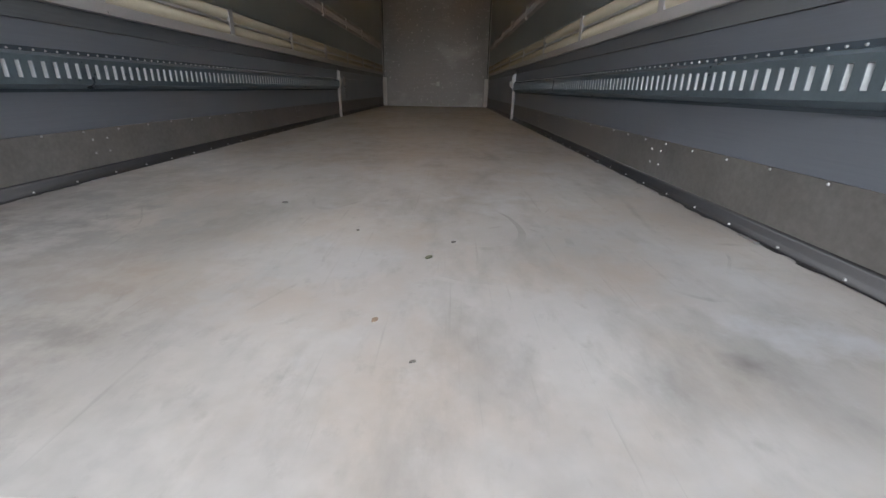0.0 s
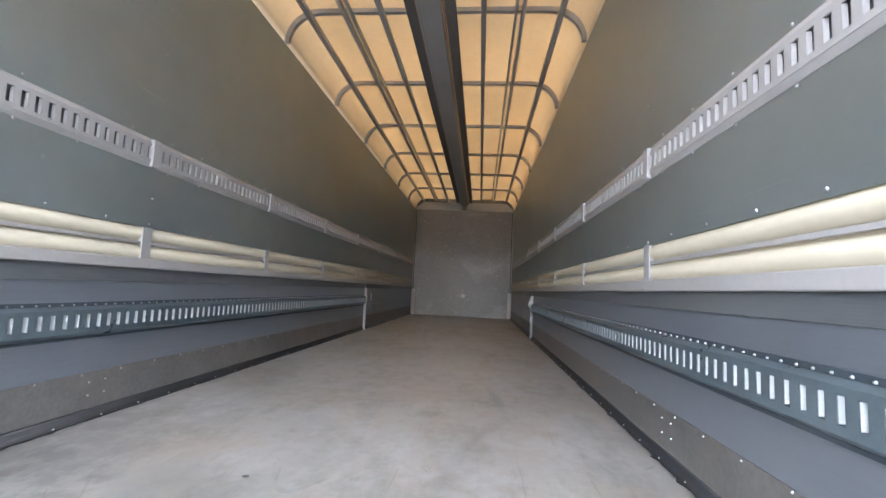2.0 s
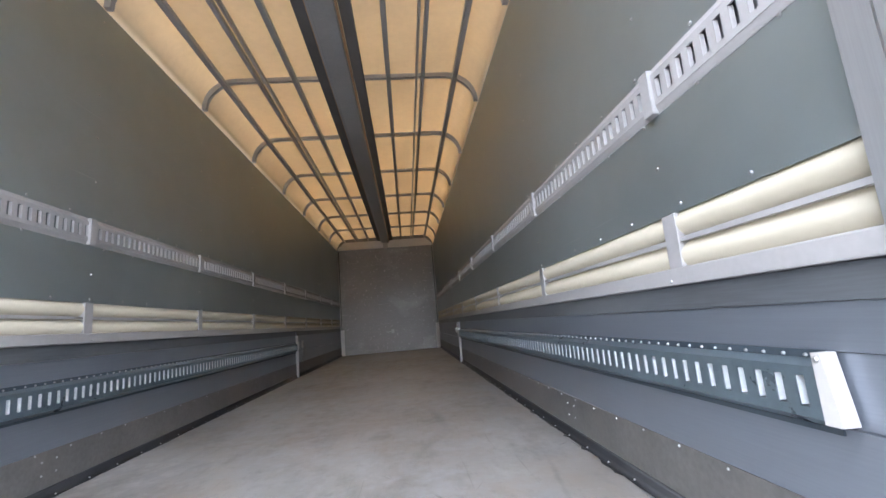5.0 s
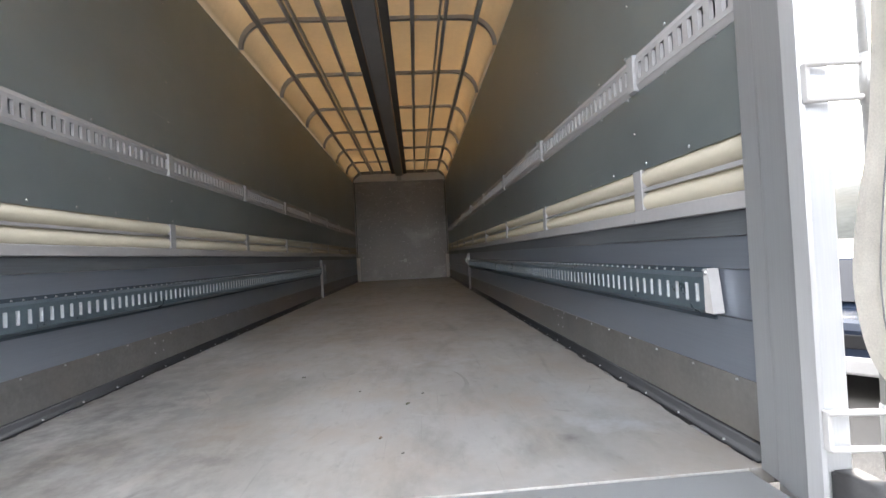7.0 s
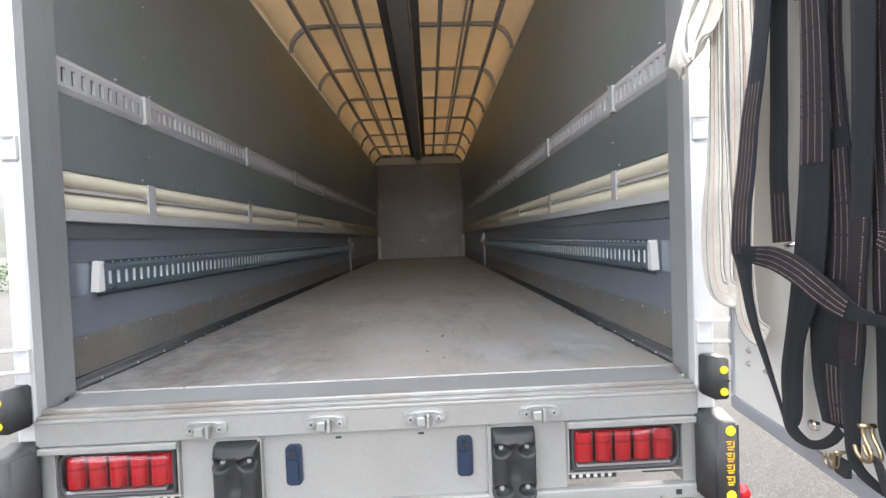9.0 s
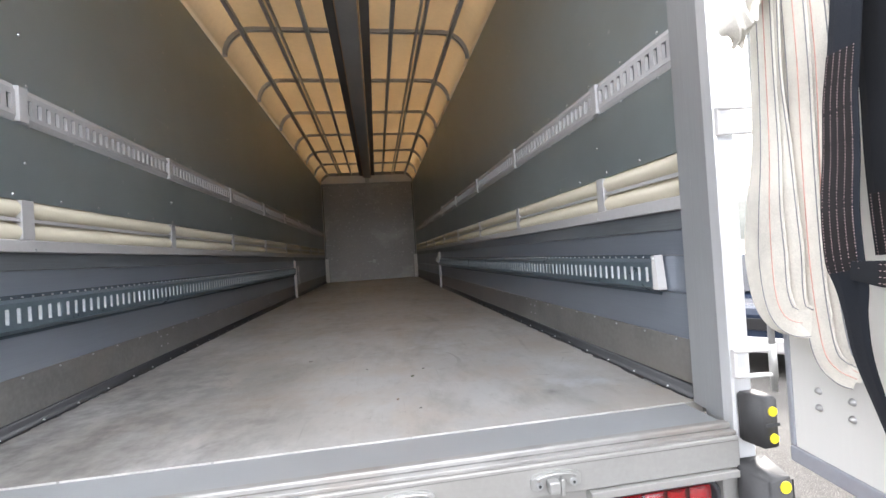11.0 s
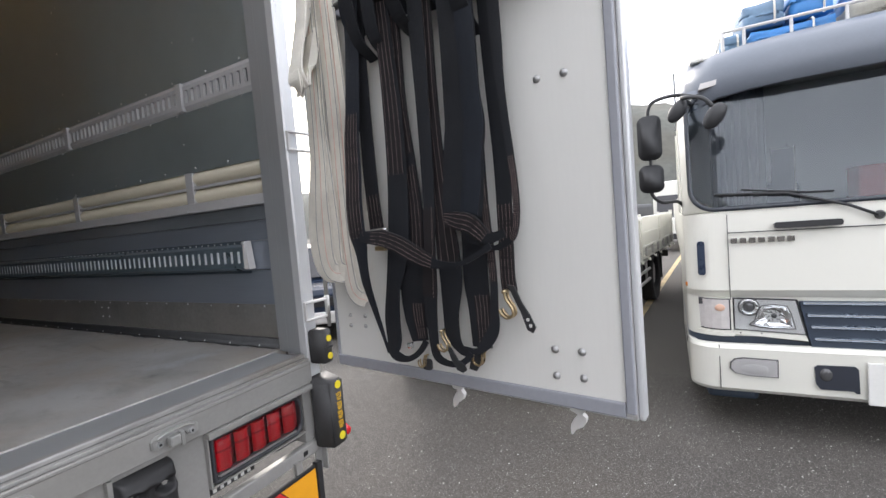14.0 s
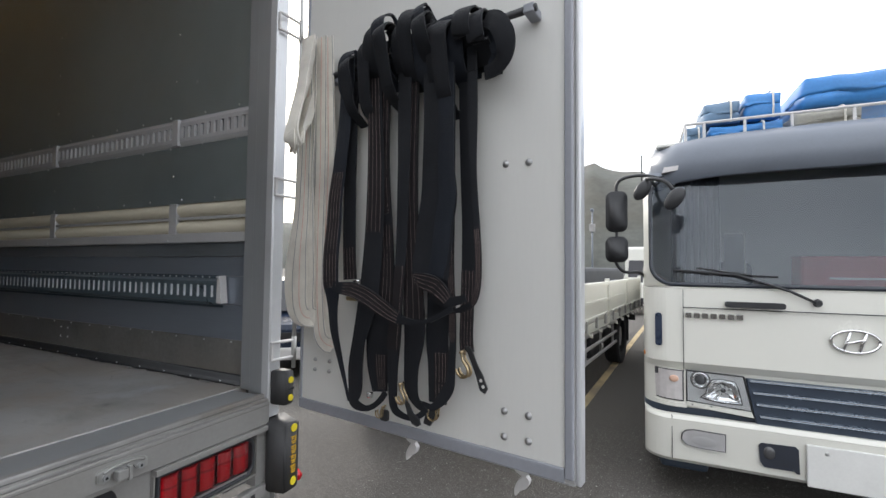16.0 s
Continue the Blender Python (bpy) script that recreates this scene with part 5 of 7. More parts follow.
def stitches(mids, lo, hi, offsets, dash=0.0024, gap=0.0031, wide=0.0012):
    """Running stitches on the face of a strap between two fractions of its length."""
    bm = bmesh.new()
    seg = mids[int(lo * (len(mids) - 1)):int(hi * (len(mids) - 1)) + 1]
    for off in offsets:
        run = 0.0
        for (p, f, w, o), (p2, f2, w2, o2) in zip(seg, seg[1:]):
            d = (p2 - p)
            L = d.length
            if L < 1e-6:
                continue
            d = d / L
            while run < L:
                k = run / L
                a = p.lerp(p2, k) + f.lerp(f2, k) * w * off + o * 0.0010
                e = min(dash, L - run)
                h = f * wide / 2
                q = [bm.verts.new(v) for v in (a - h, a + h, a + h + d * e, a - h + d * e)]
                r = [bm.verts.new(v.co - o * 0.0010) for v in q]
                bm.faces.new(q)
                for i in range(4):
                    bm.faces.new((q[i], r[i], r[(i + 1) % 4], q[(i + 1) % 4]))
                run += dash + gap
            run -= L
    return bm


def strap(label, path, mat=None, sew=(), lines=(), group="black load straps", name="load_strap"):
    """sew: rows of (from, to, offsets) and, where a fold is narrower than its strap, the fold's own edges. lines: rows of (offset, material) woven the whole length."""
    t = thing(name, label, "strap", group, m=DOOR_M)
    bm, mids = ribbon(path)
    part("webbing", bm, mat or WEB, t)
    x, y, z, w = path[0]
    if z > 1.2 and name == "load_strap":
        part("bar_loop", ribbon([(x, y - 0.002, z - 0.10, w), (x, y - 0.002, z - 0.02, w), (x, min(y, -0.06) + 0.004, min(1.300, z + 0.03), w), (x, -0.036, min(1.294, z + 0.025), w), (x, -0.022, 1.25, w), (x, -0.018, 1.16, w * 0.9)], 0.003, 6)[0], mat or WEB, t, "strap end wrapped over the bar")
    for lo, hi, offs, *span in sew:
        left, right = span[0] if span else (-0.485, 0.485)
        seg = mids[int(lo * (len(mids) - 1)):int(hi * (len(mids) - 1)) + 1]
        lift = [(q + o * 0.0020, f, w, o) for q, f, w, o in seg]
        patch = bmesh.new()
        rows = [[patch.verts.new(v) for v in (q + f * w * left, q + f * w * right, q + f * w * right - o * 0.0024, q + f * w * left - o * 0.0024)] for q, f, w, o in lift]
        for a, b in zip(rows, rows[1:]):
            for j in range(4):
                patch.faces.new((a[j], a[(j + 1) % 4], b[(j + 1) % 4], b[j]))
        patch.faces.new(rows[0]), patch.faces.new(rows[-1])
        bmesh.ops.recalc_face_normals(patch, faces=list(patch.faces))
        part("sewn_fold", patch, WEB_SEWN, t, "brownish doubled sewn fold")
        b = stitches(lift, 0.0, 1.0, offs)
        tagged(part("stitching", b, STITCH, t, "pale running stitches"), kind="stuff")
    for off, lm in lines:
        tagged(part("woven_line", woven_line(mids, off), lm, t, "woven marker line"), kind="stuff")
    return t


def claw_hook(parent, s, y, z, turn=0.0, size=1.0):
    """A double-wire claw hook with its pin."""
    m = Matrix.Translation((s, y, z)) @ Matrix.Rotation(radians(turn), 4, "Y") @ Matrix.Scale(size, 4)
    for dy in (-0.010, 0.010):
        p = smooth_path([(0.0, dy, 0.030), (-0.002, dy, 0.005), (0.010, dy, -0.025), (0.006, dy, -0.048), (-0.016, dy, -0.054), (-0.032, dy, -0.040), (-0.036, dy, -0.022)], 5)
        part("hook", tube([m @ q for q in p], 0.0048 * size, 8), BRASS, parent, "gold-plated wire claw hook", True)
    part("pin", tube([m @ Vector((0, -0.018, 0.030)), m @ Vector((0, 0.018, 0.030))], 0.006 * size, 8), BRASS, parent, "", True)


S3, S4, S5 = (-0.3, 0.0, 0.3), (-0.36, -0.12, 0.12, 0.36), (-0.4, -0.2, 0.0, 0.2, 0.4)
# white polyester slings, then black straps
WL = ((-0.45, STITCH_DARK), (0.02, STITCH_RED), (0.43, STITCH_DARK))
s = strap("thick white lifting sling looped beside the door hinge", [(0.000, -0.085, 1.437, 0.041), (0.001, -0.085, 1.131, 0.044), (-0.009, -0.085, 0.914, 0.045), (-0.020, -0.085, 0.742, 0.056), (-0.041, -0.085, 0.611, 0.074), (-0.053, -0.085, 0.503, 0.083), (-0.046, -0.085, 0.416, 0.078), (-0.030, -0.083, 0.372, 0.076), (-0.008, -0.075, 0.350, 0.071), (0.022, -0.060, 0.345, 0.059)], WEB_WHITE, lines=((0.45, STITCH_DARK),), group="white slings", name="lifting_sling")
s = strap("thick white lifting sling looped beside the door hinge", [(0.044, -0.100, 1.418, 0.035), (0.041, -0.100, 1.119, 0.046), (0.036, -0.100, 0.907, 0.048), (0.030, -0.100, 0.738, 0.059), (0.018, -0.100, 0.611, 0.071), (0.014, -0.100, 0.505, 0.087), (0.017, -0.100, 0.421, 0.083), (0.030, -0.098, 0.372, 0.081), (0.052, -0.090, 0.352, 0.073), (0.080, -0.070, 0.350, 0.055)], WEB_WHITE, lines=WL, group="white slings", name="lifting_sling")
s = strap("thick white lifting sling looped beside the door hinge", [(0.052, -0.090, 1.420, 0.039), (0.050, -0.090, 1.119, 0.043), (0.045, -0.090, 0.907, 0.039), (0.048, -0.090, 0.737, 0.055), (0.049, -0.090, 0.611, 0.066), (0.049, -0.090, 0.506, 0.078), (0.049, -0.090, 0.421, 0.073), (0.056, -0.088, 0.376, 0.071), (0.076, -0.080, 0.358, 0.063), (0.095, -0.060, 0.356, 0.049)], WEB_WHITE, lines=((0.44, STITCH_DARK),), group="white slings", name="lifting_sling")
s = strap("white lifting sling with red and black woven lines", [(0.080, -0.075, 1.419, 0.059), (0.087, -0.075, 1.118, 0.061), (0.090, -0.075, 0.905, 0.061), (0.085, -0.075, 0.694, 0.065), (0.086, -0.075, 0.485, 0.065), (0.095, -0.075, 0.361, 0.065), (0.106, -0.073, 0.292, 0.066), (0.124, -0.064, 0.262, 0.066), (0.146, -0.050, 0.250, 0.055)], WEB_WHITE, lines=WL, group="white slings", name="lifting_sling")
s = strap("white lifting sling with red and black woven lines", [(0.105, -0.065, 1.416, 0.052), (0.117, -0.065, 1.115, 0.063), (0.124, -0.065, 0.903, 0.067), (0.117, -0.065, 0.694, 0.063), (0.110, -0.065, 0.485, 0.051), (0.118, -0.065, 0.383, 0.051), (0.128, -0.063, 0.300, 0.056), (0.142, -0.055, 0.272, 0.054), (0.158, -0.045, 0.262, 0.044)], WEB_WHITE, lines=((0.0, STITCH_RED), (0.45, STITCH_DARK)), group="white slings", name="lifting_sling")
s = strap("black load strap with a tapered hanging tail", [(0.224, -0.070, 1.308, 0.062), (0.220, -0.078, 1.094, 0.062), (0.214, -0.096, 0.893, 0.064), (0.214, -0.110, 0.792, 0.068), (0.222, -0.124, 0.685, 0.072), (0.227, -0.138, 0.589, 0.074), (0.242, -0.151, 0.500, 0.073), (0.250, -0.150, 0.450, 0.062), (0.247, -0.143, 0.400, 0.045), (0.238, -0.125, 0.320, 0.037), (0.240, -0.100, 0.228, 0.026), (0.244, -0.075, 0.134, 0.015), (0.245, -0.060, 0.074, 0.008)], WEB_BLUE, sew=((0.18, 0.54, S5, (-0.46, 0.36)),))
s = strap("black load strap ending in a gold buckle", [(0.226, -0.050, 1.315, 0.052), (0.225, -0.050, 1.099, 0.059), (0.221, -0.050, 0.893, 0.060), (0.226, -0.054, 0.792, 0.060), (0.232, -0.060, 0.690, 0.062), (0.237, -0.062, 0.589, 0.062), (0.243, -0.062, 0.499, 0.064)], WEB, sew=((0.80, 1.0, S4, (-0.30, 0.48)),))
part("buckle", boxes((0.228, 0.274, -0.066, -0.044, 0.424, 0.440), (0.240, 0.262, -0.068, -0.042, 0.440, 0.470), bevel=0.004), BRASS, s, "gold buckle")
part("buckle_pin", tube([(0.268, -0.07, 0.490), (0.290, -0.05, 0.498)], 0.006, 8), CHROME, s, "", True)
s = strap("long looped black load strap with a stitched end and hook", [(0.351, -0.075, 1.321, 0.063), (0.362, -0.075, 1.066, 0.064), (0.369, -0.075, 0.873, 0.074), (0.367, -0.075, 0.683, 0.081), (0.356, -0.075, 0.532, 0.086), (0.339, -0.075, 0.417, 0.085), (0.306, -0.075, 0.300, 0.060), (0.291, -0.075, 0.203, 0.067), (0.291, -0.075, 0.135, 0.064), (0.287, -0.075, 0.083, 0.045), (0.334, -0.075, 0.069, 0.022), (0.374, -0.075, 0.082, 0.018), (0.409, -0.075, 0.111, 0.020), (0.428, -0.075, 0.138, 0.022)], WEB, sew=((0.01, 0.245, S4, (-0.40, 0.34)),))
s = strap("black load strap hanging double with a sewn hook end", [(0.374, -0.055, 1.323, 0.069), (0.378, -0.055, 1.069, 0.069), (0.375, -0.055, 0.876, 0.076), (0.386, -0.055, 0.683, 0.088), (0.389, -0.055, 0.532, 0.105), (0.381, -0.055, 0.417, 0.113), (0.371, -0.055, 0.303, 0.100), (0.373, -0.055, 0.210, 0.090), (0.386, -0.055, 0.128, 0.067)], WEB, sew=((0.02, 0.36, S4), (0.38, 0.62, (0.10, 0.24, 0.38), (0.02, 0.47)), (0.82, 0.99, (0.02, 0.14, 0.26, 0.38), (-0.06, 0.47))))
claw_hook(s, 0.412, -0.070, 0.075, 25, 0.53)
part("end_clip", prism(rounded(0.398, 0.432, 0.040, 0.075, 0.008), -0.066, -0.058, "y"), PLASTIC, s, "black end clip")
part("strap_shackle", boxes((0.352, 0.372, -0.085, -0.068, 0.108, 0.128), bevel=0.005), CHROME, s, "bright shackle end")
s = strap("long looped black load strap with a gold claw hook", [(0.499, -0.085, 1.292, 0.057), (0.499, -0.085, 1.037, 0.053), (0.499, -0.085, 0.857, 0.048), (0.496, -0.085, 0.677, 0.045), (0.490, -0.085, 0.534, 0.041), (0.482, -0.085, 0.426, 0.039), (0.470, -0.085, 0.319, 0.053), (0.465, -0.085, 0.238, 0.046), (0.467, -0.085, 0.158, 0.036), (0.474, -0.085, 0.099, 0.030), (0.510, -0.085, 0.081, 0.020), (0.550, -0.085, 0.082, 0.018), (0.580, -0.085, 0.097, 0.018), (0.601, -0.085, 0.120, 0.020)], WEB, sew=((0.3, 0.5, (0.3,)),))
claw_hook(s, 0.512, -0.090, 0.160, -12, 0.72)
part("end_clip", prism([(0.520, 0.135), (0.534, 0.130), (0.556, 0.098), (0.578, 0.086), (0.584, 0.070), (0.572, 0.062), (0.552, 0.068), (0.536, 0.092)], -0.094, -0.088, "y"), PLASTIC, s, "black end clip")
s = strap("black load strap bending into its neighbour's loop", [(0.518, -0.065, 1.296, 0.055), (0.517, -0.065, 1.040, 0.050), (0.512, -0.065, 0.859, 0.057), (0.518, -0.065, 0.677, 0.056), (0.526, -0.065, 0.534, 0.065), (0.532, -0.065, 0.427, 0.080), (0.535, -0.065, 0.331, 0.080), (0.525, -0.065, 0.233, 0.058), (0.526, -0.065, 0.163, 0.051), (0.550, -0.065, 0.123, 0.030), (0.578, -0.065, 0.116, 0.030), (0.611, -0.065, 0.119, 0.018)], WEB, sew=((0.02, 0.5, S3),))
s = strap("wide black load strap with a folded end", [(0.639, -0.100, 1.279, 0.112), (0.645, -0.100, 1.006, 0.113), (0.644, -0.100, 0.837, 0.117), (0.646, -0.100, 0.753, 0.129), (0.633, -0.100, 0.671, 0.130), (0.625, -0.100, 0.587, 0.134), (0.615, -0.100, 0.516, 0.133)], WEB)
s = strap("black load strap lying half over the wide one", [(0.668, -0.104, 1.275, 0.052), (0.672, -0.104, 1.000, 0.054), (0.674, -0.104, 0.836, 0.056), (0.678, -0.104, 0.752, 0.060), (0.664, -0.104, 0.671, 0.060), (0.655, -0.104, 0.590, 0.060), (0.640, -0.104, 0.520, 0.058)], WEB_BLUE)
s = strap("striped black strap folded over the wide one", [(0.572, -0.118, 0.514, 0.030), (0.607, -0.118, 0.503, 0.050), (0.648, -0.118, 0.492, 0.052), (0.681, -0.118, 0.467, 0.044), (0.700, -0.118, 0.449, 0.032), (0.724, -0.118, 0.452, 0.026), (0.755, -0.118, 0.461, 0.020)], WEB, sew=((0.0, 0.62, S4),))
s = strap("narrow black strap crossing behind the folded one", [(0.625, -0.108, 0.464, 0.020), (0.647, -0.108, 0.450, 0.022), (0.680, -0.108, 0.439, 0.020), (0.705, -0.108, 0.440, 0.018)], WEB)
s = strap("short black strap with a sewn end and claw hook", [(0.611, -0.050, 1.026, 0.080), (0.613, -0.050, 0.675, 0.079), (0.613, -0.050, 0.500, 0.079), (0.615, -0.050, 0.414, 0.081), (0.612, -0.050, 0.328, 0.084), (0.617, -0.050, 0.242, 0.075), (0.617, -0.050, 0.130, 0.066)], WEB, sew=((0.77, 0.99, (-0.06, 0.10, 0.26, 0.40), (-0.16, 0.48)),))
claw_hook(s, 0.626, -0.062, 0.112, 30, 0.68)
part("end_clip", prism([(0.596, 0.128), (0.622, 0.128), (0.618, 0.092), (0.600, 0.062), (0.576, 0.066), (0.582, 0.092)], -0.066, -0.058, "y"), PLASTIC, s, "black end clip")
s = strap("long looped black load strap at the edge of the bundle", [(0.672, -0.080, 1.006, 0.036), (0.674, -0.080, 0.754, 0.034), (0.677, -0.080, 0.587, 0.027), (0.682, -0.080, 0.504, 0.021), (0.687, -0.080, 0.422, 0.022), (0.689, -0.080, 0.340, 0.023), (0.685, -0.080, 0.258, 0.025), (0.677, -0.080, 0.195, 0.035), (0.650, -0.080, 0.154, 0.034), (0.626, -0.080, 0.130, 0.022), (0.607, -0.080, 0.121, 0.016)], WEB, sew=((0.18, 0.52, S3),))
s = strap("black load strap with a gold claw hook and rubber tail", [(0.708, -0.055, 1.246, 0.043), (0.710, -0.055, 1.007, 0.041), (0.718, -0.055, 0.838, 0.046), (0.726, -0.055, 0.670, 0.048), (0.725, -0.055, 0.504, 0.046), (0.722, -0.055, 0.421, 0.044), (0.720, -0.055, 0.340, 0.044), (0.723, -0.055, 0.300, 0.046)], WEB, sew=((0.55, 0.99, S4),))
claw_hook(s, 0.722, -0.066, 0.276, -14, 0.85)
part("tail_tag", prism([(0.722, 0.318), (0.742, 0.314), (0.760, 0.272), (0.780, 0.240), (0.796, 0.205), (0.788, 0.190), (0.772, 0.198), (0.758, 0.240), (0.742, 0.275)], -0.066, -0.060, "y"), PLASTIC, s, "dark grey rubber tail")
bm = bmesh.new()
add_disc(bm, (0.776, -0.0662, 0.226), (0, -1, 0), 0.005, 0.001, 10, False)
add_disc(bm, (0.783, -0.0662, 0.210), (0, -1, 0), 0.005, 0.001, 10, False)
part("eyelets", bm, WHITE_DOOR, s)
s = strap("black load strap curling round at the edge of the bundle", [(0.749, -0.085, 1.220, 0.030), (0.752, -0.085, 0.990, 0.033), (0.757, -0.088, 0.827, 0.024), (0.773, -0.092, 0.666, 0.020), (0.781, -0.095, 0.586, 0.018), (0.781, -0.095, 0.508, 0.018), (0.766, -0.092, 0.452, 0.018), (0.729, -0.085, 0.429, 0.020), (0.706, -0.085, 0.421, 0.014), (0.687, -0.085, 0.424, 0.014)], WEB, sew=((0.35, 0.7, S3),))
s = strap("striped black strap slung across the others", [(0.262, -0.158, 0.477, 0.032), (0.296, -0.148, 0.473, 0.042), (0.334, -0.132, 0.467, 0.052), (0.390, -0.125, 0.446, 0.056), (0.450, -0.125, 0.417, 0.054), (0.496, -0.125, 0.396, 0.044), (0.540, -0.125, 0.383, 0.026), (0.599, -0.125, 0.381, 0.016), (0.651, -0.125, 0.397, 0.014), (0.691, -0.125, 0.417, 0.016), (0.714, -0.125, 0.430, 0.018)], WEB, sew=((0.12, 0.55, S4),))
t = thing("folded_sling", "thick bundled fold of white sling hanging beside the door hinge", "strap", "white slings", m=DOOR_M)
for k in range(5):
    d = k * 0.014
    part("webbing", ribbon([(0.02 + d, -0.07 - d, 1.40, 0.055), (0.03 + d, -0.10 - d, 1.27, 0.058), (0.06 + d, -0.15 - d * 0.8, 1.16, 0.060), (0.10 + d * 0.6, -0.21 - d * 0.5, 1.07 - d, 0.060), (0.128 + d * 0.3, -0.245 + d * 0.4, 0.985 - d * 0.6, 0.056), (0.122, -0.225 + d * 0.6, 0.955 + d, 0.045), (0.10 - d * 0.4, -0.19 + d, 1.00 + d, 0.050), (0.06 - d * 0.5, -0.13 + d, 1.12 + d, 0.050), (0.03, -0.07 + d * 0.5, 1.25, 0.045)], 0.006, 6)[0], WEB_WHITE, t)
# bunched loops of strap over the hanging bar: place along it, crest, width, bulge, lean
LOOPS = ((0.235, 1.315, 0.040, 0.00, 0.015), (0.262, 1.290, 0.046, 0.02, -0.010), (0.345, 1.325, 0.052, 0.01, 0.012), (0.385, 1.360, 0.055, 0.02, 0.020), (0.425, 1.388, 0.052, 0.03, 0.000),
         (0.448, 1.345, 0.048, 0.05, -0.012), (0.500, 1.340, 0.052, 0.01, 0.015), (0.540, 1.365, 0.055, 0.03, 0.018), (0.578, 1.375, 0.052, 0.02, -0.008), (0.605, 1.330, 0.048, 0.05, -0.015),
         (0.640, 1.296, 0.056, 0.02, 0.006), (0.675, 1.288, 0.052, 0.04, 0.010), (0.712, 1.290, 0.055, 0.01, 0.012), (0.748, 1.305, 0.056, 0.04, 0.004), (0.785, 1.285, 0.052, 0.03, -0.006))
for i, (sc, top, w, d, lean) in enumerate(LOOPS):
    low = 0.20 + 0.04 * (i % 3) if sc < 0.73 else 0.15
    tip = 0.22 if i in (1, 4, 8) else 0.62
    t = thing("folded_strap", "black strap folded in a loop over the hanging bar", "strap", "folded straps", m=DOOR_M)
    part("webbing", ribbon([(sc - lean, -0.030, top - low, w * 0.8), (sc - lean * 0.7, -0.088 - d * 0.5, top - low + 0.05, w * 0.95), (sc - lean * 0.5, -0.104 - d, top - 0.10, w), (sc, -0.110 - d, top - 0.05, w), (sc + lean * 0.6, -0.095 - d * 0.6, top - 0.014, w * (0.3 + tip)), (sc + lean, -0.066, top + 0.010 * (tip < 0.5), w * tip), (sc + lean, -0.036, top - 0.018, w * (0.2 + tip)), (sc + lean * 0.4, -0.016, top - 0.07, w), (sc, -0.010, top - 0.16, w)], 0.005, 7)[0], WEB if i % 4 else WEB_BLUE, t)
t = thing("folded_strap", "black strap end curling out from the bar", "strap", "folded straps", m=DOOR_M)
part("webbing", ribbon([(0.800, -0.10, 1.250, 0.050), (0.842, -0.115, 1.225, 0.056), (0.868, -0.115, 1.175, 0.058), (0.862, -0.105, 1.130, 0.052), (0.830, -0.09, 1.108, 0.046), (0.790, -0.08, 1.105, 0.040)], 0.006, 8)[0], WEB, t)
part("webbing", ribbon([(0.790, -0.085, 1.235, 0.050), (0.825, -0.09, 1.200, 0.052), (0.838, -0.09, 1.150, 0.046), (0.815, -0.08, 1.120, 0.040)], 0.006, 8)[0], WEB_BLUE, t)

# ---- outside ----
bm = bmesh.new()
bmesh.ops.create_grid(bm, x_segments=24, y_segments=24, size=900)
ground = solid("ground", bm, ASPHALT, "grey asphalt yard with pale grit", "ground", kind="structure")
ground.location = (0, 0, GROUND)
bm = bmesh.new()
rng = random.Random(9)
pale = bmesh.new()
for i in range(11000):
    x, y = rng.uniform(0.9, 4.6), rng.uniform(-3.6, 0.5)
    r = rng.uniform(0.0014, 0.0034) if rng.random() < 0.97 else rng.uniform(0.004, 0.008)
    turn = rng.uniform(0, 3.14)
    v = []
    into = bm if rng.random() < 0.5 else pale
    for k, f, h in ((0, 1.0, 0), (1, 0.7, 0), (2, 1.1, 0), (3, 0.8, 0), (0, 0, 0.7), (0, 0, -0.5)):
        a = turn + k * 1.571
        v.append(into.verts.new((x + r * f * math.cos(a), y + r * f * math.sin(a), GROUND + 0.001 + r * h)))
    for k in range(4):
        into.faces.new((v[k], v[(k + 1) % 4], v[4]))
        into.faces.new((v[(k + 1) % 4], v[k], v[5]))
solid("grit", pale, CHALK, "tiny bright stones worn proud of the asphalt", "grit", kind="stuff")
solid("grit", bm, LINE_WHITE, "loose pale grit scattered on the asphalt", "grit", kind="stuff")
LANE = Vector((1, -0.114, 0)).normalized()


def lane_strip(name, p, q, w, mat, label):
    p, q = Vector(p), Vector(q)
    n = Vector((-(q - p).y, (q - p).x, 0)).normalized() * w / 2
    bm = bmesh.new()
    v = [bm.verts.new(a) for a in (p - n, q - n, q + n, p + n)]
    f = bm.faces.new(v)
    bm.faces.ensure_lookup_table()
    bmesh.ops.extrude_face_region(bm, geom=[f])
    bm.verts.ensure_lookup_table()
    for k in bm.verts[4:]:
        k.co.z += 0.004
    bmesh.ops.recalc_face_normals(bm, faces=list(bm.faces))
    return solid(name, bm, mat, label, "road marking", kind="structure")


lane_strip("road_marking", (3.6, -0.62, GROUND), (24, -2.22, GROUND), 0.10, LINE_YELLOW, "worn yellow parking line on the asphalt")
LINE_FADED = surf("nearly_worn_white_paint", (0.17, 0.165, 0.16), 0.85, 0, 0.5, 14, 160, 0.4, tint=(0.40, 0.39, 0.37), tint_amt=0.8)
lane_strip("road_marking", (2.322, -1.341, GROUND), (2.376, -1.76, GROUND), 0.028, LINE_FADED, "short worn white paint mark on the asphalt")


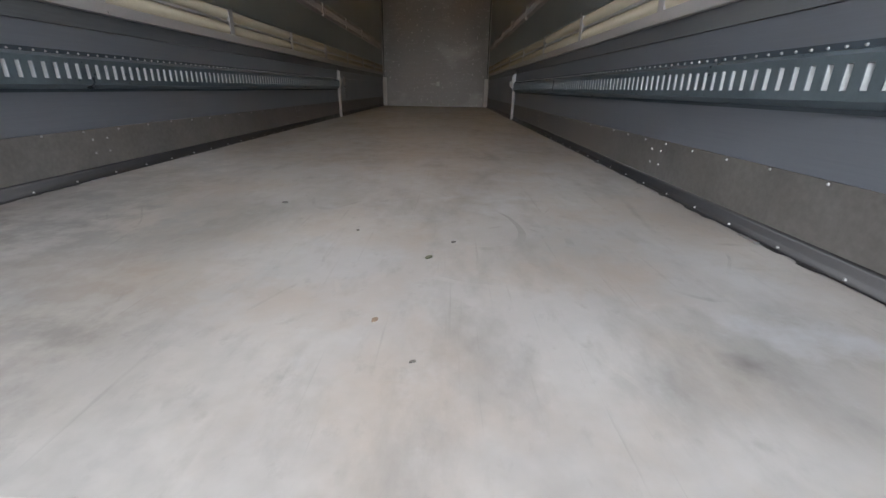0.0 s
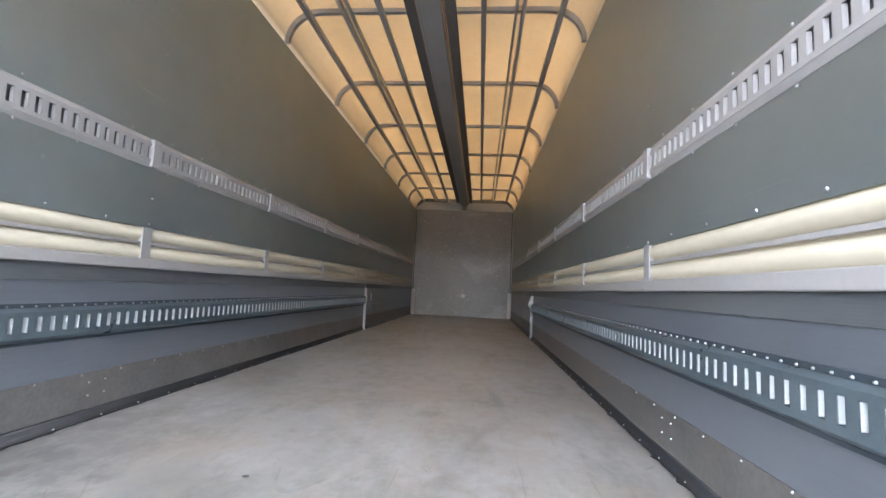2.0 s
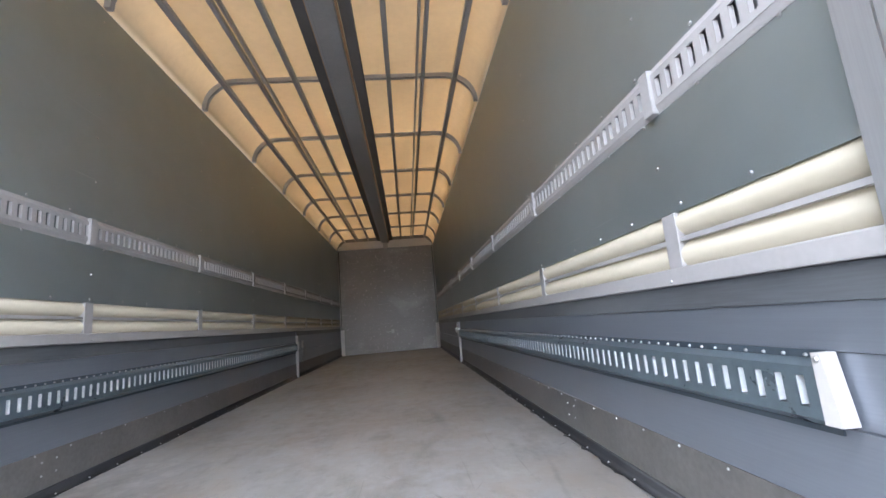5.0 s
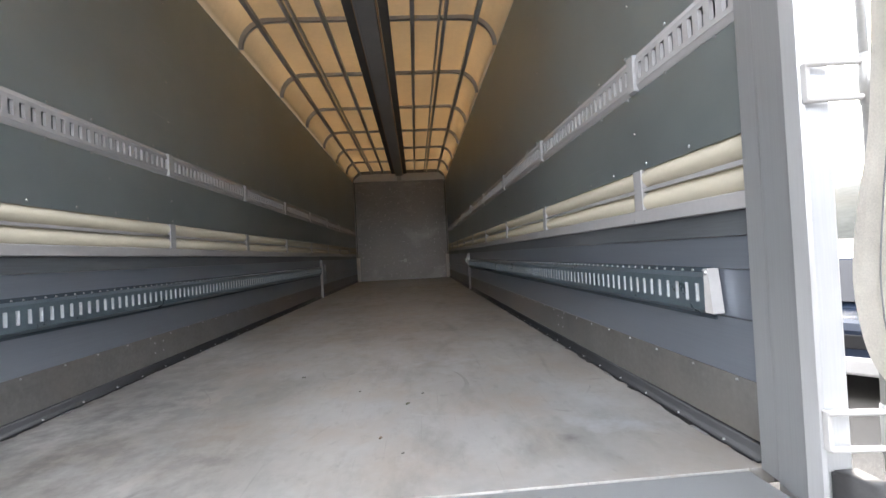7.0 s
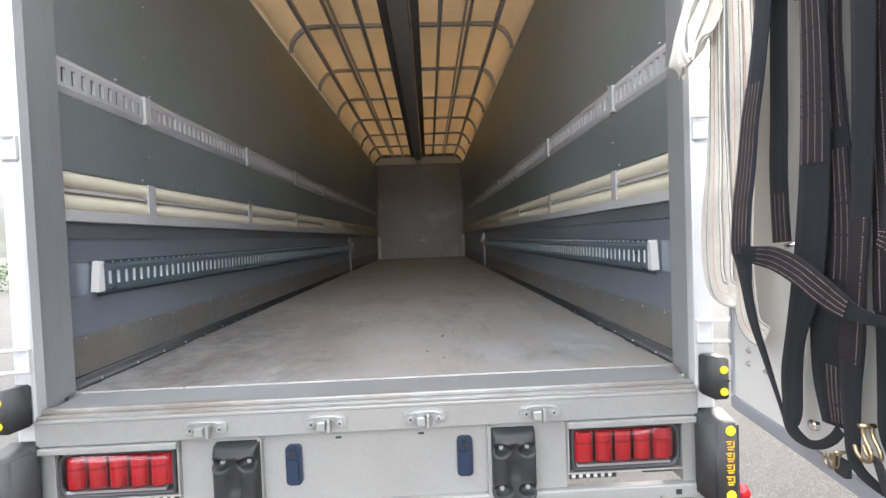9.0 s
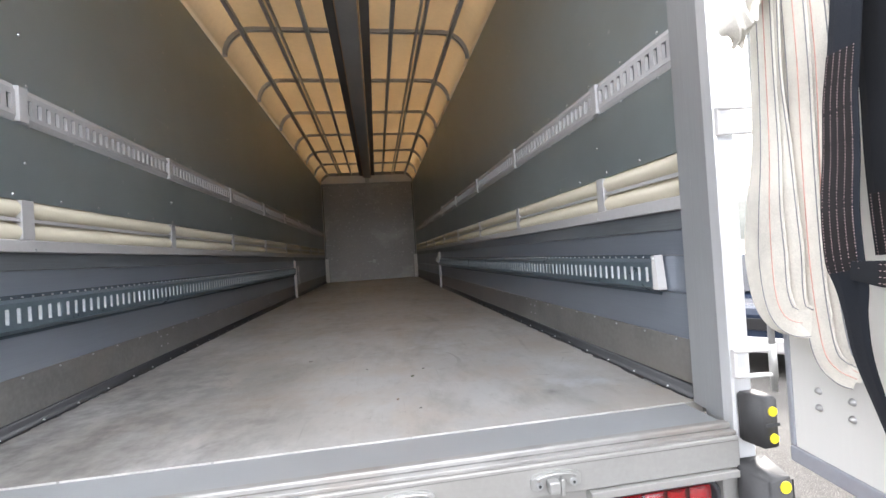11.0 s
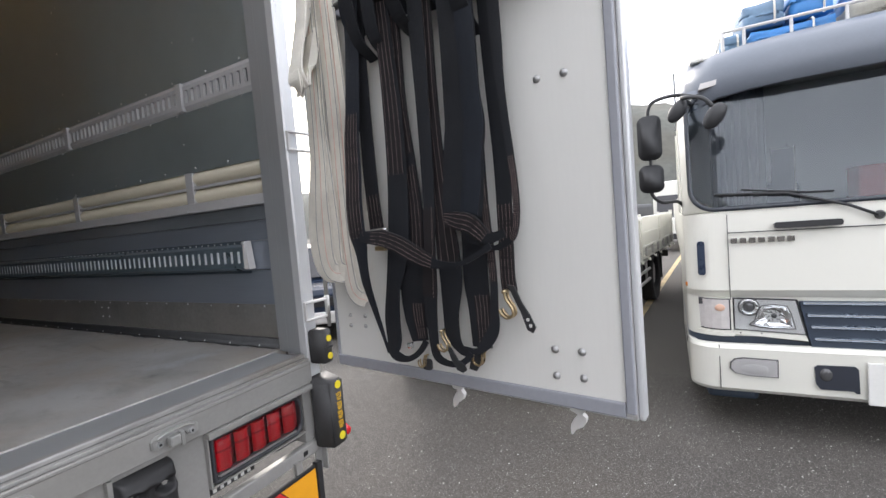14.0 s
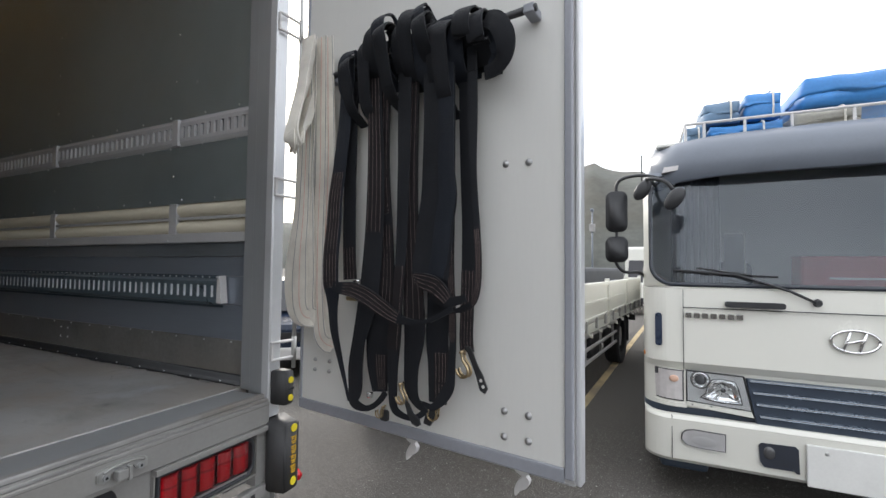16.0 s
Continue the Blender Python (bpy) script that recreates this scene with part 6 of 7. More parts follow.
def hills(az0, az1, far, high, seed, name):
    bm = bmesh.new()
    cols = []
    n = 90
    for i in range(n + 1):
        a = radians(az0 + (az1 - az0) * i / n)
        h = high * (0.75 + 0.35 * noise.noise(Vector((a * 3, seed, 0))) + 0.10 * noise.noise(Vector((a * 16, seed, 3))) + 0.04 * noise.noise(Vector((a * 70, seed, 5))))
        cols.append([bm.verts.new((math.sin(a) * d, math.cos(a) * d, GROUND - 0.5 + h * k)) for d, k in ((far, 0.0), (far + 25, 0.35), (far + 60, 0.75), (far + 95, 1.0), (far + 160, 0.9), (far + 300, 0.0))])
    for a, b in zip(cols, cols[1:]):
        for j in range(5):
            bm.faces.new((a[j], a[j + 1], b[j + 1], b[j]))
    bmesh.ops.recalc_face_normals(bm, faces=list(bm.faces))
    solid(name, bm, HILL, "hazy wooded hillside beyond the yard", "hill", kind="structure", smooth=True)


hills(50, 150, 150, 62, 2.0, "backdrop")
hills(150, 410, 220, 40, 7.0, "backdrop")


LEAVES = surf("hedge_leaves", (0.07, 0.12, 0.035), 0.6, 0, 0.4, 3, 30)
bm = bmesh.new()
rng = random.Random(23)
for i in range(2600):
    c = Vector((-24 + rng.uniform(0, 12), 17.5 + rng.uniform(-0.6, 0.6), GROUND + 1.15 * rng.random() ** 0.7 + 0.12 * math.sin(i * 0.7)))
    a, b = Vector((rng.uniform(-1, 1), rng.uniform(-1, 1), rng.uniform(-1, 1))).normalized() * 0.07, Vector((rng.uniform(-1, 1), rng.uniform(-1, 1), rng.uniform(-1, 1))).normalized() * 0.05
    bm.faces.new([bm.verts.new(p) for p in (c - a, c + b, c + a, c - b)])
solid("hedge", bm, LEAVES, "low green hedge at the edge of the yard", "hedge", kind="stuff")


def cab_truck():
    """White flat-fronted lorry; x across its front, y into it, z from the cargo floor's level."""
    m = Matrix.Translation((3.316, -1.463, -0.009)) @ Matrix.Rotation(-1.5628, 4, "Z") @ Matrix.Scale(1.05, 4)
    t = thing("lorry", "cream-white lorry with chrome trim parked facing the open door", "truck", m=m)
    W, D = 2.21, 1.75

    def plan(inset=0.0, r=0.16, back=D, y0=0.0):
        pts = [(W - inset, back)]
        pts += [(W - inset - r + r * math.sin(radians(a)), y0 + inset + r - r * math.cos(radians(a))) for a in range(90, -1, -9)]
        pts += [(inset - 0.025 + r - r * math.sin(radians(a)), y0 + inset + r - r * math.cos(radians(a))) for a in range(0, 91, 9)]
        return pts + [(inset - 0.025, back)]

    def shell(name, z0, z1, y0, y1, mat, label="", thick=0.03, in0=0.0, in1=0.0):
        """A band of cab wall that leans from y0 at z0 to y1 at z1."""
        bm = bmesh.new()
        rows = []
        for z, yy, ins in ((z0, y0, in0), (z1, y1, in1)):
            rows.append(([bm.verts.new((a, b, z)) for a, b in plan(ins, 0.16, D, yy)], [bm.verts.new((min(max(a, ins - 0.025 + thick), W - ins - thick), b + (thick if b < D - 0.01 else 0), z)) for a, b in plan(ins, 0.16, D, yy)]))
        (a, ai), (b, bi) = rows
        for i in range(len(a) - 1):
            bm.faces.new((a[i], a[i + 1], b[i + 1], b[i]))
            bm.faces.new((ai[i + 1], ai[i], bi[i], bi[i + 1]))
            bm.faces.new((b[i], b[i + 1], bi[i + 1], bi[i]))
            bm.faces.new((a[i + 1], a[i], ai[i], ai[i + 1]))
        bmesh.ops.recalc_face_normals(bm, faces=list(bm.faces))
        return part(name, bm, mat, t, label)

    shell("nose_panel", -0.10, 0.400, 0.0, 0.025, TRUCK, "cream-white nose panel")
    shell("nose_chin", -0.15, -0.101, 0.040, 0.002, TRUCK)
    shell("lamp_recess", -0.408, -0.151, 0.040, 0.045, TRUCK)
    shell("bumper_gap", -0.452, -0.409, 0.040, 0.040, GRILLE, "slate-blue gap above the bumper")
    shell("bumper_lip", -0.470, -0.448, -0.048, -0.022, TRUCK, "", 0.04)
    shell("bumper", -0.735, -0.471, -0.035, -0.050, TRUCK, "cream-white bumper", 0.05)
    shell("bumper_foot", -0.765, -0.736, 0.000, -0.034, TRUCK, "", 0.04)
    part("bumper_seam", boxes((0.136, 0.140, -0.047, -0.020, -0.735, -0.452), (W - 0.140, W - 0.136, -0.047, -0.020, -0.735, -0.452)), DARK, t, "dark bumper seam")
    # corner pillars, roof and visor
    for sx, x0, x1 in ((-1, -0.022, 0.04), (1, W - 0.06, W)):
        o = [(0.16, 0.402), (0.34, 1.22), (0.46, 1.22), (0.30, 0.402)]
        bm = bmesh.new()
        add_prism(bm, o, x0, x1, "x")
        part("door_pillar", bm, TRUCK, t)
        part("cab_side", boxes((x0 + 0.01, x1 - 0.01, 0.31, D, 0.402, 0.60), (x0 + 0.01, x1 - 0.01, 1.05, D, 0.602, 1.22)), TRUCK, t)
        side = part("side_window", boxes((x0 + 0.025, x0 + 0.031, 0.47, 1.045, 0.604, 1.215)), WINDSCREEN, t, "tinted side window")
        side.visible_shadow = False
    shell("roof_cap", 1.222, 1.495, 0.20, 0.34, TRUCK_GREY, "grey roof cap", 0.03, 0.0, 0.06)
    part("roof", boxes((0.07, W - 0.07, 0.36, D, 1.475, 1.505), bevel=0.01), TRUCK, t)
    part("cab_back", boxes((0.0, W, D, D + 0.04, -0.43, 1.495)), TRUCK, t)
    part("cab_floor", boxes((0.04, W - 0.04, 0.05, D - 0.01, -0.20, -0.16)), DASH, t)
    # windscreen with round corners, black border and painted surround
    def lean(z):
        return 0.022 + 0.185 * (z - 0.404) / 0.814

    def bow(x):
        e = min(max(min(x, W - x), 0.0), 0.3)
        return 0.045 * (1 - e / 0.3) ** 2

    def corner(x):
        e = min(max(min(x, W - x), 0.0), 0.16)
        return 0.16 - math.sqrt(0.16 ** 2 - (0.16 - e) ** 2)

    def loop_of(x0, x1, z0, z1, r, n=10, m=14):
        """Round-cornered outline with extra points along its top and bottom."""
        arcs = []
        for cx, cz, a in ((x1 - r, z1 - r, 0), (x0 + r, z1 - r, 90), (x0 + r, z0 + r, 180), (x1 - r, z0 + r, 270)):
            arcs.append([(cx + r * math.cos(radians(a + 90 * i / n)), cz + r * math.sin(radians(a + 90 * i / n))) for i in range(n + 1)])
        out = []
        for i, arc in enumerate(arcs):
            out += arc
            (ax, az), (bx, bz) = arc[-1], arcs[(i + 1) % 4][0]
            out += [(ax + (bx - ax) * k / m, az + (bz - az) * k / m) for k in range(1, m)]
        return out

    def skin_ring(name, rings, mat, label="", close=False):
        """Bands between outlines whose points are (x, y, z)."""
        bm = bmesh.new()
        rows = [[bm.verts.new(p) for p in ring] for ring in rings]
        for a, b in zip(rows, rows[1:]):
            for i in range(len(a)):
                k = (i + 1) % len(a)
                bm.faces.new((a[i], a[k], b[k], b[i]))
        if close:
            bm.faces.new(rows[-1])
        bmesh.ops.recalc_face_normals(bm, faces=list(bm.faces))
        return part(name, bm, mat, t, label, True)

    rim = loop_of(0.008, W - 0.022, 0.412, 1.225, 0.15)
    edge = loop_of(-0.025, W, 0.401, 1.24, 0.004)
    on = [(x, lean(z) + bow(x), z) for x, z in rim]
    skin_ring("windscreen_surround", [[(x, lean(z) + corner(x) * 0.9, z) for x, z in edge], [(x, y + 0.004, z) for x, y, z in on]], TRUCK, "cream-white windscreen surround")
    inner = loop_of(0.034, W - 0.048, 0.440, 1.20, 0.13)
    skin_ring("windscreen_border", [[(x, y + 0.002, z) for x, y, z in on], [(x, y - 0.006, z) for x, y, z in on], [(x, lean(z) + bow(x) - 0.006, z) for x, z in inner], [(x, lean(z) + bow(x) + 0.004, z) for x, z in inner]], GLASS_RIM, "black windscreen border")
    bm = bmesh.new()
    nx, nz = 40, 10
    rows = []
    for j in range(nz + 1):
        z = 0.436 + 0.766 * j / nz
        up = min(z - 0.436, 1.202 - z)
        inset = 0.030 + 0.125 - math.sqrt(max(0.0, 0.125 ** 2 - max(0.0, 0.125 - up) ** 2))
        rows.append([bm.verts.new((inset + (W - 2 * inset) * i / nx, lean(z) + bow(inset + (W - 2 * inset) * i / nx) - 0.003, z)) for i in range(nx + 1)])
    for a, b in zip(rows, rows[1:]):
        for i in range(nx):
            bm.faces.new((a[i], a[i + 1], b[i + 1], b[i]))
    ws = part("windscreen", bm, WINDSCREEN, t, "dark tinted windscreen reflecting the sky", True)
    ws.visible_shadow = False
    # sun visor over the glass
    bm = bmesh.new()
    rows = []
    for i in range(13):
        k = i / 12
        x = 0.03 + (W - 0.06) * k
        bow = 0.16 * (2 * k - 1) ** 6
        rise = 0.022 * (1 - (2 * k - 1) ** 2) - 0.06 * abs(2 * k - 1) ** 9
        rows.append([bm.verts.new((x, y + bow, z + rise)) for y, z in ((0.115, 1.160), (0.090, 1.168), (0.112, 1.350), (0.150, 1.415), (0.24, 1.485), (0.36, 1.505), (0.36, 1.485), (0.25, 1.460), (0.165, 1.40), (0.14, 1.34))])
    for a, b in zip(rows, rows[1:]):
        for j in range(10):
            bm.faces.new((a[j], a[(j + 1) % 10], b[(j + 1) % 10], b[j]))
    bm.faces.new(rows[0]), bm.faces.new(rows[-1])
    bmesh.ops.recalc_face_normals(bm, faces=list(bm.faces))
    part("sun_visor", bm, TRUCK_GREY, t, "long grey sun visor", True)
    for x in (0.16, W - 0.16):
        part("marker_lamp", prism([(x - 0.06, 1.235), (x + 0.06, 1.25), (x + 0.055, 1.283), (x - 0.045, 1.275)], 0.158, 0.25, "y"), LAMP_MILKY, t, "pale roof marker lamp")
    # nose details
    part("nose_seam", boxes((0.215, W - 0.215, -0.003, 0.002, 0.268, 0.274), (0.213, 0.217, -0.003, 0.002, -0.16, 0.39)), DARK, t, "dark panel seam")
    part("grab_handle", prism(rounded(0.455, 0.775, 0.285, 0.322, 0.014), -0.028, 0.004, "y"), PLASTIC, t, "black grab handle")
    part("grab_handle", prism(rounded(W - 0.775, W - 0.455, 0.285, 0.322, 0.014), -0.028, 0.004, "y"), PLASTIC, t)
    for i in range(7):
        x = 0.228 + i * 0.0485
        b = boxes((x, x + 0.036, -0.006, 0.001, 0.203, 0.237), bevel=0.003)
        part("badge_bar", b, BADGE, t, "chrome badge bar" if i == 0 else "")
    bm = bmesh.new()
    pts = [(W / 2 + 0.112 * math.cos(radians(a)), -0.006, 0.110 + 0.066 * math.sin(radians(a))) for a in range(0, 361, 15)]
    add_tube(bm, pts, 0.009, 6)
    add_tube(bm, [(W / 2 - 0.055, -0.006, 0.055), (W / 2 - 0.020, -0.006, 0.165)], 0.009, 6)
    add_tube(bm, [(W / 2 + 0.020, -0.006, 0.055), (W / 2 + 0.055, -0.006, 0.165)], 0.009, 6)
    add_tube(bm, smooth_path([(W / 2 - 0.048, -0.006, 0.098), (W / 2 - 0.015, -0.006, 0.104), (W / 2 + 0.015, -0.006, 0.116), (W / 2 + 0.048, -0.006, 0.122)], 4), 0.009, 6)
    part("emblem", bm, CHROME, t, "oval chrome emblem", True)
    for x0, x1 in ((0.055, 0.098), (W - 0.098, W - 0.055)):
        part("corner_vent", prism(rounded(x0 - (0.012 if x0 < 1 else 0), x1 - (0.012 if x0 < 1 else 0), 0.0, 0.225, 0.018), 0.006, 0.075, "y"), NAVY, t, "dark corner vent")
    # headlamps and grille
    for flip in (0, 1):
        def X(v):
            return W - v if flip else v

        def face(name, pts, y0, y1, mat, label=""):
            return part(name, prism([(X(a), b) for a, b in pts], y0, y1, "y"), mat, t, label)

        bezel = [(0.224, -0.385), (0.224, -0.153), (0.560, -0.162), (0.612, -0.428)]
        face("headlamp_case", bezel, 0.014, 0.040, PLASTIC, "black headlamp case")
        bowl = [(0.236, -0.352), (0.236, -0.160), (0.548, -0.168), (0.590, -0.372)]
        face("headlamp_bowl", bowl, 0.008, 0.0135, LAMP_SILVER, "silver headlamp bowl")
        face("headlamp_chin", [(0.228, -0.384), (0.228, -0.360), (0.592, -0.380), (0.604, -0.414)], -0.004, 0.013, TRUCK, "painted strip under the headlamp")
        for sxp in (0.262, 0.372):
            bm = bmesh.new()
            add_disc(bm, (X(sxp), -0.004, -0.374), (0, -1, 0), 0.005, 0.003, 8)
            part("chin_screw", bm, BLACK, t)
        # small round projector
        cx, cz, r = 0.311, -0.208, 0.044
        bm = bmesh.new()
        add_tube(bm, [(X(cx) + r * math.cos(radians(a)), 0.004, cz + r * math.sin(radians(a))) for a in range(0, 361, 15)], 0.007, 8)
        part("projector_ring", bm, CHROME, t, "round chrome ring", True)
        bm = bmesh.new()
        add_tube(bm, [(X(cx) + (r + 0.012) * math.cos(radians(a)), 0.006, cz + (r + 0.012) * math.sin(radians(a))) for a in range(0, 361, 15)], 0.003, 6)
        part("projector_groove", bm, PLASTIC, t, "", True)
        bm = bmesh.new()
        bmesh.ops.create_uvsphere(bm, u_segments=16, v_segments=10, radius=0.037, matrix=Matrix.Translation((X(cx), 0.014, cz)) @ Matrix.Diagonal((1, 0.45, 1, 1)))
        part("projector_lens", bm, TRIM_LENS, t, "dark round projector lens", True)
        # faceted main reflector
        rng = random.Random(17)
        o = [(0.322, -0.318), (0.350, -0.290), (0.362, -0.235), (0.385, -0.205), (0.440, -0.198), (0.500, -0.206), (0.518, -0.25), (0.536, -0.335), (0.44, -0.338), (0.37, -0.330)]
        mx, mz = 0.440, -0.262
        bm = bmesh.new()
        rows = []
        for q, dep in ((1.0, 0.006), (0.86, 0.001), (0.62, 0.007), (0.36, 0.010), (0.12, 0.0115)):
            ring = []
            for i, (a, b) in enumerate(o):
                a2, b2 = o[(i + 1) % len(o)]
                for f in (0.0, 0.5):
                    pa, pb = a + (a2 - a) * f, b + (b2 - b) * f
                    ring.append(bm.verts.new((X(mx + (pa - mx) * q), dep + (rng.uniform(-0.004, 0.002) if 0.3 < q < 0.9 else 0), mz + (pb - mz) * q)))
            rows.append(ring)
        for a, b in zip(rows, rows[1:]):
            for i in range(len(a)):
                k = (i + 1) % len(a)
                bm.faces.new((a[i], a[k], b[k], b[i]))
        bm.faces.new(rows[-1])
        bmesh.ops.recalc_face_normals(bm, faces=list(bm.faces))
        part("main_reflector", bm, CHROME, t, "faceted chrome reflector")
        bm = bmesh.new()
        add_tube(bm, [(X(a), 0.003, b) for a, b in o + o[:1]], 0.0045, 6)
        part("reflector_rim", bm, CHROME, t, "", True)
        bm = bmesh.new()
        add_tube(bm, [(X(mx + (a - mx) * 1.10), 0.006, mz + (b - mz) * 1.10) for a, b in o + o[:1]], 0.003, 6)
        for a in range(0, 360, 60):
            add_tube(bm, [(X(mx) + 0.022 * math.cos(radians(a)), 0.004, mz + 0.022 * math.sin(radians(a))), (X(mx) + 0.040 * math.cos(radians(a + 20)), 0.004, mz + 0.034 * math.sin(radians(a + 20)))], 0.0025, 5)
        part("reflector_shadow_line", bm, TRIM_LENS, t, "dark reflector joints", True)
        bm = bmesh.new()
        add_disc(bm, (X(mx), 0.006, mz), (0, -1, 0), 0.016, 0.010, 12)
        part("bulb_shield", bm, TRIM_LENS, t, "", True)
        c = face("headlamp_glass", bowl, -0.008, -0.005, LAMP_GLASS, "clear headlamp glass")
        c.visible_shadow = False
        # corner indicator: dark case, pale lens
        def wrap(shrink, z0, z1, name, mat, label="", d=0.0):
            pl = [(X(a), b + d) for a, b in ((0.218 - shrink, 0.006), (0.16, 0.004), (0.11, 0.016), (0.070, 0.040), (0.038, 0.078), (0.018 + shrink, 0.128 - shrink), (0.06, 0.14), (0.218 - shrink, 0.06))]
            return part(name, prism(pl, z0, z1, "z"), mat, t, label)
        wrap(-0.008, -0.373, -0.152, "indicator_case", TRUCK, "", 0.004)
        wrap(0.004, -0.364, -0.156, "indicator_seal", PLASTIC, "black indicator seal", 0.001)
        wrap(0.012, -0.356, -0.162, "indicator", LAMP_MILKY, "pale ribbed corner indicator")
        bm = bmesh.new()
        bmesh.ops.create_uvsphere(bm, u_segments=12, v_segments=8, radius=0.024, matrix=Matrix.Translation((X(0.155), 0.000, -0.215)) @ Matrix.Diagonal((1.2, 0.35, 1, 1)))
        part("indicator_bulb", bm, AMBER_PALE, t, "amber bulb behind the lens", True)
        part("corner_strip", prism([(X(a), b - 0.004) for a, b in ((0.23, 0.004), (0.16, 0.0), (0.105, 0.014), (0.062, 0.040), (0.030, 0.078), (0.008, 0.135), (0.06, 0.16), (0.23, 0.05))], -0.402, -0.374, "z"), TRUCK, t)
        bm = bmesh.new()
        add_disc(bm, (X(-0.004), 0.14, -0.075), (1 if flip else -1, -0.4, 0), 0.026, 0.022, 12)
        part("side_repeater", bm, AMBER, t, "amber side repeater", True)
        fog = [(0.196, -0.596), (0.200, -0.560), (0.222, -0.538), (0.262, -0.528), (0.438, -0.532), (0.436, -0.636), (0.30, -0.636), (0.222, -0.624)]
        fx, fz = 0.32, -0.582
        face("fog_case", [(fx + (a - fx) * 1.05, fz + (b - fz) * 1.10) for a, b in fog], -0.053, -0.040, PLASTIC, "black fog lamp case")
        face("fog_bowl", fog, -0.056, -0.0535, LAMP_MILKY, "milky fog lamp lens")
        bm = bmesh.new()
        bmesh.ops.create_uvsphere(bm, u_segments=16, v_segments=8, radius=0.06, matrix=Matrix.Translation((X(0.32), -0.054, -0.592)) @ Matrix.Diagonal((1.3, 0.10, 0.55, 1)))
        part("fog_reflector", bm, LAMP_MILKY, t, "", True)
        c = face("fog_lamp", fog, -0.066, -0.063, LAMP_GLASS, "clear fog lamp glass")
        c.visible_shadow = False
        tow = [(0.640, -0.690), (0.622, -0.660), (0.616, -0.560), (0.630, -0.545), (0.800, -0.540), (0.815, -0.556), (0.818, -0.700), (0.800, -0.700), (0.790, -0.688)]
        face("tow_recess", tow, -0.054, -0.040, NAVY_DARK, "dark tow-eye recess")
        bm = bmesh.new()
        bmesh.ops.create_uvsphere(bm, u_segments=14, v_segments=8, radius=0.04, matrix=Matrix.Translation((X(0.668), -0.052, -0.600)) @ Matrix.Diagonal((0.8, 0.3, 1, 1)))
        part("tow_cap", bm, TRIM_LENS, t, "", True)
    part("grille", prism([(0.566, -0.170), (W - 0.566, -0.170), (W - 0.618, -0.450), (0.618, -0.450)], 0.002, 0.030, "y"), GRILLE, t, "slate-blue grille")
    for i, (z, x0) in enumerate(((-0.180, 0.582), (-0.254, 0.600), (-0.325, 0.616), (-0.398, 0.632))):
        sec = [(0.004, -0.012), (-0.010, -0.010), (-0.020, -0.003), (-0.016, 0.008), (0.004, 0.014)]
        bar = part("grille_bar", prism([(a, z + b) for a, b in sec], x0, W - x0, "x"), BAR_BLUE, t, "blue-grey chrome grille bar" if i == 0 else "")
        # thin chrome strip stands in for the highlight along the bar
        part("bar_highlight", boxes((x0 + 0.004, W - x0 - 0.004, -0.0205, -0.0150, z + 0.0015, z + 0.0065)), CHROME, bar, "bright strip for the bar highlight" if i == 0 else "")
    part("plate_blank", boxes((0.850, W - 0.850, -0.068, -0.052, -0.758, -0.510), bevel=0.006), PLATE, t, "blank number plate holder")
    bm = bmesh.new()
    add_disc(bm, (0.944, -0.068, -0.550), (0, -1, 0), 0.012, 0.006, 10)
    part("plate_screw", bm, CAST, t)
    # wiper, cab fittings
    part("wiper", tube([(0.93, -0.010, 0.330), (0.80, -0.010, 0.40), (0.60, 0.012, 0.470), (0.53, 0.018, 0.495), (0.16, 0.036, 0.522)], 0.009, 6), PLASTIC, t, "black windscreen wiper", True)
    part("wiper", tube([(0.30, 0.050, 0.540), (0.62, 0.028, 0.492), (0.75, 0.026, 0.486)], 0.006, 6), PLASTIC, t)
    bm = bmesh.new()
    add_disc(bm, (0.94, 0.010, 0.330), (0, -1, 0), 0.026, 0.030, 12)
    part("wiper_cap", bm, PLASTIC, t)
    part("dashboard", boxes((0.05, W - 0.05, 0.10, 0.50, 0.20, 0.38), bevel=0.03), DASH, t)
    bm = bmesh.new()
    cols = [[bm.verts.new((0.165 + 0.315 * i / 80, 0.30 + 0.026 * math.sin(i * 0.55) + 0.008 * math.sin(i * 1.37), z)) for z in (0.382, 0.65, 0.92, 1.21)] for i in range(81)]
    for a, b in zip(cols, cols[1:]):
        for j in range(3):
            bm.faces.new((a[j], b[j], b[j + 1], a[j + 1]))
    cloth = part("curtain", bm, CURTAIN, t, "grey pleated cab curtain", True)
    thick = cloth.modifiers.new("thickness", "SOLIDIFY")
    thick.thickness = 0.003
    part("window_card", boxes((0.480, 0.600, 0.160, 0.164, 0.500, 0.775)), DASH, t, "dark card propped in the windscreen")
    part("card_frame", boxes((0.596, 0.605, 0.152, 0.159, 0.490, 0.790), (0.472, 0.595, 0.152, 0.159, 0.776, 0.785), (0.560, 0.566, 0.152, 0.159, 0.786, 0.805)), TAN_BAG, t, "pale edge of the card")
    part("dash_box", boxes((0.91, 1.52, 0.20, 0.42, 0.381, 0.625), bevel=0.02), MAROON, t, "maroon box on the dashboard")
    part("dash_box_stripe", boxes((1.06, 1.48, 0.1955, 0.1995, 0.475, 0.487)), WHITE_DOOR, t, "pale stripe")
    for x in (0.35, 1.25):
        part("seat_back", boxes((x, x + 0.50, 1.20, 1.34, 0.0, 0.60), bevel=0.05), DASH, t)
